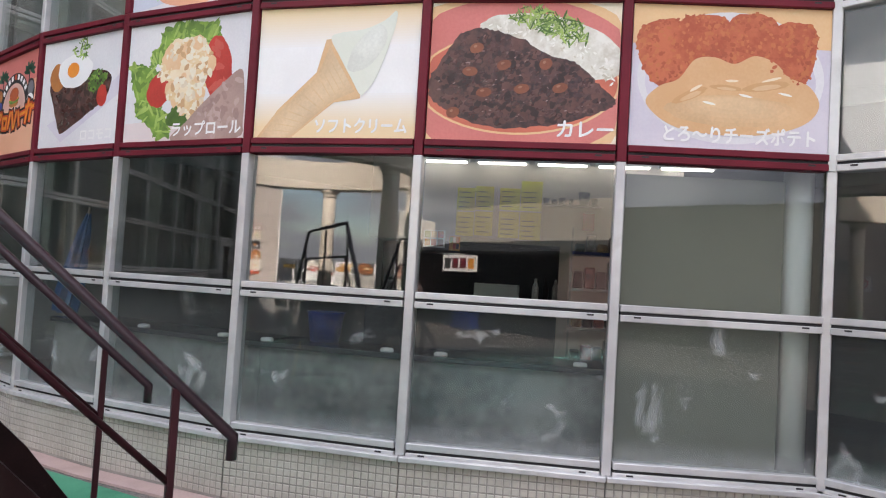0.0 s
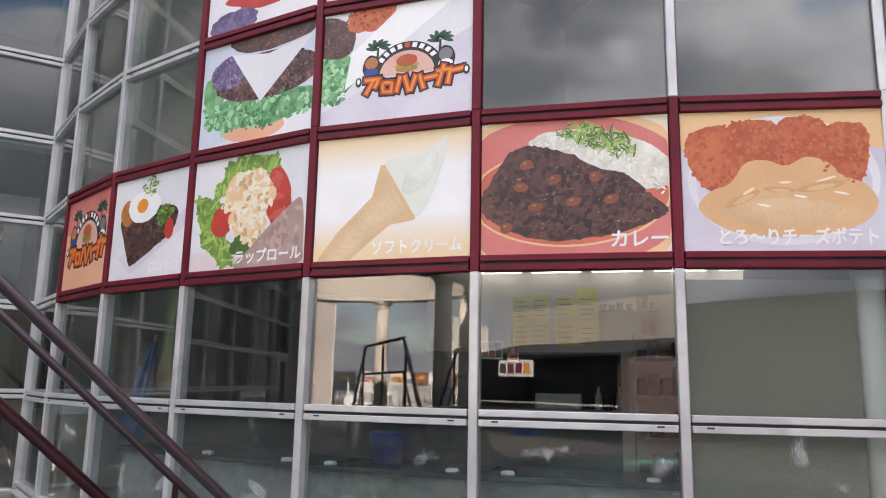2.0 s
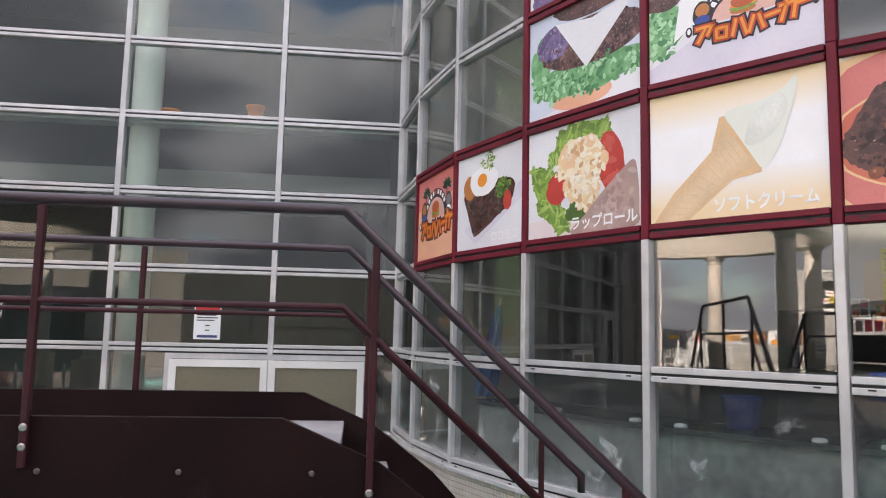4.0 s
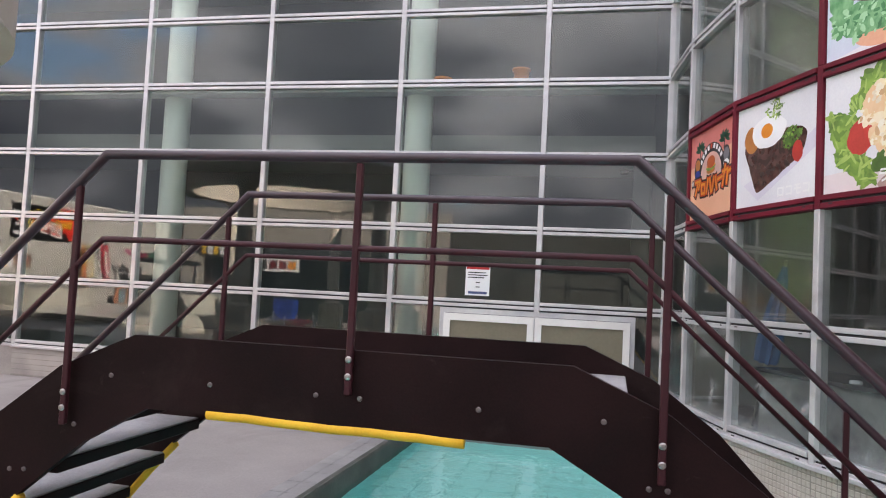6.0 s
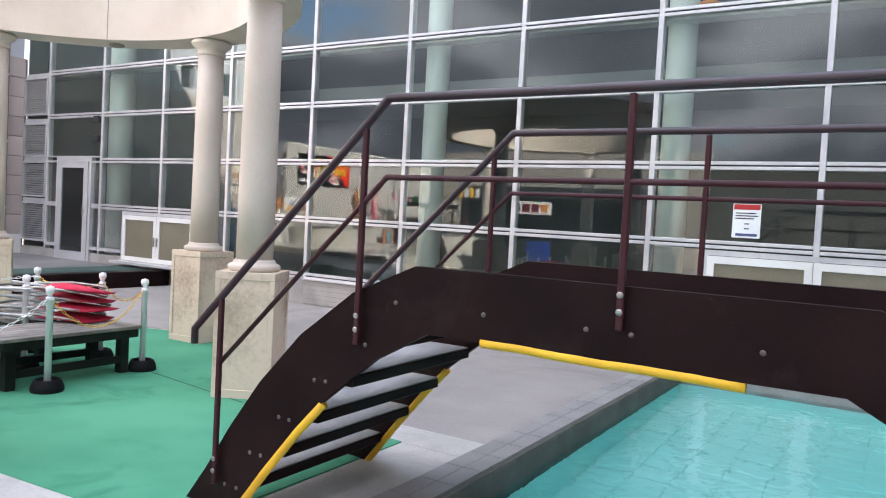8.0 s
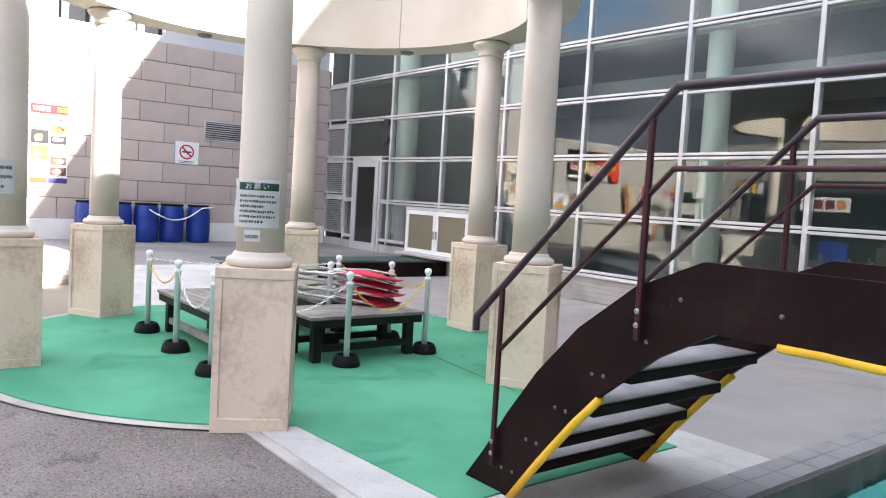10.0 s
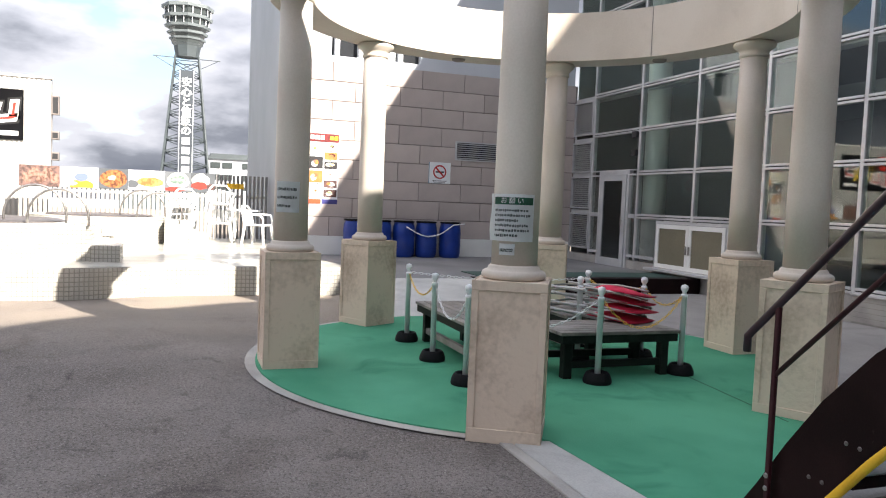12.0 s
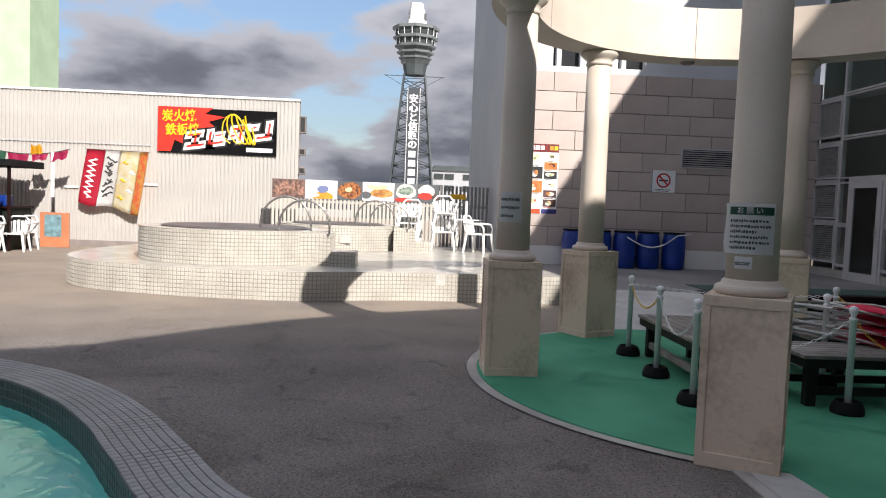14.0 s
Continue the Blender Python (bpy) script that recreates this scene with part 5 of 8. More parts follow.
box(BX - 0.01, BX + 0.02, 7.7, 7.74, 2.48, 2.92, bm=bm)
box(BX - 0.01, BX + 0.02, 6.4, 7.7, 2.48, 2.51, bm=bm)
box(BX - 0.01, BX + 0.02, 6.4, 7.7, 2.89, 2.92, bm=bm)
part("frame", bm, LOUVRE, lv)
part("backing", box(BX - 0.005, BX + 0.003, 6.4, 7.7, 2.51, 2.89), GASKET, lv)
sl = shared("slat", box(-0.018, 0.018, -0.65, 0.65, -0.004, 0.004, m=pose(0, 0, 0, 0, 35)), LOUVRE)
for k in range(8):
    piece("slat", sl, lv, pose(BX + 0.012, 7.05, 2.535 + 0.047 * k))
pipe = thing("drain_pipe", (BX + 0.12, 9.1, 0.25), "slim dark drain pipe in the corner with brackets", "pipe")
part("pipe", rod((BX + 0.1, 9.0, 0.25), (BX + 0.1, 9.0, 6.0), 0.045, n=14), JOINT, pipe, smooth=True)
for z_ in (1.2, 2.6, 4.0):
    part("bracket", lathe([(0.05, z_), (0.055, z_ + 0.01), (0.055, z_ + 0.05), (0.05, z_ + 0.06)], (BX + 0.1, 9.0, 0), 14), LOUVRE, pipe)


# ---- pictures of food in the sign band ----
def ink(name, c, c2=None, **k):
    return paint("print_" + name, c, c2, k.pop("rough", 0.45), bump=0.0, **k)


I_WHITE = ink("white", (0.76, 0.76, 0.78), (0.66, 0.66, 0.69), scale=1.2)
I_PURE = ink("letter_white", (0.85, 0.85, 0.85), (0.8, 0.8, 0.8))
I_CREAM = ink("cream", (0.84, 0.77, 0.64), (0.78, 0.68, 0.5), scale=1.0)
I_APRICOT = ink("apricot", (0.8, 0.55, 0.3), (0.76, 0.48, 0.24), scale=1.0)
I_SALMON = ink("salmon", (0.66, 0.21, 0.185), (0.58, 0.16, 0.14), scale=1.5)
I_PEACH = ink("peach", (0.78, 0.42, 0.27), (0.72, 0.36, 0.22), scale=1.5)
I_CURRY = ink("curry", (0.12, 0.05, 0.04), (0.03, 0.011, 0.01), scale=12, fine=60, mix=(0.37, 0.6), rough=0.3)
I_GRAVY = ink("gravy", (0.1, 0.041, 0.034), (0.045, 0.017, 0.014), scale=20, fine=70, rough=0.25)
I_BEAN = ink("bean", (0.27, 0.085, 0.04), (0.19, 0.055, 0.026), scale=8)
I_RICE = ink("rice", (0.78, 0.77, 0.7), (0.6, 0.57, 0.48), scale=14, fine=60)
I_LEEK = ink("leek", (0.3, 0.42, 0.12), (0.1, 0.2, 0.04), scale=22, fine=80)
I_FRY = ink("fried_crust", (0.56, 0.145, 0.06), (0.42, 0.085, 0.034), scale=7, fine=50)
I_SAUCE = ink("cheese_sauce", (0.72, 0.46, 0.24), (0.66, 0.39, 0.19), scale=3)
I_FOLD = ink("sauce_fold", (0.64, 0.37, 0.17), (0.6, 0.34, 0.15), scale=4)
I_SHINE = ink("shine", (0.83, 0.72, 0.55), (0.8, 0.66, 0.47), scale=5)
I_LILAC = ink("lilac", (0.66, 0.63, 0.7), (0.58, 0.55, 0.64), scale=3)
I_CONE = ink("wafer", (0.72, 0.5, 0.29), (0.66, 0.42, 0.22), scale=3)
I_CONE2 = ink("wafer_line", (0.735, 0.52, 0.305), None)
I_SOFT = ink("soft_ice", (0.74, 0.76, 0.68), (0.69, 0.72, 0.63), scale=2.5)
I_LETTUCE = ink("lettuce", (0.24, 0.4, 0.06), (0.09, 0.2, 0.03), scale=6, fine=25)
I_LETTUCE2 = ink("frilly_lettuce", (0.22, 0.47, 0.22), (0.08, 0.27, 0.1), scale=9, fine=30)
I_TOMATO = ink("tomato", (0.55, 0.045, 0.03), (0.4, 0.03, 0.02), scale=5)
I_EGG = ink("egg_salad", (0.78, 0.62, 0.37), (0.68, 0.44, 0.2), scale=9, fine=40, spots=(46, (0.84, 0.76, 0.6), 0.72))
I_CREAMY = ink("egg_cream", (0.82, 0.77, 0.64), (0.78, 0.7, 0.52), scale=8)
I_LEAF_L = ink("leaf_light", (0.4, 0.55, 0.14), (0.3, 0.44, 0.1), scale=8)
I_LEAF_D = ink("leaf_dark", (0.08, 0.17, 0.025), (0.05, 0.11, 0.015), scale=8)
I_FRILL_L = ink("frill_light", (0.4, 0.66, 0.4), (0.3, 0.56, 0.3), scale=8)
I_FRILL_D = ink("frill_dark", (0.06, 0.24, 0.09), (0.04, 0.17, 0.06), scale=8)
I_CRUMB_L = ink("crumb_light", (0.56, 0.17, 0.06), (0.5, 0.14, 0.045), scale=9)
I_CRUMB_D = ink("crumb_dark", (0.36, 0.07, 0.022), (0.29, 0.052, 0.016), scale=9)
I_GRAIN = ink("rice_grain", (0.85, 0.84, 0.78), (0.8, 0.78, 0.7), scale=9)
I_GRAIN_D = ink("rice_shade", (0.6, 0.56, 0.45), (0.52, 0.48, 0.38), scale=9)
I_LUMP_D = ink("gravy_dark", (0.035, 0.013, 0.011), (0.02, 0.007, 0.006), scale=9)
I_LUMP_M = ink("gravy_mid", (0.12, 0.047, 0.036), (0.085, 0.032, 0.025), scale=9)
I_LUMP_L = ink("gravy_light", (0.22, 0.115, 0.1), (0.16, 0.08, 0.065), scale=9)
I_LUMP_R = ink("gravy_red", (0.14, 0.06, 0.048), (0.085, 0.032, 0.026), scale=9)
I_GLINT_W = ink("gravy_gleam", (0.42, 0.3, 0.27), (0.34, 0.22, 0.2), scale=9)
I_MEAT_L = ink("meat_light", (0.23, 0.12, 0.1), (0.17, 0.085, 0.07), scale=9)
I_MEAT_D = ink("meat_dark", (0.035, 0.014, 0.012), (0.025, 0.01, 0.009), scale=9)
I_PURPLE_L = ink("cabbage_light", (0.33, 0.27, 0.45), (0.25, 0.2, 0.36), scale=9)
I_WRAP = ink("wrap", (0.45, 0.31, 0.27), (0.36, 0.24, 0.21), scale=4)
I_MEAT = ink("meat", (0.13, 0.06, 0.05), (0.05, 0.022, 0.022), scale=9, fine=40, spots=(90, (0.22, 0.13, 0.115), 0.86))
I_PURPLE = ink("purple_cabbage", (0.2, 0.15, 0.28), (0.09, 0.06, 0.15), scale=10, fine=40)
I_YOLK = ink("yolk", (0.8, 0.3, 0.03), (0.75, 0.24, 0.02), scale=4)
I_DARK = ink("logo_dark", (0.02, 0.018, 0.02), None)
I_LRED = ink("logo_red", (0.6, 0.07, 0.02), None)
I_LORANGE = ink("logo_orange", (0.82, 0.3, 0.03), None)
I_BUN = ink("bun", (0.5, 0.2, 0.05), (0.4, 0.14, 0.03), scale=6)
I_PINK = ink("logo_pink", (0.75, 0.45, 0.38), None)
I_PALM = ink("palm", (0.02, 0.09, 0.05), None)
I_GREYBLUE = ink("pale_blue", (0.6, 0.66, 0.75), (0.52, 0.57, 0.67), scale=1.6)


def blob(cx, cy, rx, ry, rough=0.0, seed=0, n=48, turn=0.0):
    """A rounded, more or less ragged outline in parts of the picture's width and height."""
    r = random.Random(seed)
    ph = [(r.uniform(0, 6.28), r.uniform(0.4, 1.0), k) for k in (2, 3, 5, 8, 13)]
    out = []
    for i in range(n):
        a = 2 * math.pi * i / n
        f = 1 + rough * sum(w * math.sin(k * a + p) / (1 + 0.15 * k) for p, w, k in ph)
        x, y = rx * f * math.cos(a), ry * f * math.sin(a)
        out.append((cx + x * math.cos(turn) - y * math.sin(turn), cy + x * math.sin(turn) + y * math.cos(turn)))
    return out


def soft(points, n=6, ragged=0.0, seed=0):
    """A closed outline rounded through a few corners, its edge a little uneven."""
    r = random.Random(seed)
    out = []
    for i in range(len(points)):
        p0, p1, p2, p3 = (Vector(points[(i + k) % len(points)]) for k in (-1, 0, 1, 2))
        for k in range(n):
            t = k / n
            q = 0.5 * ((2 * p1) + (p2 - p0) * t + (2 * p0 - 5 * p1 + 4 * p2 - p3) * t * t + (3 * p1 - p0 - 3 * p2 + p3) * t ** 3)
            out.append((q.x + r.uniform(-ragged, ragged), q.y + r.uniform(-ragged, ragged)))
    return out


def fill(bm, flat, verts):
    """Triangles over a closed outline, all facing one way."""
    for tri in geometry.tessellate_polygon([flat]):
        a, b, c_ = (flat[i] for i in tri)
        turn = (b - a).cross(c_ - a).z
        if abs(turn) > 1e-12:
            bm.faces.new([verts[i] for i in (tri if turn > 0 else tri[::-1])])


class Picture:
    def __init__(self, bay, row, name, label, board):
        a, b = CURVE[bay], CURVE[bay + 1]
        self.m, l = wall_pose(a, b)
        self.u0, self.v0 = 0.034, CROWS[row] + 0.05
        self.w, self.h = l - 0.068, CROWS[row + 1] - CROWS[row] - 0.1
        self.t = thing(name, self.m @ Vector((l / 2, 0, self.v0)), label, "sign panel", group="food sign panels")
        self.layer = 0
        part("board", box(self.u0, self.u0 + self.w, -0.012, 0.01, self.v0, self.v0 + self.h, m=self.m), board, self.t)

    def put(self, name, pts, mat, up=True):
        self.layer += 1 if up else 0
        y = -0.012 - 0.00008 * self.layer
        flat = []
        for u, v in pts:
            u, v = min(1, max(0, u)), min(1, max(0, v))
            if not flat or abs(u - flat[-1].x) + abs(v - flat[-1].y) > 1e-5:
                flat.append(Vector((u, v, 0)))
        bm = bmesh.new()
        fill(bm, flat, [bm.verts.new(self.m @ Vector((self.u0 + q.x * self.w, y, self.v0 + q.y * self.h))) for q in flat])
        part(name, bm, mat, self.t)

    def sprinkle(self, name, outline, n, size, mats, seed, stretch=1.0, lean=None, squash=None):
        """Many small ragged dabs of a few tones over an outline, one mesh a tone."""
        r = random.Random(seed)
        us, vs_ = [q[0] for q in outline], [q[1] for q in outline]
        k = self.w / self.h
        self.layer += 1
        bms = [bmesh.new() for _ in mats]
        for i in range(n):
            u, v = r.uniform(min(us), max(us)), r.uniform(min(vs_), max(vs_))
            inside = False
            for (ax, ay), (bx, by) in zip(outline, outline[1:] + outline[:1]):
                if (ay > v) != (by > v) and u < (bx - ax) * (v - ay) / (by - ay) + ax:
                    inside = not inside
            if not inside:
                continue
            s0 = r.uniform(*size)
            a = r.uniform(0, 3.14) if lean is None else r.gauss(*lean)
            y = -0.012 - 0.00008 * self.layer - 0.0000015 * i
            bm = bms[i % len(mats)]
            ring = []
            for du, dv in blob(0, 0, s0, s0 / stretch, 0.18 if stretch < 3 else 0.0, i, 9, turn=a):
                ring.append(bm.verts.new(self.m @ Vector((self.u0 + min(1, max(0, u + du)) * self.w, y, self.v0 + min(1, max(0, v + dv * k)) * self.h))))
            bm.faces.new(ring)
        self.layer += 2
        for bm, mt in zip(bms, mats):
            bmesh.ops.remove_doubles(bm, verts=bm.verts, dist=1e-7)
            tagged(part(name, bm, mt, self.t), kind="stuff")

    def text(self, s, u, v, size, mat, squeeze=1.0, bold=0.004):
        self.layer += 4
        p = self.m @ Vector((self.u0 + u * self.w, -0.012 - 0.00008 * self.layer, self.v0 + v * self.h))
        d, n = self.m.to_3x3() @ Vector((1, 0, 0)), self.m.to_3x3() @ Vector((0, -1, 0))
        q = Matrix(((d.x, 0, n.x, p.x), (d.y, 0, n.y, p.y), (d.z, 1, n.z, p.z), (0, 0, 0, 1)))
        for j in range(3):
            words(s, size, Matrix.Translation(d * 0.003 * (j - 1) + n * 0.0002 * j + Vector((0, 0, (-0.002, 0.004, 0.0)[j]))) @ q, mat, self.t, squeeze=squeeze)

    def logo(self, cx, cy, s):
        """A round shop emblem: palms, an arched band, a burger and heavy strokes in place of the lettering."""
        k = self.w / self.h
        at = lambda dx, dy: (cx + dx * s, cy + dy * s * k)
        e = lambda dx, dy, rx, ry, **o: blob(cx + dx * s, cy + dy * s * k, rx * s, ry * s * k, **o)
        for dx in (-0.29, 0.3):
            self.put("palm_trunk", [at(dx - 0.014, 0.0), at(dx + 0.014, 0.0), at(dx + 0.02, 0.25), at(dx, 0.25)], I_DARK)
            for j in range(7):
                a = -0.25 + j * 0.6
                self.put("palm_leaf", e(dx + 0.01 + 0.062 * math.cos(a), 0.25 + 0.04 * math.sin(a), 0.066, 0.017, turn=a * 0.75 - 0.35 if a < 1.6 else a - 0.45, n=14), I_PALM, j == 0)
        self.put("arch", [at(0.34 * math.cos(v), -0.02 + 0.29 * math.sin(v)) for v in (math.pi * j / 24 for j in range(25))], I_DARK)
        self.put("field", [at(0.26 * math.cos(v), -0.03 + 0.215 * math.sin(v)) for v in (math.pi * j / 24 for j in range(25))], I_PINK)
        for j in range(9):
            v = math.pi * (0.19 + 0.62 * j / 8)
            c_, n_ = Vector((math.cos(v), math.sin(v))), Vector((-math.sin(v), math.cos(v)))
            pts = [c_ * r_ + n_ * o_ for r_, o_ in ((0.24, -0.02), (0.24, 0.02), (0.285, 0.02), (0.285, -0.02))]
            self.put("arch_bar", [at(q_.x * 1.12, -0.02 + q_.y * 0.98) for q_ in pts], I_LRED if j == 4 else I_PURE, j == 0)
        for dx, head, base in ((-0.34, I_BUN, ink("emblem_blue", (0.03, 0.06, 0.3))), (0.36, ink("emblem_grey", (0.2, 0.2, 0.22)), I_PURE)):
            self.put("emblem_shape", e(dx, 0.07, 0.085, 0.115, rough=0.03, seed=3), I_DARK)
            self.put("emblem_shape", e(dx, 0.105, 0.062, 0.058), head)
            self.put("emblem_shape", e(dx, 0.02, 0.066, 0.04), base)
        self.put("bun_lower", e(0, 0.015, 0.105, 0.03), I_BUN)
        self.put("filling", e(0, 0.04, 0.115, 0.024, rough=0.1, seed=2), I_LETTUCE)
        self.put("patty", e(0, 0.058, 0.108, 0.018), I_YOLK)
        self.put("bun", e(0, 0.092, 0.1, 0.058), ink("emblem_bun", (0.5, 0.11, 0.03), (0.42, 0.08, 0.02)))
        strokes = []
        for dx, dy, bars in ((-0.33, -0.1, ((-0.06, 0.05, 0.07, 0.05), (0.07, 0.05, 0.03, -0.02), (0.01, 0.03, -0.05, -0.07))), (-0.18, -0.13, ((-0.045, 0.04, 0.045, 0.035), (0.045, 0.035, 0.04, -0.05), (0.04, -0.05, -0.04, -0.045), (-0.04, -0.045, -0.045, 0.04))),
                             (-0.035, -0.12, ((-0.025, 0.06, -0.055, -0.06), (0.02, 0.06, 0.06, -0.07))), (0.105, -0.115, ((-0.02, 0.05, -0.06, -0.07), (0.02, 0.05, 0.055, -0.06))), (0.225, -0.095, ((-0.05, 0.0, 0.06, 0.012),)),
                             (0.345, -0.085, ((-0.055, 0.04, 0.06, 0.05), (0.06, 0.05, 0.04, -0.07), (0.0, 0.085, -0.05, -0.08))), (0.47, -0.055, ((-0.05, 0.0, 0.05, 0.012),))):
            strokes += [(dx + a, dy + b, dx + c_, dy + d_) for a, b, c_, d_ in bars]
        for wide, mt in ((0.046, I_DARK), (0.028, I_LRED), (0.012, I_LORANGE)):
            for j, (a, b, c_, d_) in enumerate(strokes):
                p0, p1 = Vector((a, b)), Vector((c_, d_))
                d = (p1 - p0).normalized()
                n_ = Vector((-d.y, d.x)) * wide
                p0, p1 = p0 - d * wide * 0.8, p1 + d * wide * 0.8
                self.put("stroke", [at(*q_) for q_ in (p0 + n_, p1 + n_, p1 - n_, p0 - n_)], mt, j == 0)
        for dx in (-0.46, 0.55):
            self.put("curl", e(dx, -0.06, 0.03, 0.045), I_DARK)
            self.put("curl", e(dx, -0.055, 0.015, 0.025), I_PURE)


p = Picture(1, 2, "logo_sign", "salmon sign panel with a round burger shop emblem", I_PEACH)
p.put("light_field", [(0, 0.62), (1, 0.72), (1, 1), (0, 1)], I_SALMON)
p.logo(0.5, 0.5, 0.95)

p = Picture(2, 2, "loco_moco_sign", "sign panel with a picture of a rice bowl topped with egg", I_WHITE)
p.put("box_shade", [(0.1, 0.22), (0.3, 0.05), (1.0, 0.45), (1, 0.62), (0.8, 0.5)], I_LILAC)
p.put("bowl", soft([(0.12, 0.62), (0.5, 0.68), (0.85, 0.64), (0.84, 0.44), (0.6, 0.28), (0.33, 0.14), (0.26, 0.16), (0.18, 0.36)], 6, 0.004), I_GRAVY)
p.put("patty", blob(0.45, 0.5, 0.3, 0.16, 0.05, 4), I_CURRY)
p.sprinkle("gravy_tone", blob(0.48, 0.45, 0.28, 0.18), 120, (0.012, 0.035), (I_LUMP_D, I_GRAVY, I_LUMP_D), 41, 1.6)
p.put("sausage", blob(0.2, 0.66, 0.1, 0.13, 0.03, 5), I_BUN)
p.put("herb", blob(0.7, 0.58, 0.11, 0.09, 0.12, 6), I_LEAF_D)
p.sprinkle("herb_tone", blob(0.7, 0.58, 0.12, 0.1), 60, (0.01, 0.025), (I_LEAF_D, I_LETTUCE, I_LUMP_D), 43, 1.6)
p.put("tomato", blob(0.78, 0.44, 0.06, 0.1, 0.05, 7), I_TOMATO)
p.put("egg_white", blob(0.42, 0.7, 0.21, 0.16, 0.05, 8), I_PURE)
p.put("yolk", blob(0.4, 0.71, 0.075, 0.07), I_YOLK)
p.sprinkle("sprout", blob(0.5, 0.9, 0.11, 0.09), 60, (0.012, 0.03), (I_LEAF_L, I_LETTUCE, I_LEAF_D), 9, 3.0)
p.text("ロコモコ", 0.74, 0.09, 0.1, I_PURE)

p = Picture(3, 2, "wrap_roll_sign", "sign panel with a picture of a lettuce and egg wrap", I_WHITE)
p.put("pink_fade", [(0, 0), (1, 0), (1, 0.22), (0, 0.16)], ink("pink_fade", (0.74, 0.66, 0.66), (0.7, 0.61, 0.61), scale=1.5))
TOP_LEAF = soft([(0.2, 0.62), (0.21, 0.75), (0.27, 0.82), (0.29, 0.93), (0.4, 0.96), (0.52, 0.99), (0.66, 0.96), (0.72, 0.95), (0.77, 0.82), (0.68, 0.72), (0.45, 0.74), (0.3, 0.68)], 6, 0.008, 2)
SIDE_LEAF = soft([(0.03, 0.64), (0.1, 0.67), (0.17, 0.64), (0.26, 0.58), (0.24, 0.38), (0.33, 0.25), (0.4, 0.06), (0.3, 0.04), (0.2, 0.15), (0.1, 0.24), (0.08, 0.4)], 6, 0.008, 4)
for leaf_, seed_ in ((TOP_LEAF, 31), (SIDE_LEAF, 32)):
    p.put("lettuce", leaf_, I_LETTUCE)
    p.sprinkle("leaf_tone", leaf_, 130, (0.02, 0.06), (I_LETTUCE, ink("leaf_mid", (0.31, 0.46, 0.09), (0.2, 0.33, 0.06), scale=8), ink("leaf_deep", (0.14, 0.26, 0.04), (0.1, 0.19, 0.03), scale=8)), seed_, 2.6)
    p.sprinkle("leaf_vein", leaf_, 30, (0.02, 0.06), (I_LEAF_L,), seed_ + 40, 5.0)
p.put("tomato", blob(0.29, 0.44, 0.1, 0.16, 0.05, 14, turn=-0.2), I_TOMATO)
p.put("tomato", blob(0.76, 0.57, 0.11, 0.27, 0.04, 15, turn=0.12), I_TOMATO)
p.sprinkle("tomato_tone", blob(0.76, 0.57, 0.08, 0.24, 0.04, 15, turn=0.12), 26, (0.02, 0.05), (ink("tomato_light", (0.62, 0.1, 0.07), None), I_TOMATO), 51, 2.0)
p.put("herb", blob(0.5, 0.2, 0.13, 0.1, 0.15, 18), I_LEAF_D)
SALAD = soft([(0.29, 0.6), (0.33, 0.75), (0.45, 0.84), (0.6, 0.82), (0.7, 0.72), (0.7, 0.55), (0.65, 0.45), (0.66, 0.3), (0.58, 0.22), (0.48, 0.24), (0.41, 0.35), (0.38, 0.48), (0.31, 0.52)], 6, 0.012, 6)
p.put("egg_salad", SALAD, I_EGG)
p.sprinkle("egg_lump", SALAD, 90, (0.03, 0.06), (ink("egg_pale", (0.83, 0.72, 0.53), (0.8, 0.66, 0.44), scale=9), I_EGG, ink("egg_warm", (0.78, 0.54, 0.32), (0.74, 0.48, 0.26), scale=9)), 34, 1.3)
p.sprinkle("egg_lump", SALAD, 120, (0.015, 0.035), (I_CREAMY, ink("egg_soft", (0.82, 0.7, 0.52), None), I_CREAMY, ink("egg_shade", (0.66, 0.4, 0.2), None)), 35, 1.6)
p.put("wrap", soft([(0.42, 0.0), (0.54, 0.16), (0.66, 0.3), (0.78, 0.42), (0.93, 0.55), (0.97, 0.45), (0.98, 0.15), (0.93, 0.0)], 4), I_WRAP)
p.sprinkle("wrap_tone", [(0.5, 0.04), (0.66, 0.26), (0.8, 0.4), (0.93, 0.5), (0.95, 0.2), (0.9, 0.04)], 120, (0.012, 0.04), (I_WRAP, ink("wrap_light", (0.5, 0.36, 0.33), None), ink("wrap_dark", (0.37, 0.24, 0.215), None)), 36, 1.8)
p.text("ラップロール", 0.69, 0.085, 0.105, I_PURE)

p = Picture(4, 2, "soft_ice_sign", "cream sign panel with a picture of a soft ice cone", I_PURE)
FADE_2 = [tuple(a + (b - a) * (k + 1) / 14 for a, b in zip((0.82, 0.82, 0.82), (0.8, 0.62, 0.37))) for k in range(14)]
for k in range(14):
    p.put("tint", [(0, 0.7 + 0.02 * k), (1, 0.7 + 0.02 * k), (1, 1), (0, 1)], ink("fade", tuple(a + (b - a) * (k + 1) / 14 for a, b in zip((0.825, 0.825, 0.825), (0.81, 0.63, 0.38))), FADE_2[k]))
    p.put("tint", [(0, 0), (1, 0), (1, 0.34 - 0.019 * k), (0, 0.34 - 0.019 * k)], ink("fade", tuple(a + (b - a) * (k + 1) / 14 for a, b in zip((0.825, 0.825, 0.825), (0.8, 0.62, 0.38))), FADE_2[k]))
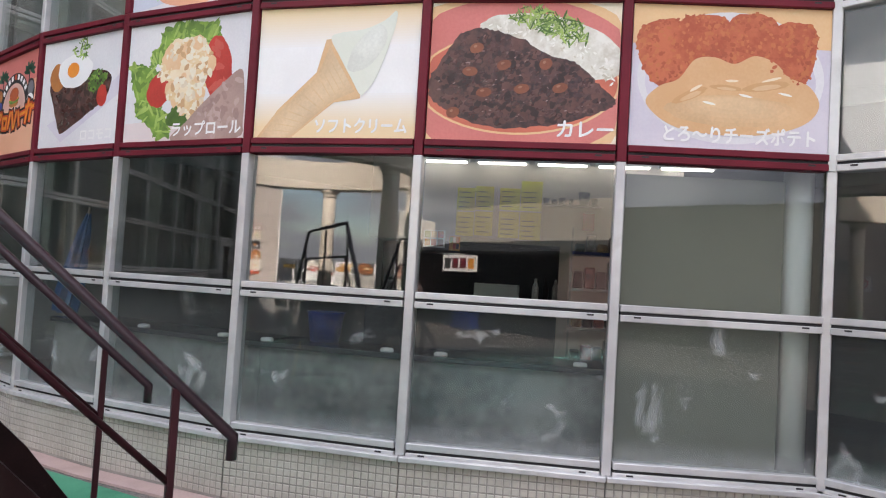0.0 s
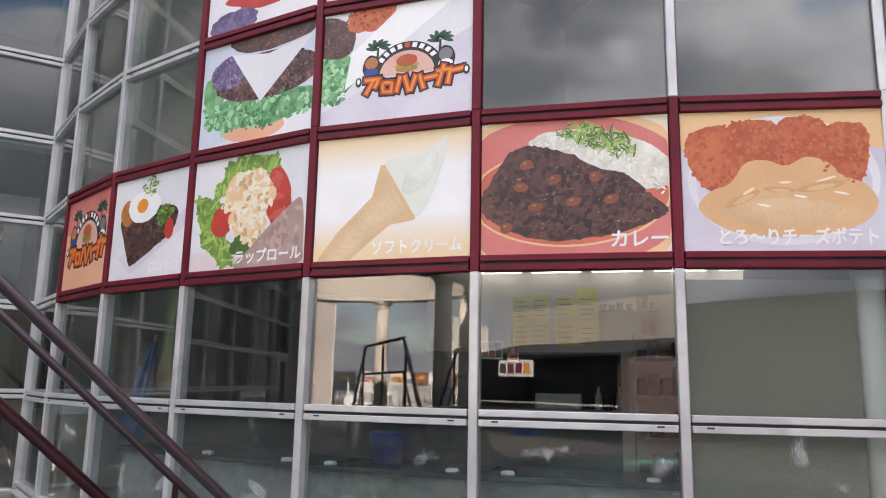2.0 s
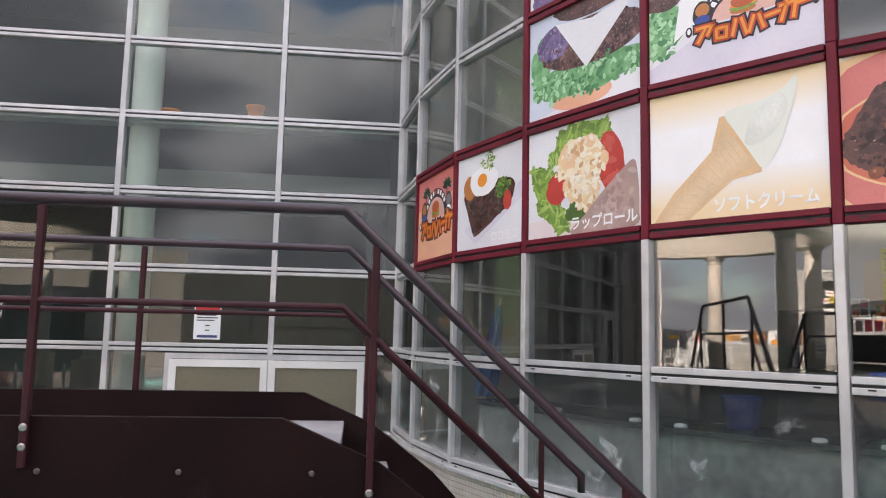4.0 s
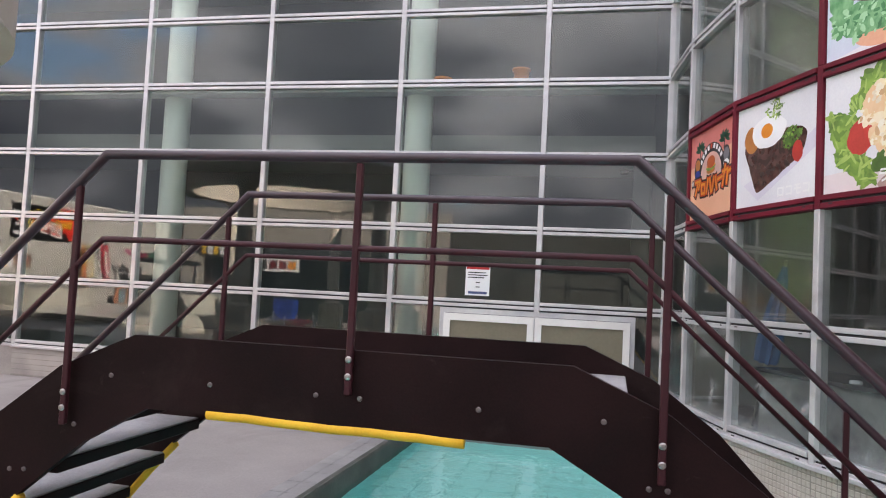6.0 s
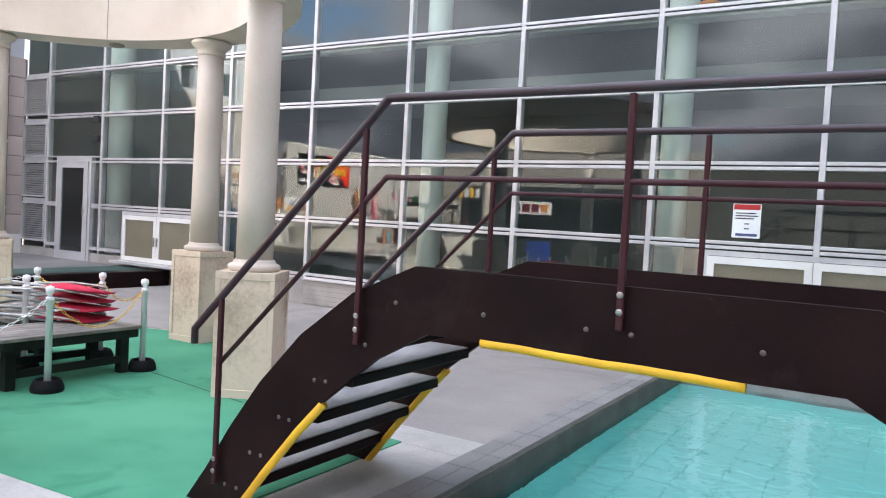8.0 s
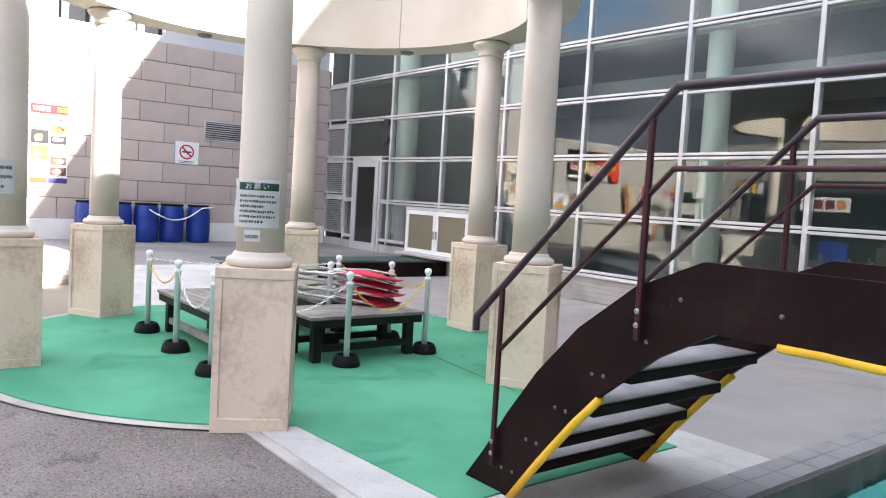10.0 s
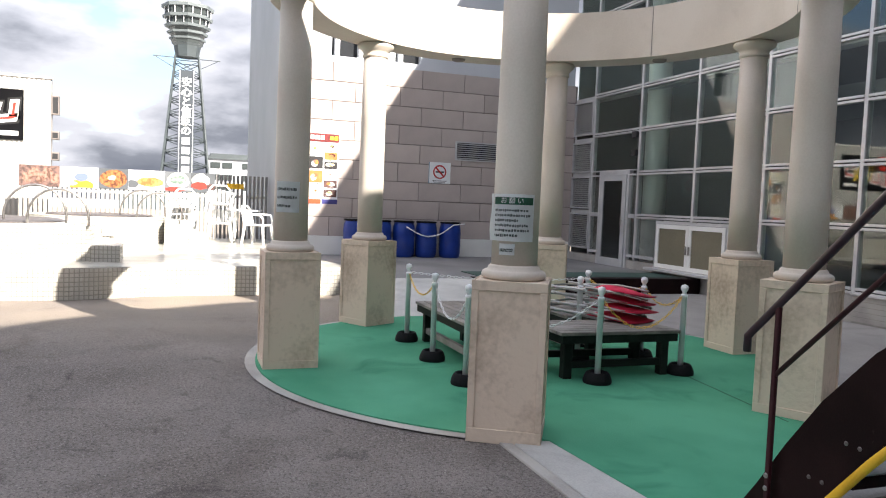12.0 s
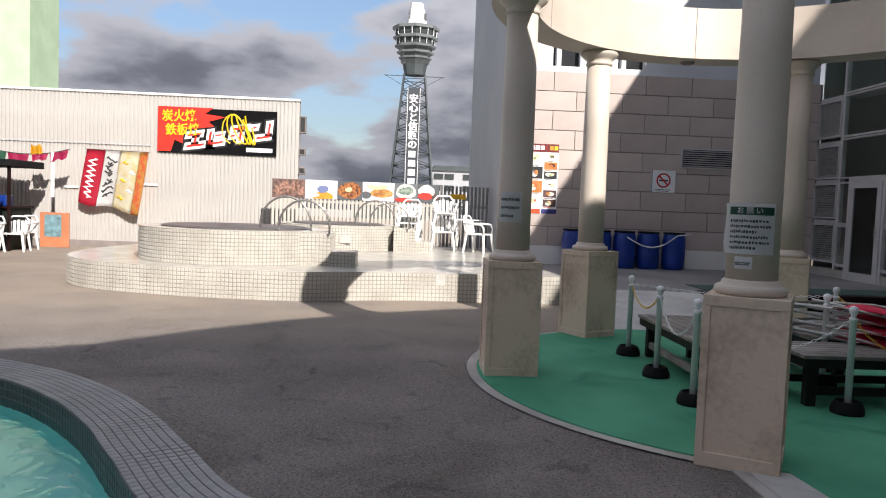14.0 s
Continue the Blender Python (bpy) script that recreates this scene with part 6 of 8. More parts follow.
p.put("wafer", [(0.02, 0.0), (0.24, 0.0), (0.5, 0.27), (0.66, 0.3), (0.66, 0.36), (0.48, 0.76), (0.43, 0.75), (0.38, 0.5), (0.15, 0.22)], I_CONE)
CONE_L, CONE_R = [(0.02, 0.0), (0.15, 0.22), (0.38, 0.5), (0.44, 0.74)], [(0.24, 0.0), (0.37, 0.135), (0.5, 0.27), (0.64, 0.33)]


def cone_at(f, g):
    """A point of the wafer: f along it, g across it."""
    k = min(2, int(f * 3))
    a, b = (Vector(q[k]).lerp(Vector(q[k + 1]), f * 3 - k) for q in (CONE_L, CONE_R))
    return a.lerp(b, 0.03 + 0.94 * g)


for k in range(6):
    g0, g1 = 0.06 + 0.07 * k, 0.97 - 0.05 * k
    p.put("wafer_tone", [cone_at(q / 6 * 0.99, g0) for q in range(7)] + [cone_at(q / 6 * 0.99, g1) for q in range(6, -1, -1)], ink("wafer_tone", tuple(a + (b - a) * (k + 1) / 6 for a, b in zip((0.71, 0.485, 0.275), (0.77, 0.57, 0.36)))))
for k in range(11):
    f = 0.1 + 0.08 * k
    p.put("wafer_line", [cone_at(f, 0.05), cone_at(f + 0.012, 0.05), cone_at(f + 0.012, 0.9), cone_at(f, 0.9)], I_CONE2, k == 0)
p.put("soft_ice", soft([(0.46, 0.76), (0.52, 0.8), (0.66, 0.82), (0.78, 0.88), (0.85, 0.95), (0.85, 0.84), (0.8, 0.62), (0.75, 0.45), (0.7, 0.36), (0.66, 0.33), (0.6, 0.45), (0.52, 0.62)], 5), I_SOFT)
for k in range(5):
    p.put("ice_tone", blob(0.69 + 0.008 * k, 0.67 + 0.015 * k, 0.085 - 0.014 * k, 0.19 - 0.032 * k, 0.05, 42, 30, turn=-0.5), ink("ice_tone", tuple(a + (b - a) * (k + 1) / 5 for a, b in zip((0.745, 0.765, 0.69), (0.79, 0.81, 0.75)))))
p.text("ソフトクリーム", 0.67, 0.085, 0.105, I_PURE, 0.85)

p = Picture(5, 2, "curry_sign", "sign panel with a picture of dark curry with rice", I_CREAM)
p.put("rim", blob(0.45, 0.46, 0.74, 0.64), I_APRICOT)
p.put("plate", blob(0.45, 0.46, 0.68, 0.58), I_SALMON)
p.put("plate_well", blob(0.47, 0.42, 0.54, 0.37), I_APRICOT)
p.put("plate_well", blob(0.47, 0.42, 0.525, 0.355), ink("plate_red", (0.62, 0.17, 0.1), (0.55, 0.13, 0.08), scale=2))
p.put("rice", blob(0.7, 0.68, 0.36, 0.2, 0.04, 22, turn=-0.5), I_RICE)
p.put("rice", blob(0.42, 0.83, 0.16, 0.09, 0.08, 23), I_RICE)
p.put("curry", soft([(0.0, 0.42), (0.06, 0.58), (0.15, 0.76), (0.24, 0.81), (0.34, 0.8), (0.5, 0.73), (0.64, 0.62), (0.78, 0.57), (0.9, 0.42), (0.99, 0.3), (0.9, 0.22), (0.72, 0.14), (0.5, 0.1), (0.3, 0.11), (0.12, 0.2), (0.02, 0.3)], 8, 0.007, 3), I_CURRY)
r = random.Random(4)
CURRY_FORM = [(0.03, 0.42), (0.1, 0.6), (0.18, 0.74), (0.3, 0.78), (0.5, 0.7), (0.64, 0.6), (0.78, 0.54), (0.95, 0.31), (0.85, 0.22), (0.6, 0.13), (0.35, 0.13), (0.12, 0.22)]
p.sprinkle("lump", CURRY_FORM, 420, (0.014, 0.03), (I_GRAVY, I_LUMP_D, I_LUMP_R), 5, 1.4)
p.sprinkle("lump", CURRY_FORM, 520, (0.008, 0.02), (I_LUMP_R, I_GRAVY, I_LUMP_D), 15, 1.7, (0.5, 0.5))
p.sprinkle("glint", CURRY_FORM, 170, (0.006, 0.015), (I_LUMP_L, I_LUMP_R, I_LUMP_M), 6, 2.0, (0.4, 0.5))
p.sprinkle("glint", CURRY_FORM, 40, (0.004, 0.008), (I_GLINT_W,), 16, 2.2, (0.3, 0.4))
for k, (u, v) in enumerate(((0.22, 0.5), (0.3, 0.35), (0.5, 0.38), (0.7, 0.39), (0.4, 0.55), (0.25, 0.67), (0.14, 0.2), (0.62, 0.56))):
    p.put("bean", blob(u, v, 0.042, 0.034, 0.03, k, 20, turn=0.2 * k), I_BEAN, k == 0)
    p.put("bean_shine", blob(u - 0.008, v + 0.012, 0.012, 0.008, 0.05, k, 12, turn=0.2 * k), ink("bean_shine", (0.42, 0.2, 0.12), None))
p.sprinkle("grain", [(0.3, 0.84), (0.45, 0.9), (0.6, 0.86), (0.8, 0.76), (0.97, 0.55), (0.98, 0.4), (0.82, 0.58), (0.6, 0.7), (0.4, 0.79)], 420, (0.008, 0.014), (I_GRAIN, I_GRAIN, I_GRAIN_D), 7, 2.4)
p.sprinkle("leek", soft([(0.42, 0.9), (0.5, 0.97), (0.62, 0.95), (0.78, 0.86), (0.83, 0.74), (0.76, 0.7), (0.62, 0.78), (0.5, 0.84)]), 420, (0.016, 0.034), (I_LEAF_L, I_LEEK, I_LEAF_D), 8, 6.0)
p.text("カレー", 0.84, 0.09, 0.115, I_PURE)

p = Picture(6, 2, "cheese_potato_sign", "sign panel with a picture of fried potato cakes in cheese sauce", I_LILAC)
p.put("top_tint", [(0, 0.72), (1, 0.72), (1, 1), (0, 1)], I_APRICOT)
p.put("plate", blob(0.5, 0.5, 0.47, 0.46), I_WHITE)
p.put("plate_well", blob(0.5, 0.47, 0.43, 0.38), I_LILAC)
for k, (u, v, w_, h_, t_) in enumerate(((0.17, 0.66, 0.135, 0.22, 0.3), (0.365, 0.71, 0.145, 0.22, 0.08), (0.6, 0.73, 0.13, 0.22, -0.08), (0.81, 0.68, 0.115, 0.22, -0.15))):
    form = soft([(u + a * w_ * math.cos(t_) - b * h_ * 0.6 * math.sin(t_), v + b * h_ + a * w_ * math.sin(t_)) for a, b in ((-1, 0.55), (-0.6, 0.95), (0.5, 1.0), (0.95, 0.6), (0.9, -0.5), (0.4, -1), (-0.5, -1), (-0.95, -0.4))], 7, 0.005, k)
    p.put("potato_cake", form, I_FRY)
    p.sprinkle("crumb", form, 260, (0.006, 0.017), (I_CRUMB_L, I_FRY, ink("crumb_mid", (0.46, 0.1, 0.04), None)), 90 + k, 1.5)
p.put("sauce", soft([(0.08, 0.3), (0.14, 0.42), (0.24, 0.48), (0.32, 0.62), (0.42, 0.64), (0.52, 0.6), (0.62, 0.66), (0.72, 0.62), (0.8, 0.52), (0.9, 0.46), (0.95, 0.33), (0.88, 0.2), (0.7, 0.12), (0.45, 0.1), (0.22, 0.15)]), I_SAUCE)
for k in range(5):
    f = 1 - 0.16 * k
    p.put("sauce_light", blob(0.52, 0.27 + 0.012 * k, 0.34 * f, 0.11 * f, 0.05, 81, 40), ink("sauce_tone", tuple(a + (b - a) * (k + 1) / 5 for a, b in zip((0.72, 0.455, 0.235), (0.78, 0.55, 0.32)))))
for k, (u, v, w_, h_, a) in enumerate(((0.3, 0.37, 0.1, 0.03, 0.6), (0.68, 0.45, 0.12, 0.032, 0.25), (0.48, 0.43, 0.08, 0.02, -0.1))):
    p.put("fold", blob(u, v, w_, h_, 0.06, 80 + k, 24, turn=a), I_FOLD)
    p.put("fold", blob(u + 0.005, v - 0.006, w_ * 0.6, h_ * 0.55, 0.06, 80 + k, 24, turn=a), I_CONE)
    p.put("shine", blob(u + 0.03, v + 0.05, w_ * 0.42, 0.009, 0.1, k, 16, turn=a + 0.1), I_SHINE)
    p.put("shine", blob(u + 0.1, v - 0.05, 0.035, 0.008, 0.1, k, 16, turn=-0.3), I_GRAIN)
p.text("とろ〜りチーズポテト", 0.555, 0.09, 0.105, I_PURE, 0.84)

p = Picture(3, 3, "burger_sign", "sign panel with a close picture of a hamburger", I_GREYBLUE)
p.put("paper", [(0, 0.0), (1, 0.2), (1, 0), (0, 0)], I_WHITE)
p.put("tomato", blob(0.5, 0.12, 0.27, 0.12, 0.03, 50), I_PEACH)
p.put("lettuce", blob(0.55, 0.3, 0.53, 0.17, 0.12, 51), I_LETTUCE2)
p.put("lettuce", blob(0.12, 0.55, 0.1, 0.24, 0.15, 52), I_LETTUCE2)
p.sprinkle("frill", blob(0.55, 0.27, 0.52, 0.17, 0.1, 51), 260, (0.012, 0.035), (I_FRILL_L, I_LETTUCE2, I_FRILL_D), 35, 1.8)
p.put("patty", blob(0.58, 0.6, 0.47, 0.22, 0.03, 53), I_MEAT)
p.sprinkle("patty_tone", blob(0.58, 0.6, 0.46, 0.21), 320, (0.006, 0.018), (I_MEAT_L, I_MEAT, I_MEAT_D), 36, 1.3)
p.put("cabbage", blob(0.24, 0.7, 0.16, 0.16, 0.08, 54), I_PURPLE)
p.sprinkle("cabbage_tone", blob(0.24, 0.7, 0.15, 0.15), 90, (0.006, 0.018), (I_PURPLE_L, I_PURPLE), 37, 1.5)
p.put("patty", blob(0.65, 0.98, 0.4, 0.14, 0.04, 55), I_MEAT)
p.put("cheese", [(0.26, 0.88), (0.6, 0.8), (0.98, 0.88), (0.55, 0.36)], I_WHITE)

p = Picture(4, 3, "burger_sign", "sign panel with a hamburger picture and a shop emblem", I_WHITE)
p.put("paper", [(0.0, 0.0), (1, 0.0), (1, 0.72), (0.0, 0.12)], I_LILAC)
p.put("lettuce", blob(0.06, 0.48, 0.14, 0.3, 0.14, 60), I_LETTUCE2)
p.sprinkle("frill", blob(0.07, 0.46, 0.14, 0.28), 120, (0.01, 0.03), (I_FRILL_L, I_LETTUCE2, I_FRILL_D), 38, 1.8)
p.put("patty", blob(0.05, 0.78, 0.17, 0.2, 0.05, 61, turn=0.4), I_MEAT)
p.put("crust", blob(0.33, 0.93, 0.18, 0.12, 0.1, 62, turn=0.4), I_FRY)
p.sprinkle("crumb", blob(0.33, 0.93, 0.17, 0.11), 90, (0.006, 0.016), (I_CRUMB_L, I_CRUMB_D), 39, 1.3)
p.put("paper_fold", [(0.16, 0.3), (0.5, 0.62), (0.9, 1.0), (0.55, 1.0), (0.2, 0.62)], I_PURE)
p.logo(0.58, 0.41, 0.7)

p = Picture(3, 4, "burger_sign", "sign panel with the top of a hamburger picture", I_WHITE)
p.put("bun", blob(0.6, 0.75, 0.45, 0.4, 0.03, 70), I_BUN)
p.put("ketchup", blob(0.6, 0.3, 0.4, 0.14, 0.08, 71), I_TOMATO)
p.put("cabbage", blob(0.25, 0.08, 0.22, 0.14, 0.08, 72), I_PURPLE)
p = Picture(4, 4, "burger_sign", "pale sign panel above the burger picture", I_WHITE)
p.put("bun", blob(0.1, 0.7, 0.3, 0.5, 0.03, 73), I_BUN)
p.put("paper_fold", [(0.3, 0.0), (0.7, 0.0), (1.0, 0.3), (1.0, 0.8)], I_PURE)


# ---- tiled platform with two round tubs ----
PZ = 0.42
front = smooth_line([(-17.6, -4.2), (-16.2, -5.0), (-14.5, -5.35), (-13.0, -5.2), (-12.0, -4.55), (-11.45, -3.4), (-11.2, -2.2), (-11.15, -1.1), (-11.42, -0.3), (-11.62, 0.5), (-11.66, 1.6), (-11.6, 2.45), (-11.8, 2.86)], 0.06)
tub_deck = thing("tub_platform", (-13, -1, 0), "raised platform clad in small white tiles round the tubs", "platform", kind="structure")
part("core", slab(front + [(-16.5, 2.4), (-19.0, 2.4), (-19.0, -4.2)], 0.0, PZ), GROUT, tub_deck)
part("top", slab(offset_line(front, -0.012) + [(-16.5, 2.38), (-18.98, 2.38), (-18.98, -4.2)], PZ + 0.001, PZ + 0.008), TILE, tub_deck)
tagged(part("tiles", tile_face(front, 0.0, PZ, 0.06, 0.011, 0.005), TILE, tub_deck), kind="stuff")
part("hatch", box(-11.68, -11.64, 0.83, 0.97, 0.24, 0.40, bevel=0.004), CONCRETE, tub_deck, "small pale hatch")


def block_tiles(x0, x1, y0, y1, z0, z1, parent, size=0.06):
    part("block", box(x0, x1, y0, y1, z0, z1), GROUT, parent)
    part("block_top", box(x0 + 0.004, x1 - 0.004, y0 + 0.004, y1 - 0.004, z1, z1 + 0.006), TILE, parent)
    bm = bmesh.new()
    for a, b in (((x1, y0), (x1, y1)), ((x1, y1), (x0, y1)), ((x0, y0), (x1, y0))):
        n = max(1, round(math.dist(a, b) / size))
        tile_face([(a[0] + (b[0] - a[0]) * k / n, a[1] + (b[1] - a[1]) * k / n) for k in range(n + 1)], z0, z1, size, 0.011, 0.005, bm=bm)
    tagged(part("tiles", bm, TILE, parent), kind="stuff")


TUB_COVER = paint("tub_cover", (0.12, 0.105, 0.1), (0.07, 0.062, 0.06), 0.45, scale=2.5, fine=50, bump=0.1)


def tub(c, r, h, blocks_, arcs):
    t = thing("round_tub", (c[0], c[1], PZ), "round hot tub clad in small white tiles with steel handrails", "hot tub", group="hot tubs")
    z1 = PZ + h
    bm = lathe([(r, PZ + 0.008), (r, z1), (r - 0.28, z1), (r - 0.3, z1 - 0.02), (r - 0.3, PZ + 0.05)], (c[0], c[1], 0), 72)
    part("wall", bm, GROUT, t)
    part("rim", lathe([(r + 0.008, z1 - 0.004), (r + 0.008, z1 + 0.006), (r - 0.3, z1 + 0.006), (r - 0.3, z1 - 0.03)], (c[0], c[1], 0), 72), TILE, t)
    n = round(2 * math.pi * r / 0.06)
    circ = [(c[0] + r * math.cos(2 * math.pi * k / n), c[1] + r * math.sin(2 * math.pi * k / n)) for k in range(n + 1)]
    tagged(part("tiles", tile_face(circ, PZ + 0.008, z1, 0.06, 0.011, 0.005), TILE, t), kind="stuff")
    part("cover", lathe([(0.0, z1 + 0.035), (r - 0.4, z1 + 0.035), (r - 0.34, z1 + 0.02), (r - 0.34, z1 - 0.05)], (c[0], c[1], 0), 64), TUB_COVER, t, "dark grey flat tub cover")
    for b in blocks_:
        block_tiles(*b, t)
    for x, y0, y1, zb, top in arcs:
        pts = [(x, y0, zb)] + [(x, (y0 + y1) / 2 - (y1 - y0) / 2 * math.cos(a), zb + 0.12 + (top - zb - 0.12) * math.sin(a)) for a in (math.pi * k / 14 for k in range(15))] + [(x, y1, zb)]
        part("handrail", tube(pts, 0.017, 8), STEEL, t, smooth=True)


tub((-13.25, -2.5), 1.55, 0.53, ((-12.9, -12.25, -1.42, -0.82, PZ, 0.93), (-12.75, -12.15, -0.81, -0.42, PZ, 0.66)), ((-12.2, -1.62, -0.84, 0.93, 1.45), (-12.75, -2.02, -1.2, 0.93, 1.5)))
tub((-17.2, -1.15), 1.35, 0.53, ((-16.9, -16.2, 0.1, 0.55, PZ, 0.92), (-16.85, -16.2, 0.56, 0.9, PZ, 0.66)), ((-16.1, -0.4, 0.42, 0.93, 1.45), (-16.8, -0.75, 0.1, 0.93, 1.5)))
part("light_hatch", box(-15.86, -15.83, -1.0, -0.78, 0.6, 0.76), CONCRETE, tub_deck, "pale hatch")

# ---- white corrugated building ----
# its parts are laid out on a wall at WX and then drawn in to their true distance
WX = -22.5
EYE_POINT = Vector((-0.466, 0.358, 1.451))
DRAWN_IN = Matrix.Translation(EYE_POINT) @ Matrix.Scale(0.911, 4) @ Matrix.Translation(-EYE_POINT)


def draw_in(ob):
    ob.matrix_basis = DRAWN_IN @ ob.matrix_basis


white = thing("wall_white", (WX, -8, 0), "white ribbed sheet metal wall of a roof building", "wall", kind="structure")
part("wall", box(WX - 0.3, WX - 0.03, -14.0, -2.86, -0.143, 4.3), CORRUGATED, white)
rib = shared("rib", box(-0.045, 0.0, -0.034, 0.034, -0.12, 4.3, bevel=0.008), CORRUGATED)
y = -13.9
while y < -2.9:
    piece("rib", rib, white, pose(WX, y, 0))
    y += 0.112
part("coping", box(WX - 0.2, WX + 0.03, -14.0, -2.84, 4.3, 4.37, bevel=0.01), WHITE, white)
part("flashing", box(WX, WX + 0.02, -14.0, -7.1, 2.84, 2.88), LOUVRE, white)
for y0, y1, z_ in ((-9.57, -9.12, 1.55), (-7.28, -6.87, 1.7)):
    part("bracket", box(WX, WX + 0.04, y0, y1, z_, z_ + 0.06), WHITE, white)
part("base_rail", box(WX, WX + 0.03, -14.0, -2.86, -0.143, 0.06), JOINT, white)
for z_ in (2.2, 2.75, 3.4):
    ac = thing("air_conditioner", (WX - 0.2, -2.7, z_), "small dark service box on the wall corner", "service box", group="service boxes on the white building")
    part("case", box(WX - 0.28, WX - 0.1, -2.858, -2.68, z_, z_ + (0.5 if z_ > 3 else 0.22), bevel=0.01), JOINT, ac)
    part("grille", box(WX - 0.099, WX - 0.09, -2.83, -2.7, z_ + 0.04, z_ + (0.46 if z_ > 3 else 0.18)), GASKET, ac)

# advertising board
ad = thing("advertising_board", (WX + 0.05, -5.2, 2.71), "red and black advertising board with yellow and white lettering", "sign")
part("board", box(WX + 0.002, WX + 0.05, -6.855, -3.49, 2.68, 3.97, bevel=0.004), ink("board_black", (0.008, 0.008, 0.009), None, rough=0.9, spec=0.05), ad)


def flat_x(name, pts, x, mat, parent):
    bm = bmesh.new()
    fill(bm, [Vector((*q, 0)) for q in pts], [bm.verts.new((x, y_, z_)) for y_, z_ in pts])
    return part(name, bm, mat, parent)


AD_RED = ink("board_red", (0.78, 0.03, 0.015), None)
AD_BLACK = ink("board_outline", (0.012, 0.012, 0.012), None, rough=0.8)
AD_YELLOW = ink("board_yellow", (0.8, 0.55, 0.01), None)
burst = [(-6.88, 2.715), (-6.88, 3.995), (-5.3, 3.995), (-5.55, 3.82), (-4.95, 3.75), (-5.45, 3.6), (-5.2, 3.42), (-5.75, 3.36), (-5.7, 3.12), (-6.1, 3.2), (-6.15, 2.95), (-6.4, 3.05), (-6.5, 2.715)]
flat_x("burst", burst, WX + 0.053, AD_RED, ad)
text_x = lambda y_, z_, x, lean=0.0: Matrix.Translation((x, y_, z_)) @ Matrix(((0, 0, 1, 0), (1, 0, 0, 0), (0, 1, 0, 0), (0, 0, 0, 1))) @ Matrix.Rotation(lean, 4, "Z")
words("炭火焼", 0.36, text_x(-6.28, 3.72, WX + 0.07, 0.04), AD_YELLOW, ad, squeeze=0.9, bold=0.004)
words("炭火焼", 0.36, text_x(-6.265, 3.72, WX + 0.072, 0.04), AD_YELLOW, ad, squeeze=0.9, bold=0.004)
words("鉄板焼", 0.36, text_x(-6.18, 3.33, WX + 0.07, 0.04), AD_YELLOW, ad, squeeze=0.9, bold=0.004)
words("鉄板焼", 0.36, text_x(-6.165, 3.33, WX + 0.072, 0.04), AD_YELLOW, ad, squeeze=0.9, bold=0.004)
for k in range(6):
    pts = [(-4.55 + 0.1 * k - 0.2 + (0.3 - 0.03 * k) * math.cos(0.45 * j + k), 3.42 + 0.42 * math.sin(0.45 * j + 0.6 * k)) for j in range(11)]
    part("squiggle", tube([(WX + 0.056, y_, min(3.94, max(2.78, z_))) for y_, z_ in pts], 0.022, 5), AD_YELLOW, ad)
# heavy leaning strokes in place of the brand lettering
GLYPHS = (((0, 0, 0.62, 0.16), (0.04, 0.34, 0.5, 0.16), (0.23, 0.1, 0.16, 0.3)), ((0, 0, 0.52, 0.16), (0, 0, 0.16, 0.5), (0.2, 0.24, 0.3, 0.14)),
          ((0.05, 0.36, 0.55, 0.16), (0.26, 0, 0.16, 0.5), (0, 0.16, 0.2, 0.16)), ((0, 0.34, 0.2, 0.15), (0.1, 0, 0.5, 0.16), (0.46, 0.1, 0.16, 0.44)))
for j, glyph in enumerate(GLYPHS):
    y_, z_ = -6.12 + 0.63 * j, 2.79 + 0.1 * j
    for g, mt, lx in ((0.09, AD_BLACK, 0.058), (0.035, I_PURE, 0.062), (-0.04, AD_RED, 0.066)):
        for q in [tuple(0.93 * v for v in q_) for q_ in glyph]:
            a, b, c_, d_ = q[0] - g, q[1] - g, q[0] + q[2] + g, q[1] + q[3] + g
            flat_x("stroke", [(y_ + a, z_ + b + a * 0.16), (y_ + c_, z_ + b + c_ * 0.16), (y_ + c_ + 0.05, z_ + d_ + c_ * 0.16), (y_ + a + 0.05, z_ + d_ + a * 0.16)], WX + lx, mt, ad)
part("text_bar", box(WX + 0.05, WX + 0.054, -4.35, -3.6, 2.78, 2.9), I_PURE, ad)


def banner_at(u, v):
    """A point of the hanging banner: u along it, v up it, with soft folds."""
    y_ = -9.0 + 1.7 * u + (0.24 + 0.02 * u) * v
    z_ = (1.16 - 0.3 * u) * (1 - v) + (2.66 - 0.03 * u) * v - 0.05 * (1 - v) * math.sin(9 * u)
    return Vector((WX + 0.3 + 0.05 * math.sin(8 * u + 2.5 * v) * (1.05 - v), y_, z_))


flag = thing("hanging_banner", (WX + 0.3, -8.0, 1.0), "red, white and cream cloth banner hanging on the white wall", "banner")
part("hanging_rod", rod(banner_at(0, 1) + Vector((0, -0.05, 0.01)), banner_at(1, 1) + Vector((0, 0.05, 0.01)), 0.012), STEEL, flag)
for u in (0.08, 0.92):
    part("bracket", rod((WX - 0.02, banner_at(u, 1).y, banner_at(u, 1).z + 0.01), banner_at(u, 1) + Vector((0, 0, 0.01)), 0.012), STEEL, flag)
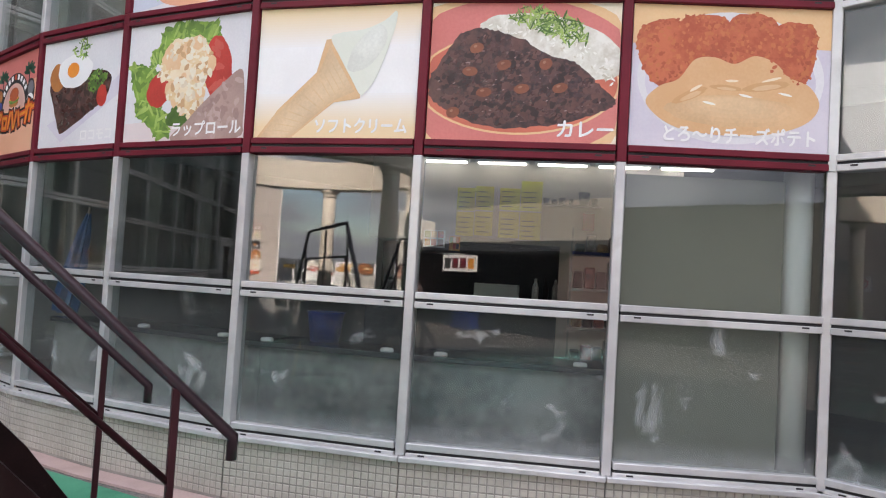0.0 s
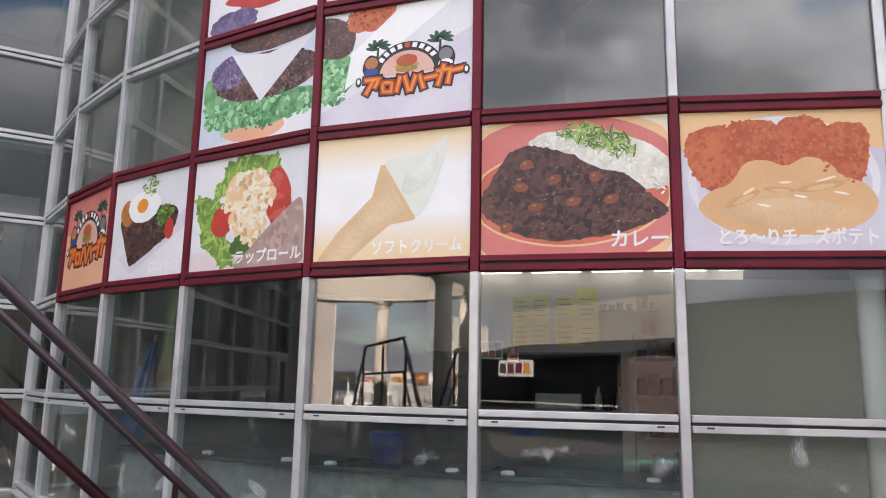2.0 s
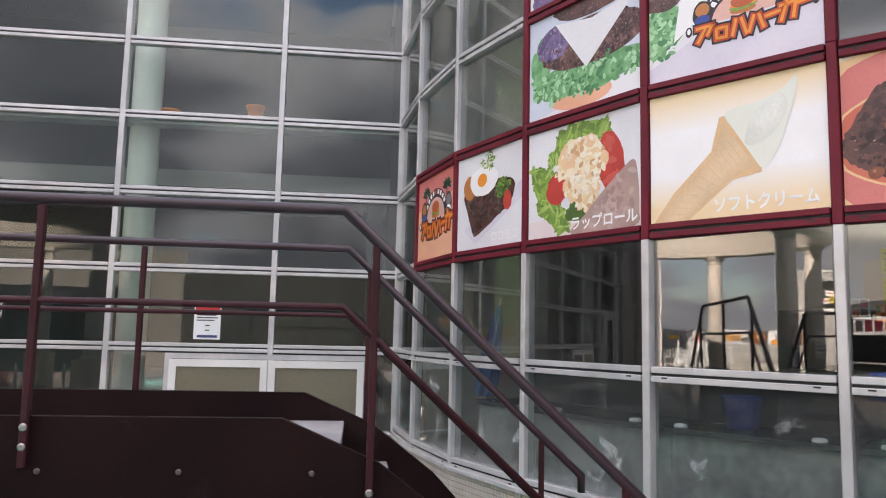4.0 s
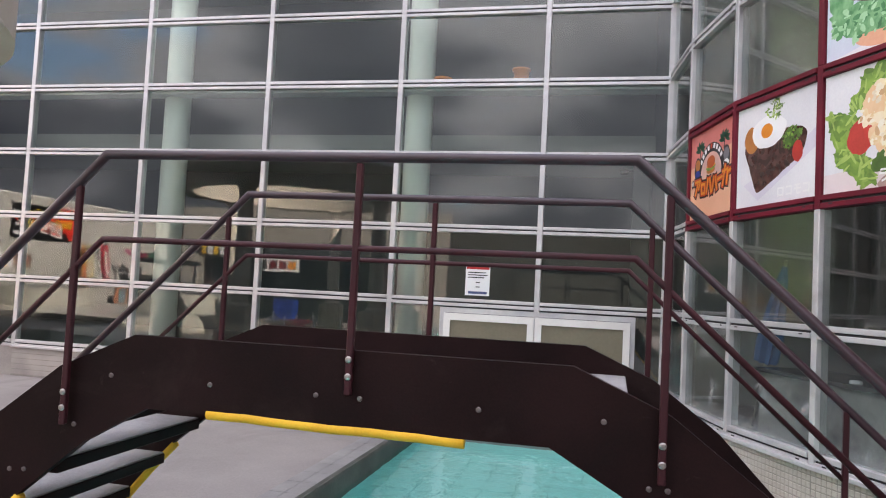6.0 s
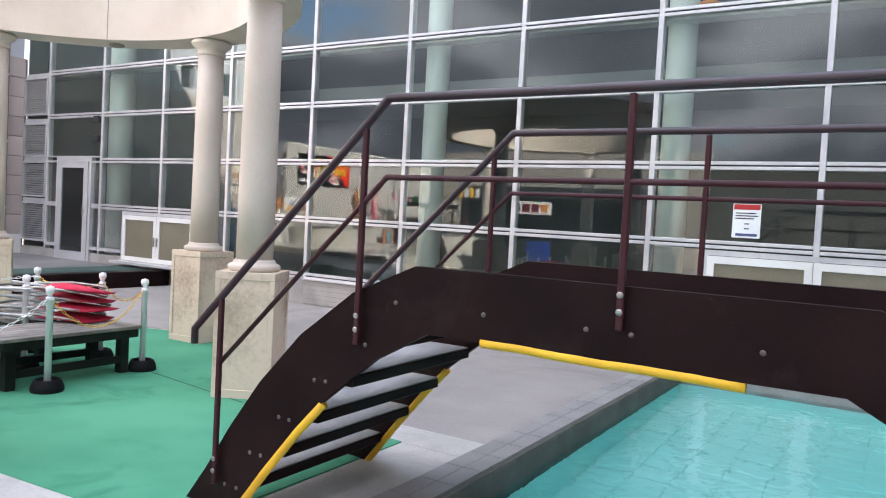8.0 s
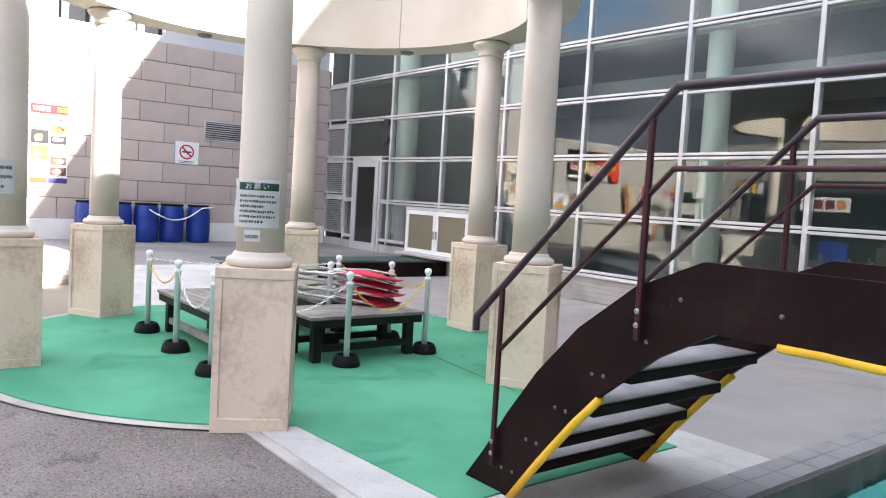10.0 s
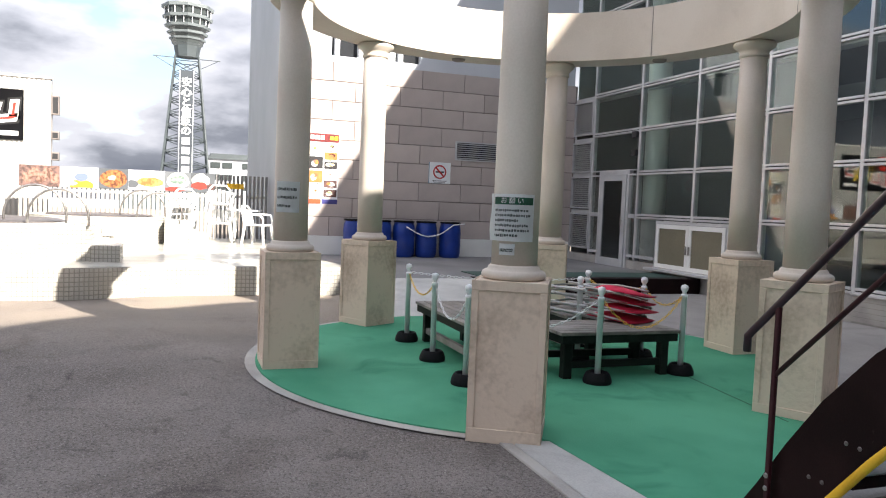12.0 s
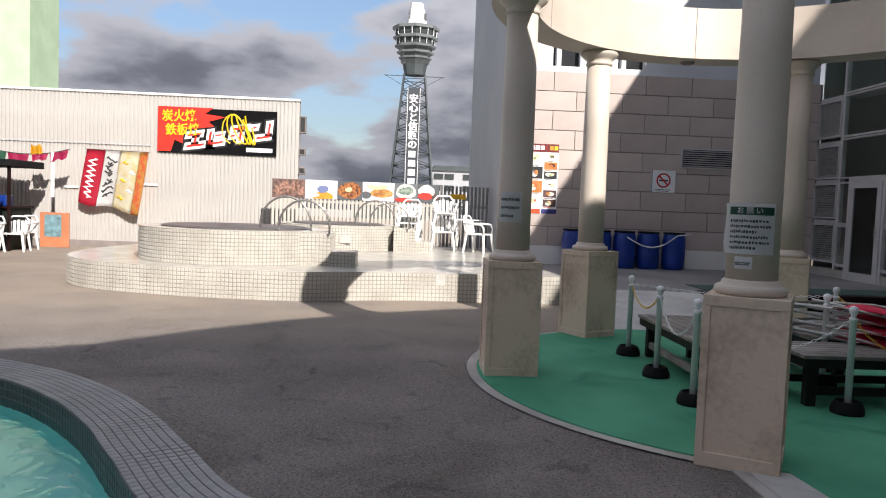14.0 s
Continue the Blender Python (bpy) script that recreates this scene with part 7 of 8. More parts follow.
ZONES = ((0.0, 0.3, ink("cloth_red", (0.6, 0.025, 0.06), (0.5, 0.02, 0.05))), (0.3, 0.55, I_PURE), (0.55, 0.87, ink("cloth_cream", (0.8, 0.76, 0.6), (0.78, 0.6, 0.22), scale=4, mix=(0.3, 0.55))), (0.87, 1.0, ink("cloth_orange", (0.66, 0.13, 0.05), (0.6, 0.35, 0.08), scale=7)))
for a, b, mt in ZONES:
    bm = bmesh.new()
    nx, nz = 12, 12
    g = [[bm.verts.new(banner_at(a + (b - a) * i / nx, j / nz)) for j in range(nz + 1)] for i in range(nx + 1)]
    for i in range(nx):
        for j in range(nz):
            bm.faces.new((g[i][j], g[i + 1][j], g[i + 1][j + 1], g[i][j + 1]))
    bmesh.ops.solidify(bm, geom=bm.faces[:], thickness=0.004)
    part("cloth", bm, mt, flag, smooth=True)
off = Vector((0.012, 0, 0))
for k, (v0, n_) in enumerate(((0.86, 4), (0.66, 3), (0.47, 4), (0.28, 3))):
    # heavy brush strokes
    for j in range(n_):
        u0 = 0.345 + 0.03 * ((j * 2 + k) % 3)
        part("brush_stroke", tube([banner_at(u0 + 0.04 * i * (1 if j % 2 else 0.55), v0 - 0.045 * j + 0.025 * math.sin(1.7 * i + j + k)) + off for i in range(4)], 0.021, 6), INK, flag)
script = [banner_at(0.13 + 0.05 * math.sin(j * 1.15) + 0.02 * math.sin(j * 2.3), 0.14 + 0.7 * j / 40) + off for j in range(41)]
part("white_stroke", tube(script, 0.02, 6), I_PURE, flag)
for k in range(5):
    u0, v0 = 0.62 + 0.13 * (k % 2), 0.2 + 0.15 * k
    part("print_patch", tube([banner_at(u0 + 0.03 * i, v0 + 0.02 * math.sin(2 * i)) + off * 0.6 for i in range(4)], 0.03, 6), (YELLOW, I_PURE)[k % 2], flag)
MAGENTA = ink("cloth_magenta", (0.45, 0.02, 0.1), (0.36, 0.015, 0.08))
string_z = lambda y_: 2.42 + 0.13 * (y_ + 10.1) ** 2
for y0, y1, drop, mt in ((-11.3, -10.62, 0.38, DEEPGREEN), (-10.58, -10.02, 0.36, MAGENTA), (-9.98, -9.64, -0.26, YELLOW), (-9.95, -9.5, 0.2, MAGENTA), (-9.46, -8.96, 0.27, MAGENTA)):
    pn = thing("pennant", (WX + 1.0, (y0 + y1) / 2, 2.3), "small coloured cloth pennant on a string", "pennant", group="pennants on a string")
    bm = bmesh.new()
    top = [bm.verts.new((WX + 1.0 + 0.02 * (i % 2), y0 + (y1 - y0) * i / 4, string_z(y0 + (y1 - y0) * i / 4) - 0.01)) for i in range(5)]
    low = [bm.verts.new((WX + 1.04 + 0.03 * (i % 2), y0 + 0.04 + (y1 - y0 - 0.08) * i / 4, string_z(y0 + (y1 - y0) * i / 4) - drop * (1 - 0.12 * (i % 3)))) for i in range(5)]
    for i in range(4):
        bm.faces.new((low[i], low[i + 1], top[i + 1], top[i]))
    bmesh.ops.solidify(bm, geom=bm.faces[:], thickness=0.006)
    part("cloth", bm, mt, pn)
st = thing("pennant_string", (WX + 1.0, -10, 2.6), "dark string with pennants", "string")
part("cord", tube([(WX + 1.0, -11.4 + 0.31 * k, string_z(-11.4 + 0.31 * k)) for k in range(9)], 0.015, 5), INK, st)
part("hanger", rod((WX + 1.0, -9.38, 1.27), (WX + 1.0, -9.38, 2.5), 0.05, n=8), PLASTIC, st, "white hanging strip")
aw = thing("awning", (-20.5, -10.6, 2.0), "dark flat awning over a stall", "awning")
part("roof", box(-21.5, -19.8, -12.5, -9.6, 2.02, 2.2, bevel=0.02), BLACK, aw)
for y_ in (-9.75, -12.2):
    part("post", box(-20.0, -19.93, y_ - 0.03, y_ + 0.03, -0.143, 2.02), BROWN, aw)
stall = thing("stall_counter", (-20.6, -10.8, 0), "dark stall counter with goods under an awning", "counter")
part("body", box(-21.4, -20.2, -12.4, -9.9, -0.143, 0.95, bevel=0.01), DARKWOOD, stall)
part("top", box(-21.45, -20.1, -12.45, -9.85, 0.95, 1.0, bevel=0.008), BROWN, stall)
for k in range(5):
    part("goods", box(-20.9, -20.5, -12.1 + 0.42 * k, -11.8 + 0.42 * k, 1.0, 1.18 + 0.1 * (k % 3), bevel=0.01), (REDCLOTH, YELLOW, WHITE, BROWN, BLUEDRUM)[k], stall)
board = thing("menu_board", (-20.0, -8.6, 0), "orange-brown standing board with a small picture", "board")
part("panel", box(-20.05, -20.0, -9.0, -8.27, 0.0, 0.89, bevel=0.006), ink("board_orange", (0.5, 0.2, 0.1), (0.42, 0.16, 0.08)), board)
part("picture", box(-20.0, -19.995, -8.88, -8.46, 0.27, 0.83), ink("board_picture", (0.2, 0.36, 0.42), (0.1, 0.16, 0.17), scale=7), board)


bpy.context.view_layer.update()
for ob in list(scene.objects):
    if ob.parent is None and ob.name.split(".")[0] in ("wall_white", "air_conditioner", "advertising_board", "hanging_banner", "pennant", "pennant_string", "awning", "stall_counter"):
        draw_in(ob)

# long stall along the south side, mirrored in the glass walls
KIOSK_WALL = paint("dark_rose_boards", (0.075, 0.05, 0.05), (0.045, 0.03, 0.03), 0.7, scale=2, spec=0.2)
kiosk = thing("food_kiosk", (-12.8, -9.8, 0), "long dark food kiosk with a sloping roof and sign boards", "kiosk")
part("back_wall", box(-16.4, -8.6, -11.3, -11.15, 0.0, 2.9), BROWN, kiosk)
for x in (-16.4, -9.0):
    part("side_wall", box(x, x + 0.4, -11.15, -8.75, 0.0, 2.5), KIOSK_WALL, kiosk)
part("counter", box(-15.98, -9.02, -9.3, -8.75, 0.0, 1.0, bevel=0.01), DARKWOOD, kiosk)
part("counter_top", box(-15.98, -9.02, -9.4, -8.65, 1.002, 1.05, bevel=0.008), LOUVRE, kiosk, "pale steel counter top")
bm = bmesh.new()
v = [bm.verts.new(p_) for p_ in ((-16.6, -8.2, 2.42), (-8.4, -8.2, 2.42), (-8.4, -11.4, 3.0), (-16.6, -11.4, 3.0), (-16.6, -8.2, 2.52), (-8.4, -8.2, 2.52), (-8.4, -11.4, 3.1), (-16.6, -11.4, 3.1))]
for q in ((3, 2, 1, 0), (4, 5, 6, 7), (0, 1, 5, 4), (1, 2, 6, 5), (2, 3, 7, 6), (3, 0, 4, 7)):
    bm.faces.new([v[i] for i in q])
part("roof", bm, BLACK, kiosk, "dark sloping roof")
for x0, x1, z0, z1, mt in ((-13.75, -12.0, 1.84, 2.36, I_PURE), (-16.3, -15.1, 2.3, 2.9, INK)):
    bd = part("sign_board", box(x0, x1, -8.19, -8.16, z0, z1, bevel=0.004), mt, kiosk, "sign board with heavy lettering")
    for k in range(4):
        a = x0 + 0.08 + (x1 - x0 - 0.16) * k / 4
        part("text_bar", box(a + 0.03, a + (x1 - x0) * 0.19, -8.158, -8.154, z0 + 0.1, z1 - 0.1), (INK, SIGN_RED, SIGN_RED, I_LORANGE)[k] if mt is I_PURE else (YELLOW, I_PURE)[k % 2], bd)
bin_ = thing("blue_crate", (-12.5, -8.2, 0), "stack of blue plastic crates beside the kiosk", "crate")
for k in range(3):
    part("crate", box(-12.9, -12.1, -8.5, -7.95, 0.005 + 0.27 * k, 0.265 + 0.27 * k, bevel=0.02), BLUEDRUM, bin_)

# ---- plastic chairs ----
def armchair(at, turn, group, label="white plastic armchair with a slotted back"):
    t = thing("plastic_chair", (0, 0, 0), label, "chair", group=group)
    part("seat", box(-0.24, 0.24, -0.23, 0.23, 0.395, 0.43, bevel=0.012), PLASTIC, t)
    for k in range(5):
        x = -0.17 + 0.085 * k
        part("back_slat", box(x - 0.03, x + 0.03, 0.204, 0.222, 0.43, 0.78 - 0.02 * abs(k - 2), m=Matrix.Translation((0, 0, 0.43)) @ Matrix.Rotation(radians(-12), 4, "X") @ Matrix.Translation((0, 0, -0.43)), bevel=0.004), PLASTIC, t)
    part("back_rim", tube([(-0.23, 0.22, 0.45), (-0.22, 0.29, 0.72), (-0.14, 0.315, 0.81), (0.14, 0.315, 0.81), (0.22, 0.29, 0.72), (0.23, 0.22, 0.45)], 0.02, 8), PLASTIC, t, smooth=True)
    for s in (-1, 1):
        part("arm", tube([(s * 0.24, 0.27, 0.64), (s * 0.275, 0.05, 0.645), (s * 0.27, -0.17, 0.63), (s * 0.245, -0.22, 0.55), (s * 0.235, -0.22, 0.42)], 0.021, 8), PLASTIC, t, smooth=True)
        for y_ in (-1, 1):
            part("leg", rod((s * 0.215, y_ * 0.205, 0.41), (s * 0.265, y_ * 0.25, 0.0), 0.034, 0.024, 8), PLASTIC, t)
    t.matrix_basis = pose(*at, 0, 0, turn)
    return t


a0 = armchair((-17.75, -9.1, 0), 75, "chairs by the stall")
copy_thing(a0, pose(-18.3, -8.75, 0, 0, 0, 100))
copy_thing(a0, pose(-18.9, -8.9, 0, 0, 0, 80))
copy_thing(a0, pose(-19.3, -9.45, 0, 0, 0, 95))
b0 = armchair((-17.55, 1.2, PZ + 0.008), 90, "chairs by the fence")
copy_thing(b0, pose(-17.58, 1.22, PZ + 0.44, 0, 0, 92))
copy_thing(b0, pose(-18.0, 0.4, PZ + 0.008, 0, 0, 80))
copy_thing(b0, pose(-18.0, 0.42, PZ + 0.17, 0, 0, 82))
copy_thing(b0, pose(-18.02, 0.44, PZ + 0.33, 0, 0, 82))
copy_thing(b0, pose(-17.0, 1.98, PZ + 0.008, 0, 0, 150))
tb = thing("plastic_table", (-17.9, 1.75, PZ), "white plastic table with a closed parasol pole", "table")
part("top", lathe([(0.0, 0.69), (0.38, 0.69), (0.4, 0.7), (0.4, 0.72), (0.0, 0.72)], (-17.9, 1.75, PZ + 0.008), 32), PLASTIC, tb)
for s in range(4):
    a = s * math.pi / 2 + 0.6
    part("leg", rod((-17.9 + 0.2 * math.cos(a), 1.75 + 0.2 * math.sin(a), PZ + 0.7), (-17.9 + 0.33 * math.cos(a), 1.75 + 0.33 * math.sin(a), PZ + 0.008), 0.025, n=8), PLASTIC, tb)
part("pole", rod((-17.9, 1.75, PZ + 0.72), (-17.9, 1.75, PZ + 1.15), 0.03, n=10), PLASTIC, tb)

# ---- picket fence with picture banners ----
FX = -19.5
fence = thing("fence", (FX, -0.5, 0), "white picket fence at the edge of the roof", "fence")
FENCE = paint("cream_fence_paint", (0.5, 0.475, 0.43), (0.42, 0.395, 0.35), 0.6, scale=2, fine=50, bump=0.05)
picket = shared("picket", box(-0.012, 0.012, -0.033, 0.033, 0.05, 1.56, bevel=0.005), FENCE)
y = -3.02
while y < 1.2:
    piece("picket", picket, fence, pose(FX, y, 0))
    y += 0.1
for z_ in (0.35, 1.4):
    part("rail", box(FX - 0.06, FX - 0.014, -3.05, 2.4, z_, z_ + 0.06), FENCE, fence)
dark_picket = shared("picket", box(-0.015, 0.015, -0.03, 0.03, 0.05, 1.95, bevel=0.004), paint("grey_timber", (0.26, 0.25, 0.24), (0.2, 0.19, 0.185), 0.6))
y = 1.22
while y < 2.4:
    piece("picket", dark_picket, fence, pose(FX + 0.02, y, 0))
    y += 0.098
part("plate", box(FX + 0.037, FX + 0.045, 1.45, 1.85, 1.62, 1.75), YELLOW, fence, "yellow plate")


def banner(y0, y1, back, shapes, label):
    t = thing("picture_banner", (FX + 0.03, (y0 + y1) / 2, 1.5), label, "banner", group="picture banners on the fence")
    part("cloth", box(FX + 0.022, FX + 0.03, y0 + 0.004, y1 - 0.004, 1.5, 1.97, bevel=0.002), back, t)
    for k, (cy, cz, ry, rz, rough, mt) in enumerate(shapes):
        pts = [(y0 + (y1 - y0) * min(0.99, max(0.01, u)), 1.5 + 0.47 * min(0.99, max(0.01, v))) for u, v in blob(cy, cz, ry, rz, rough, k + int(10 * abs(y0)), 36)]
        flat_x("picture", pts, FX + 0.0315 + 0.0012 * k, mt, t)


G_DARK = ink("banner_grey", (0.1, 0.11, 0.12), None)
banner(-3.05, -2.22, ink("banner_brown", (0.2, 0.12, 0.1), (0.07, 0.045, 0.04), scale=12, mix=(0.4, 0.58)), [(0.2 + 0.17 * k, 0.4 + 0.25 * (k % 2), 0.13, 0.24, 0.08, ink("fried_pink", (0.36, 0.2, 0.15), (0.1, 0.05, 0.035), scale=13, mix=(0.4, 0.58))) for k in range(5)], "picture banner of fried food on the fence")
banner(-2.22, -1.41, I_PURE, [(0.55, 0.1, 0.32, 0.3, 0.03, I_YOLK), (0.55, 0.52, 0.18, 0.2, 0.03, ink("banner_blue", (0.16, 0.2, 0.36), None)), (0.25, 0.2, 0.2, 0.1, 0.05, I_GREYBLUE)], "pale picture banner of an orange drink on the fence")
banner(-1.41, -0.78, G_DARK, [(0.5, 0.5, 0.46, 0.45, 0.04, ink("noodle_red", (0.42, 0.16, 0.05), (0.1, 0.03, 0.012), scale=14, fine=40, mix=(0.4, 0.58))), (0.45, 0.55, 0.14, 0.12, 0.2, I_EGG)], "picture banner of fried noodles on the fence")
banner(-0.78, 0.03, I_WHITE, [(0.6, 0.42, 0.36, 0.24, 0.03, ink("bread", (0.6, 0.33, 0.1), (0.3, 0.12, 0.03), scale=8, mix=(0.4, 0.6))), (0.45, 0.75, 0.34, 0.14, 0.05, I_EGG), (0.12, 0.3, 0.16, 0.2, 0.05, G_DARK)], "picture banner of hot dog rolls on the fence")
banner(0.03, 0.62, ink("banner_slate", (0.16, 0.17, 0.18), None), [(0.5, 0.55, 0.44, 0.4, 0.06, I_RICE), (0.5, 0.6, 0.3, 0.24, 0.15, ink("ice_green", (0.3, 0.36, 0.3), (0.08, 0.14, 0.1), scale=12, mix=(0.4, 0.58))), (0.4, 0.12, 0.4, 0.12, 0.05, I_TOMATO)], "picture banner of shaved ice on the fence")
banner(0.62, 1.17, G_DARK, [(0.4, 0.6, 0.4, 0.34, 0.08, I_RICE), (0.35, 0.35, 0.34, 0.2, 0.1, I_TOMATO), (0.85, 0.3, 0.2, 0.16, 0.1, I_MEAT)], "dark picture banner of sweets on the fence")

# food poster on the block wall
post = thing("food_poster", (BX, 3.3, 1.38), "tall menu poster with rows of food pictures on the block wall", "poster")
part("sheet", box(BX, BX + 0.008, 2.98, 3.64, 1.36, 2.88), PAPER, post)
part("header", box(BX + 0.008, BX + 0.011, 2.98, 3.64, 2.7, 2.88), ink("poster_header", (0.2, 0.012, 0.012), (0.09, 0.008, 0.008), scale=6), post)
for y0, y1, mt in ((3.02, 3.1, I_PURE), (3.12, 3.22, I_PURE), (3.24, 3.32, I_PURE), (3.44, 3.52, I_LORANGE), (3.54, 3.62, AD_YELLOW)):
    part("header_mark", box(BX + 0.011, BX + 0.013, y0, y1, 2.75, 2.84), mt, post)
part("footer", box(BX + 0.008, BX + 0.011, 3.3, 3.64, 1.36, 1.46), ink("poster_blue", (0.05, 0.05, 0.22), None), post)
part("footer", box(BX + 0.008, BX + 0.011, 2.98, 3.28, 1.36, 1.46), I_LRED, post)
rp = random.Random(8)
# two rows of dishes: wide dark plates on one side, small cards on the other
for i, (y0, w_, n_) in enumerate(((2.99, 0.31, 4), (3.33, 0.29, 6))):
    step = 1.22 / n_
    for j in range(n_):
        z0 = 1.48 + step * j
        part("photo", box(BX + 0.008, BX + 0.011, y0, y0 + w_, z0 + 0.03, z0 + step - 0.012), rp.choice((I_MEAT, I_GRAVY, I_DARK, I_BUN, I_WRAP)) if (i + j) % 3 else I_CREAM, post)
        for q in range(3):
            cy, cz = y0 + w_ * rp.uniform(0.35, 0.65), z0 + 0.01 + step * rp.uniform(0.4, 0.6)
            rr = (0.11, 0.08, 0.045)[q]
            flat_x("dish", [(cy + rr * (a - 0.5) * 1.25, cz + rr * (b - 0.5) * (0.8 if i else 1.3)) for a, b in blob(0.5, 0.5, 0.5, 0.5, 0.08, i + 2 * j + q, 18)], BX + 0.0125 + 0.0012 * q, (rp.choice((I_RICE, I_GRAVY, I_WHITE)), rp.choice((I_FRY, I_EGG, I_MEAT, I_BUN)), rp.choice((I_SAUCE, I_LEEK, I_MEAT_L, I_FRY)))[q], post)
        part("text_bar", box(BX + 0.008, BX + 0.011, y0 + 0.02, y0 + w_ * rp.uniform(0.5, 0.9), z0 + 0.006, z0 + 0.02), I_DARK if j % 2 else I_LRED, post)

# ---- distance: tower, city block, green tower block ----
TX, TY = -262.0, 1.4
tower = thing("observation_tower", (TX, TY, -30), "tall steel lattice tower with an observation deck and a sign", "tower")
T_DECK = paint("tower_deck_steel", (0.16, 0.18, 0.185), (0.12, 0.14, 0.145), 0.6, scale=0.2, fine=3, bump=0.0)
T_STEEL = paint("tower_steel", (0.06, 0.074, 0.08), (0.045, 0.056, 0.06), 0.6, scale=0.2, fine=3, bump=0.0)
T_PALE = paint("tower_white", (0.72, 0.72, 0.72), (0.62, 0.63, 0.64), 0.6, scale=0.2, fine=3, bump=0.0)
T_GLASS = paint("tower_glass", (0.05, 0.06, 0.06), None, 0.2, bump=0.0)
hw = lambda z_: 3.6 + (46 - z_) * 0.095
for sx in (-1, 1):
    for sy in (-1, 1):
        part("leg", rod((TX + sx * hw(-30), TY + sy * hw(-30), -30), (TX + sx * hw(46), TY + sy * hw(46), 46), 0.42, 0.32, 6), T_STEEL, tower)
for side in range(2):
    for s in (-1, 1):
        for k in range(12):
            z0, z1 = -6 + 4.2 * k, -6 + 4.2 * (k + 1)
            a, b = hw(z0), hw(z1)
            ends = ((-a, z0, b, z1), (a, z0, -b, z1), (-b, z1, b, z1))
            bm = bmesh.new()
            for p0, za, p1, zb in ends:
                if side:
                    rod((TX + s * (a if za == z0 else b), TY + p0, za), (TX + s * b, TY + p1, zb), 0.14, n=4, bm=bm)
                else:
                    rod((TX + p0, TY + s * (a if za == z0 else b), za), (TX + p1, TY + s * b, zb), 0.14, n=4, bm=bm)
            part("brace", bm, T_STEEL, tower)
part("sign_shaft", box(TX + 8.0, TX + 9.0, TY - 1.95, TY + 1.95, -30, 40.5), paint("sign_grey", (0.034, 0.044, 0.055), None, 0.6, scale=0.2, fine=2, bump=0.0), tower)
for s in (-1, 1):
    part("sign_edge", box(TX + 8.9, TX + 9.1, TY + s * 2.05 - 0.09, TY + s * 2.05 + 0.09, -30, 40.5), T_PALE, tower)
for k, ch in enumerate("安心と信頼の"):
    for j in range(3):
        words(ch, 3.2, text_x(TY + 0.12 * (j - 1), 36.6 - 3.05 * k + 0.08 * (j % 2), TX + 9.2 + 0.01 * j), T_PALE, tower, bold=0.02)
for k in range(4):
    part("text_bar", box(TX + 9.1, TX + 9.2, TY - 1.2, TY + 1.2, 36.6 - 3.05 * (k + 6) - 1.1, 36.6 - 3.05 * (k + 6) + 1.1), T_PALE, tower)
part("arms", tube([(TX, TY - 10.5, 45.8), (TX, TY + 10.5, 45.8)], 0.16, 5, bm=tube([(TX, TY - 10, 45.8), (TX, TY - 4, 42.5)], 0.1, 5, bm=tube([(TX, TY + 10, 45.8), (TX, TY + 4, 42.5)], 0.1, 5))), T_STEEL, tower)
oct_ = lambda r0, z0, r1, z1: lathe([(r0, z0), (r1, z1)], (TX, TY, 0), 8)
for r0, z0, r1, z1, mt, nm in ((3.6, 46, 4.2, 49.5, T_STEEL, "neck"), (4.2, 49.5, 5.0, 50.2, T_DECK, "band"), (4.8, 50.2, 5.2, 51.4, T_GLASS, "window_band"), (5.6, 51.4, 5.8, 52.0, T_DECK, "band"),
                                (5.0, 52.0, 5.4, 53.2, T_GLASS, "window_band"), (6.3, 53.2, 6.5, 53.9, T_DECK, "band"), (5.4, 53.9, 5.8, 55.2, T_GLASS, "window_band"), (7.0, 55.2, 7.3, 56.0, T_DECK, "band"),
                                (6.4, 56.0, 6.6, 58.0, T_GLASS, "window_band"), (7.7, 58.0, 7.9, 58.9, T_DECK, "band"), (7.0, 58.9, 7.3, 61.2, T_GLASS, "window_band"), (8.1, 61.2, 8.2, 62.2, T_DECK, "band"),
                                (7.8, 62.2, 4.2, 63.0, T_STEEL, "roof"), (3.8, 63.0, 3.6, 64.6, T_PALE, "crown"), (3.0, 64.6, 2.9, 68.2, T_PALE, "crown"), (2.6, 68.2, 2.3, 70.4, T_PALE, "crown")):
    part(nm, oct_(r0, z0, r1, z1), mt, tower)
for k in range(16):
    a = 2 * math.pi * (k + 0.5) / 16
    part("deck_post", rod((TX + 7.15 * math.cos(a), TY + 7.15 * math.sin(a), 58.9), (TX + 7.25 * math.cos(a), TY + 7.25 * math.sin(a), 61.2), 0.16, n=4, bm=rod((TX + 6.6 * math.cos(a), TY + 6.6 * math.sin(a), 56), (TX + 6.7 * math.cos(a), TY + 6.7 * math.sin(a), 58), 0.14, n=4)), T_PALE, tower)
part("antenna", rod((TX + 1, TY + 3.0, 63), (TX + 1, TY + 3.0, 67), 0.35, n=6), T_STEEL, tower)

blk = thing("office_block", (-262, 18, -30), "grey office block with dark window bands and a low round roof", "building")
part("wall", box(-275, -262, 8.6, 29.0, -30, 13.6), paint("block_wall", (0.4, 0.41, 0.43), (0.34, 0.35, 0.37), 0.7, scale=0.1, fine=1, bump=0.0), blk)
part("roof", box(-276, -261.2, 8.2, 29.0, 13.6, 14.6, bm=box(-275, -262, 9.4, 29.0, 14.6, 15.4)), T_STEEL, blk)
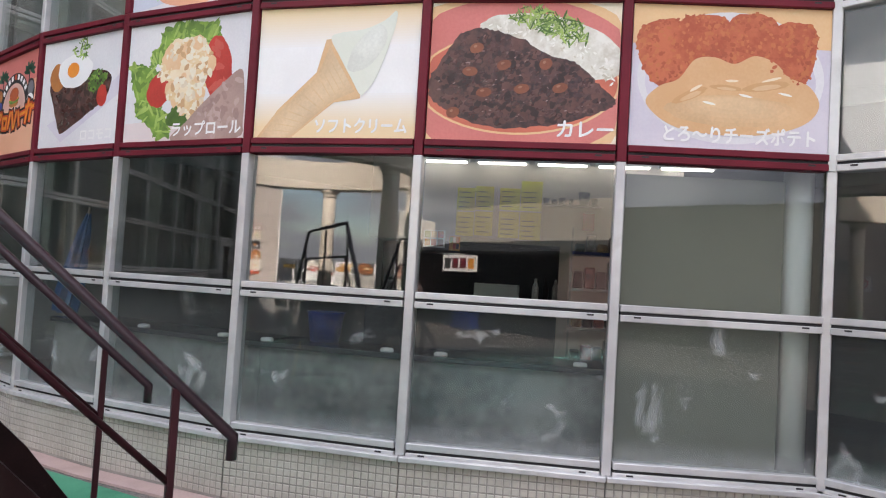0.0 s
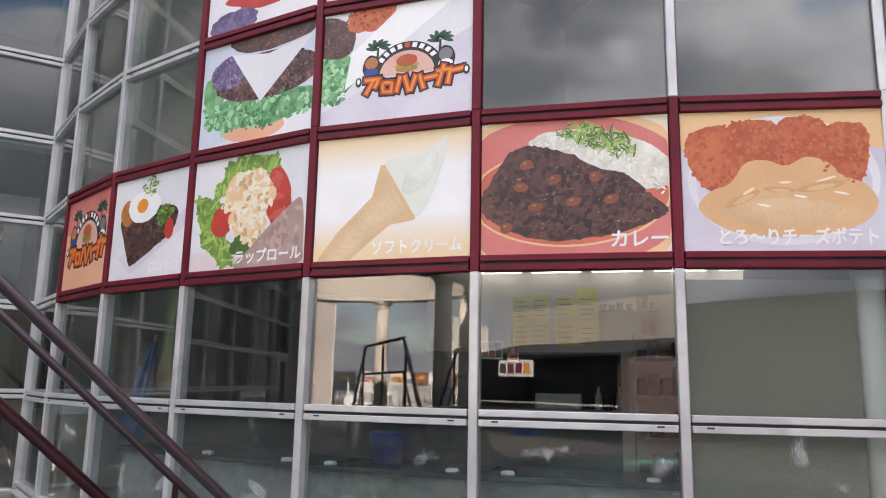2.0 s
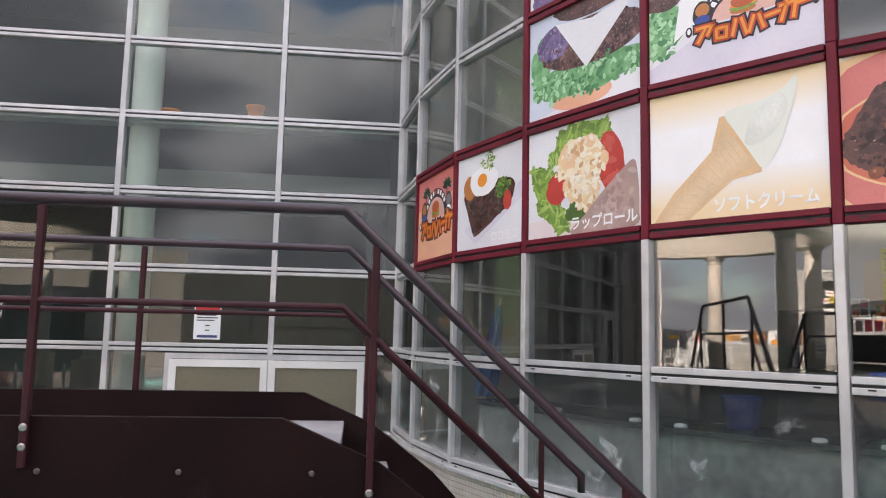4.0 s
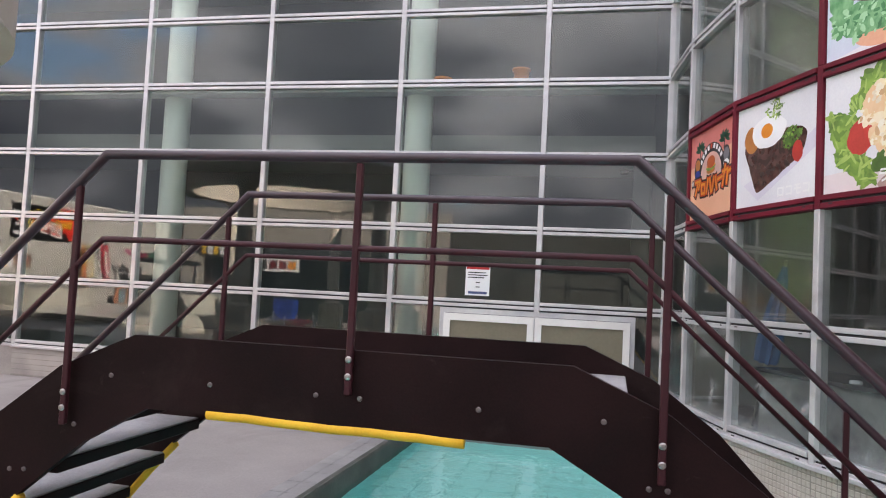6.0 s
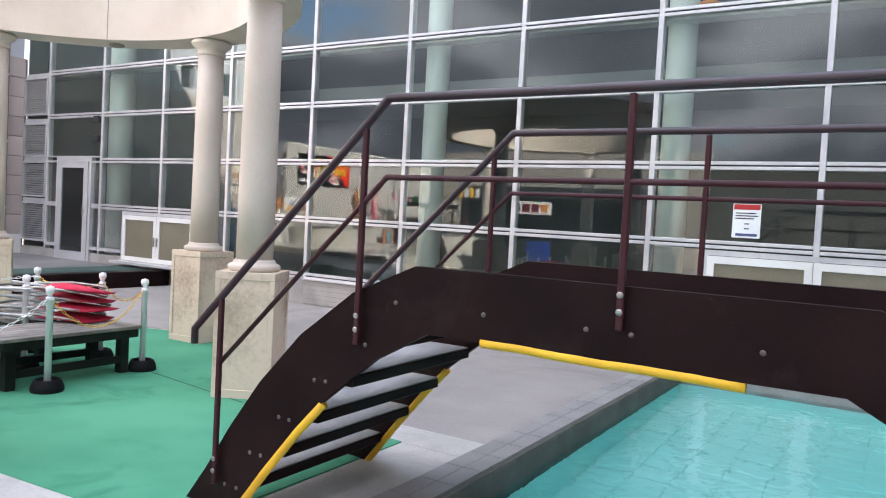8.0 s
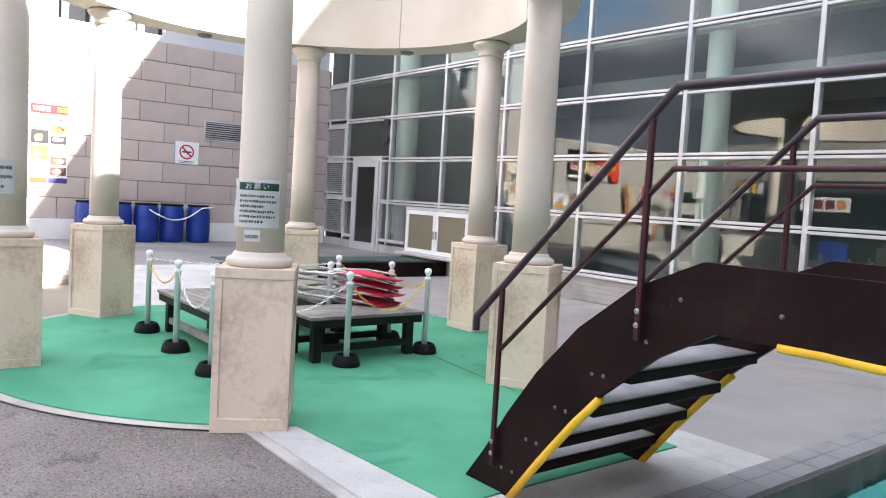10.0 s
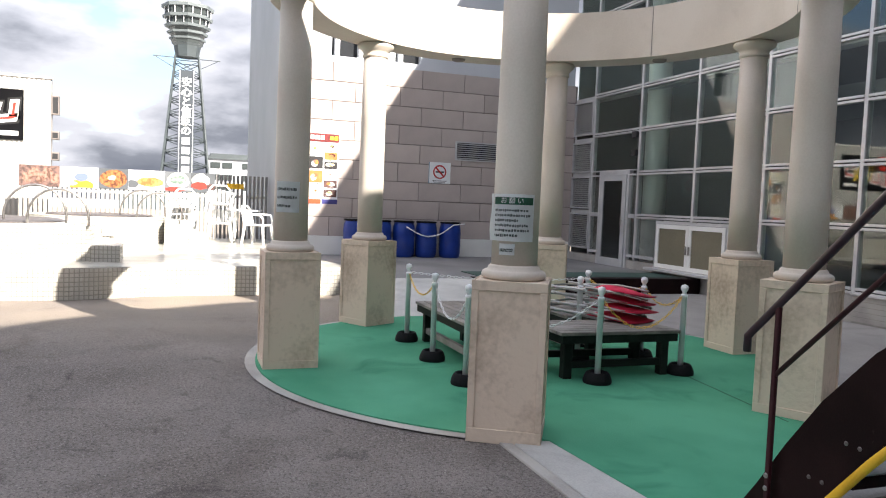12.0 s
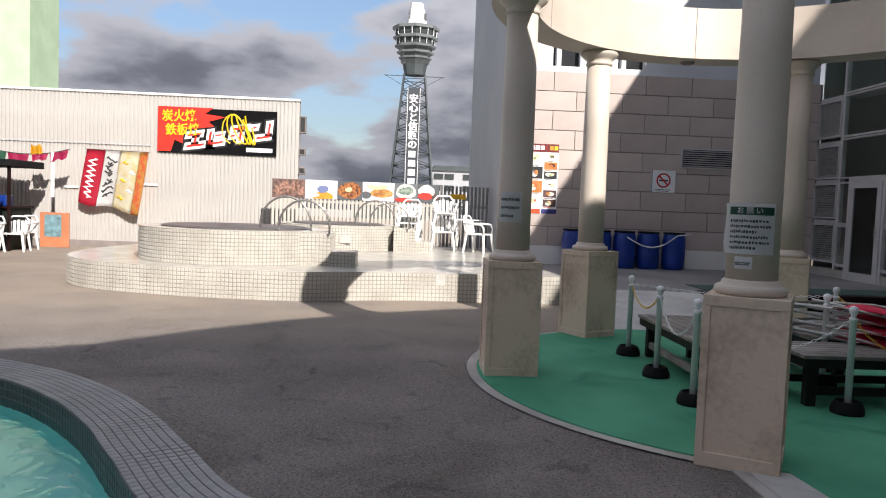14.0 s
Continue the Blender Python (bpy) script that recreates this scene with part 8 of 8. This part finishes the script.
for z_ in (10.6, 6.6, 2.6, -1.4):
    for y_ in (9.4, 13.2, 19.6, 24.0):
        part("window", box(-262.0, -261.7, y_, y_ + (3.2 if y_ < 15 else 4.0), z_, z_ + 1.9), T_GLASS, blk, "dark window")
low = thing("far_roof", (-200, -6, -30), "low grey city roof far behind the fence", "building")
part("wall", box(-230, -200, -14, 6.0, -30, 1.7), T_STEEL, low)
gb = thing("tower_block", (-156, -79, -30), "pale green tall city block behind the white wall", "building")
part("wall", box(-162, -150, -84.5, -73.4, -30.0, 75.0), paint("pale_green_wall", (0.42, 0.55, 0.38), (0.36, 0.48, 0.32), 0.6, scale=0.3, fine=10), gb)

# ---- inside the glass rooms ----
nt_ = thing("door_notice", (-1.88, 9.44, 1.46), "white paper notice with a red header on the glass", "notice")
part("sheet", box(-2.03, -1.73, 9.446, 9.449, 1.46, 1.845), PAPER, nt_)
part("header", box(-2.02, -1.74, 9.443, 9.446, 1.78, 1.84), RED, nt_)
for k, (a, b, z_) in enumerate(((-2.0, -1.78, 1.74), (-2.0, -1.76, 1.71), (-2.0, -1.8, 1.68), (-1.9, -1.85, 1.62), (-1.9, -1.85, 1.565))):
    part("text_bar", box(a, b, 9.443, 9.446, z_ - 0.006, z_ + 0.006), INK, nt_)
part("text_bar", box(-1.99, -1.76, 9.443, 9.446, 1.48, 1.51), ink("notice_blue", (0.05, 0.08, 0.2), None), nt_)
for x, z1 in ((-1.49, 4.32), (-2.5, 4.22)):
    pot = thing("orange_tub", (x, 9.68, 4.06), "small orange plastic tub on the ledge behind the glass", "tub", group="orange tubs")
    part("body", lathe([(0.075, 4.06), (0.1, z1 - 0.03), (0.118, z1 - 0.025), (0.118, z1), (0.1, z1), (0.0, z1 - 0.02)], (x, 9.675, 0), 20), paint("orange_plastic", (0.75, 0.2, 0.025), None, 0.4), pot, smooth=True)
post_ = thing("camera_post", (0.0, 9.78, 0.4), "dark square post with a small black camera inside the hall", "post")
part("post", box(-0.08, 0.13, 9.72, 9.86, 0.4, 3.14, bevel=0.006), GASKET, post_)
part("arm", rod((-0.08, 9.74, 3.07), (-0.14, 9.72, 3.06), 0.012, n=8), GASKET, post_)
part("camera", box(-0.235, -0.135, 9.69, 9.75, 3.02, 3.07, bevel=0.012), BLACK, post_)

mb, lb = wall_pose(CURVE[6], CURVE[7])
solo("roller_blind", box(0.01, lb - 0.2, 0.14, 0.15, 0.45, 2.18, m=mb), BLIND, "drawn beige blind behind the glass", "blind")
c = mb @ Vector((lb - 0.1, 0.2, 0))
solo("window_column", lathe([(0.085, 0.42), (0.085, 2.64)], c, 24), WHITE, "slim pale round column behind the glass", "column", smooth=True)
# long table behind the glass
tbl = thing("counter_table", (3.0, 5.4, 0.42), "long dark counter table behind the curved glass", "table")
FRONT = paint("dusty_counter_front", (0.3, 0.305, 0.295), (0.095, 0.101, 0.099), 0.4, scale=2.0, fine=14, mix=(0.35, 0.68))
SLATE = paint("dark_counter_top", (0.05, 0.054, 0.058), (0.026, 0.029, 0.032), 0.25, scale=2)
for i in range(2, 6):
    m, l = wall_pose(CURVE[i], CURVE[i + 1])
    part("top", box(0.01, l - 0.01, 0.22, 0.8, 0.965, 1.0, m=m, bevel=0.004), SLATE, tbl)
    part("front", box(0.01, l - 0.01, 0.27, 0.29, 0.42, 0.965, m=m), FRONT, tbl)
for i, us in ((3, (0.05, 0.83)), (4, (0.07, 0.93)), (5, (0.16, 1.03))):
    m, l = wall_pose(CURVE[i], CURVE[i + 1])
    for u in us:
        c = m @ Vector((u, 0.29, 1.0))
        puck = thing("round_light", c, "small white round light fitting on the counter", "light fitting", group="round lights on the counter")
        part("body", lathe([(0.042, 0.0), (0.045, 0.008), (0.038, 0.022), (0.0, 0.028)], c, 20), PLASTIC, puck, smooth=True)
m5, l5 = wall_pose(CURVE[5], CURVE[6])
solo("partition", box(-0.9, 1.9, 2.33, 2.43, 1.85, 2.639, m=m5, bm=box(0.86, 1.9, 2.33, 2.43, 0.42, 1.85, m=m5)), CREAM, "cream partition over the added dark hatch", "wall", kind="structure")
menu = thing("menu_sheets", m5 @ Vector((0.3, 2.32, 1.9)), "yellow menu sheets hung on the wall over the added dark hatch", "menu")
rm = random.Random(3)
for k, (u, v, w_, h_) in enumerate(((-0.09, 1.9, 0.165, 0.22), (0.08, 1.91, 0.165, 0.22), (-0.09, 2.13, 0.165, 0.21), (0.08, 2.14, 0.165, 0.22), (0.3, 1.9, 0.185, 0.24), (0.49, 1.89, 0.19, 0.25), (0.3, 2.15, 0.185, 0.2), (0.49, 2.15, 0.19, 0.27))):
    part("sheet", box(u, u + w_, 2.324, 2.329, v, v + h_, m=m5), ink("menu_yellow", (0.74, 0.58, 0.1) if k % 4 < 2 else (0.66, 0.66, 0.08), (0.66, 0.53, 0.12), scale=4), menu)
    for q in range(4):
        part("text_bar", box(u + 0.02, u + rm.uniform(0.1, 0.15), 2.321, 2.324, v + 0.03 + 0.045 * q, v + 0.037 + 0.045 * q, m=m5), DOOR_PANEL, menu)
# added hatch, not a known part of the snack bar
hatch = thing("serving_counter", m5 @ Vector((0.4, 2.5, 0.42)), "added dark hatch standing for the unlit interior, with a steel counter and kitchen things", "counter")
shelf_ = thing("wall_shelf", m5 @ Vector((0.85, 2.25, 2.2)), "narrow wall shelf on the cream partition", "shelf")
part("board", box(0.68, 1.2, 2.2, 2.329, 2.2, 2.215, m=m5), STEEL, shelf_)
for k, (u, r_, h_) in enumerate(((0.72, 0.028, 0.05), (0.79, 0.026, 0.04), (0.86, 0.03, 0.055), (0.94, 0.024, 0.045), (1.05, 0.05, 0.11), (1.14, 0.03, 0.06))):
    c = m5 @ Vector((u, 2.26, 0))
    pot = thing("steel_pot", (c.x, c.y, 2.215), "small steel pot on the wall shelf", "pot", group="pots on the wall shelf")
    part("body", lathe([(r_ * 0.8, 2.215), (r_, 2.215 + h_), (r_ * 1.08, 2.217 + h_), (r_ * 0.9, 2.217 + h_), (0.0, 2.22 + h_ * 0.3)], c, 16), STEEL, pot, smooth=True)
for name, u, v, w_, h_, lab, cols in (("snack_poster", -0.38, 1.78, 0.2, 0.16, "small poster with orange snack pictures", ("ORANGE", "RED", "WHITE")), ("snack_poster", -0.14, 1.76, 0.1, 0.13, "small orange poster below the menu sheets", ("RED", "ORANGE", "ORANGE"))):
    po = thing(name, m5 @ Vector((u, 2.32, v)), lab, "poster", group="snack posters")
    part("sheet", box(u, u + w_, 2.322, 2.329, v, v + h_, m=m5), I_LORANGE if cols[0] == "RED" else I_PURE, po)
    for k in range(6):
        a_, b_ = u + w_ * (0.06 + 0.3 * (k % 3)), v + h_ * (0.1 + 0.45 * (k // 3))
        part("picture", box(a_, a_ + w_ * 0.26, 2.318, 2.322, b_, b_ + h_ * 0.38, m=m5), (I_LORANGE, I_LRED, I_CURRY, I_LETTUCE, I_APRICOT, I_LRED)[k], po)
m4, l4 = wall_pose(CURVE[4], CURVE[5])
# black sheet and dark front paint the unlit interior below the partition
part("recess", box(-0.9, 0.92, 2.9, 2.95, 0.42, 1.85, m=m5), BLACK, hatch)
part("front", box(-0.9, 0.92, 2.36, 2.4, 0.42, 1.3, m=m5), DIM_INTERIOR, hatch)
part("top", box(-0.9, 0.92, 2.25, 2.88, 1.3, 1.34, m=m5, bevel=0.005), STEEL, hatch)
part("equipment", box(0.09, 0.5, 2.5, 2.7, 1.34, 1.48, m=m5, bevel=0.01), WHITE, hatch, "pale kitchen machine")
for k in range(3):
    part("bottle", lathe([(0.03, 1.34), (0.03, 1.47), (0.012, 1.52), (0.012, 1.55)], m5 @ Vector((0.66 + 0.09 * k, 2.42, 0)), 10), (WHITE, BROWN, STEEL)[k], hatch)
pr = thing("small_poster", m5 @ Vector((1.1, 2.32, 2.0)), "small red poster on the cream partition", "poster")
part("sheet", box(1.05, 1.15, 2.322, 2.329, 2.0, 2.15, m=m5), RED, pr)
rack = thing("goods_rack", m5 @ Vector((1.12, 1.9, 0.42)), "tall goods rack with a blue shelf and packed goods", "rack")
GOODS = (("goods_red", (0.4, 0.06, 0.04)), ("goods_tan", (0.5, 0.34, 0.18)), ("goods_green", (0.08, 0.14, 0.1)), ("goods_dark", (0.05, 0.04, 0.045)), ("goods_white", (0.6, 0.58, 0.54)))
GOODS = [ink(n_, c_, tuple(0.4 * v for v in c_), scale=16, mix=(0.42, 0.6)) for n_, c_ in GOODS]
rg = random.Random(12)
for k, z_ in enumerate((0.5, 0.82, 1.14, 1.46, 1.76)):
    part("shelf", box(0.96, 1.36, 1.8, 2.1, z_, z_ + 0.025, m=m5), BLUEDRUM if k == 4 else STEEL, rack, "blue shelf" if k == 4 else "")
    for j in range(4):
        h_ = rg.uniform(0.12, 0.24) if k < 4 else rg.uniform(0.06, 0.16)
        part("goods", box(0.985 + 0.092 * j, 1.065 + 0.092 * j, 1.83, 2.05, z_ + 0.026, z_ + 0.026 + h_, m=m5, bevel=0.008), GOODS[(3 * k + 2 * j) % 5] if k != 3 else GOODS[(3, 0, 3, 2)[j]], rack)
for u in (0.955, 1.35):
    for d in (1.8, 2.085):
        part("upright", box(u, u + 0.015, d, d + 0.015, 0.42, 1.98, m=m5), STEEL, rack)
for u in (-0.45, 0.08, 0.61, 1.14, 1.67):
    lamp = thing("ceiling_lamp", m5 @ Vector((u + 0.23, 2.2, 2.55)), "white fluorescent ceiling lamp", "lamp", group="ceiling lamps")
    part("housing", box(u, u + 0.47, 2.15, 2.25, 2.562, 2.639, m=m5), WHITE, lamp)
    part("tube", box(u + 0.02, u + 0.45, 2.19, 2.21, 2.543, 2.561, m=m5, bevel=0.006), LAMP, lamp)
m2, l2 = wall_pose(CURVE[2], CURVE[3])
par = thing("closed_parasol", m2 @ Vector((-0.42, 0.5, 0.42)), "closed blue parasol leaning inside the glass", "parasol")
foot, tip = m2 @ Vector((-0.42, 0.5, 0.425)), m2 @ Vector((0.0, 0.5, 1.92))
part("pole", rod(foot, tip, 0.014, n=8), STEEL, par)
stick = (tip - foot).to_track_quat("Z", "Y").to_matrix().to_4x4()
stick.translation = foot
bm = bmesh.new()
rows_ = [[bm.verts.new(stick @ Vector(((r_ if j % 2 else r_ * 0.6) * math.cos(j * math.pi / 8), (r_ if j % 2 else r_ * 0.6) * math.sin(j * math.pi / 8), z_))) for j in range(16)] for r_, z_ in ((0.105, 0.62), (0.115, 0.8), (0.085, 1.1), (0.05, 1.36), (0.018, 1.5))]
for lo_, hi_ in zip(rows_, rows_[1:]):
    for j in range(16):
        bm.faces.new((lo_[j], lo_[(j + 1) % 16], hi_[(j + 1) % 16], hi_[j]))
bm.faces.new(rows_[0][::-1])
bm.faces.new(rows_[-1])
part("cloth", bm, paint("blue_parasol_cloth", (0.07, 0.16, 0.36), (0.045, 0.11, 0.27), 0.8, scale=5, fine=90, bump=0.15), par)
tub_ = thing("blue_bucket", wall_pose(CURVE[4], CURVE[5])[0] @ Vector((0.35, 0.6, 1.0)), "blue plastic bucket on the counter table", "bucket")
c = wall_pose(CURVE[4], CURVE[5])[0] @ Vector((0.35, 0.6, 0))
part("body", lathe([(0.1, 1.0), (0.13, 1.2), (0.14, 1.21), (0.12, 1.21)], c, 20), BLUEDRUM, tub_, smooth=True)

# ---- coping tiles, piece by piece along the stretch that is passed nearest ----
near_tiles = []
tile_a = bmesh.new()


def lay(line, wide, rows, where, bm):
    """Flat tiles in rows along the pool edge; where: which part of it."""
    lanes = [offset_line(line, wide * k) for k in range(rows + 1)]
    for i in range(len(line) - 1):
        if not where(*line[i]):
            continue
        for k in range(rows):
            q4 = (lanes[k][i], lanes[k][i + 1], lanes[k + 1][i + 1], lanes[k + 1][i])
            cx, cy = sum(q[0] for q in q4) / 4, sum(q[1] for q in q4) / 4
            if rows > 4 and -5.6 < cx < -3.6 and -2.1 < cy < -0.2 and len(near_tiles) < 300:
                near_tiles.append((cx, cy, math.atan2(q4[1][1] - q4[0][1], q4[1][0] - q4[0][0])))
                continue
            size = math.dist(q4[0], q4[1])
            f0, f1 = 1 - 0.006 / size, 1 - 0.012 / size
            lo = [bm.verts.new((cx + (q[0] - cx) * f0, cy + (q[1] - cy) * f0, 0.0245)) for q in q4]
            hi = [bm.verts.new((cx + (q[0] - cx) * f1, cy + (q[1] - cy) * f1, 0.031)) for q in q4]
            bm.faces.new(hi)
            for j in range(4):
                bm.faces.new((lo[j], lo[(j + 1) % 4], hi[(j + 1) % 4], hi[j]))


lay(smooth_line(POOL_NODES, 0.058), 0.0525, 8, lambda x, y: x < -2.2 and -5.5 < y < 1.6, tile_a)
tile_b = bmesh.new()
lay(smooth_line(POOL_NODES, 0.3), 0.14, 3, lambda x, y: not (x < -2.2 and -5.5 < y < 1.6) and not (x < -1.5 and y >= 1.6), tile_b)
lay(offset_line(smooth_line(POOL_NODES, 0.3), 0.035), 0.122, 2, lambda x, y: x < -1.5 and y >= 1.92, tile_b)
bmesh.ops.recalc_face_normals(tile_b, faces=tile_b.faces)
tagged(part("slabs", tile_b, COPING_SLAB, coping, "larger pale grey slabs"), kind="stuff")
bmesh.ops.recalc_face_normals(tile_a, faces=tile_a.faces)
tagged(part("tiles", tile_a, COPING, coping), kind="stuff")
tile_me = shared("tile", box(-0.026, 0.026, -0.0235, 0.0235, -0.003, 0.005, bevel=0.002), COPING)
for x, y, a in near_tiles:
    piece("tile", tile_me, coping, Matrix.Translation((x, y, 0.026)) @ Matrix.Rotation(a, 4, "Z"))
inner = bmesh.new()
tile_face(list(reversed([p for p in smooth_line(POOL_NODES, 0.058) if p[0] < -2.2 and -9 < p[1] < 1.6])), -0.29, 0.02, 0.058, 0.006, 0.004, bm=inner)
tagged(part("inner_tiles", inner, DARKPOOL, coping), kind="stuff")
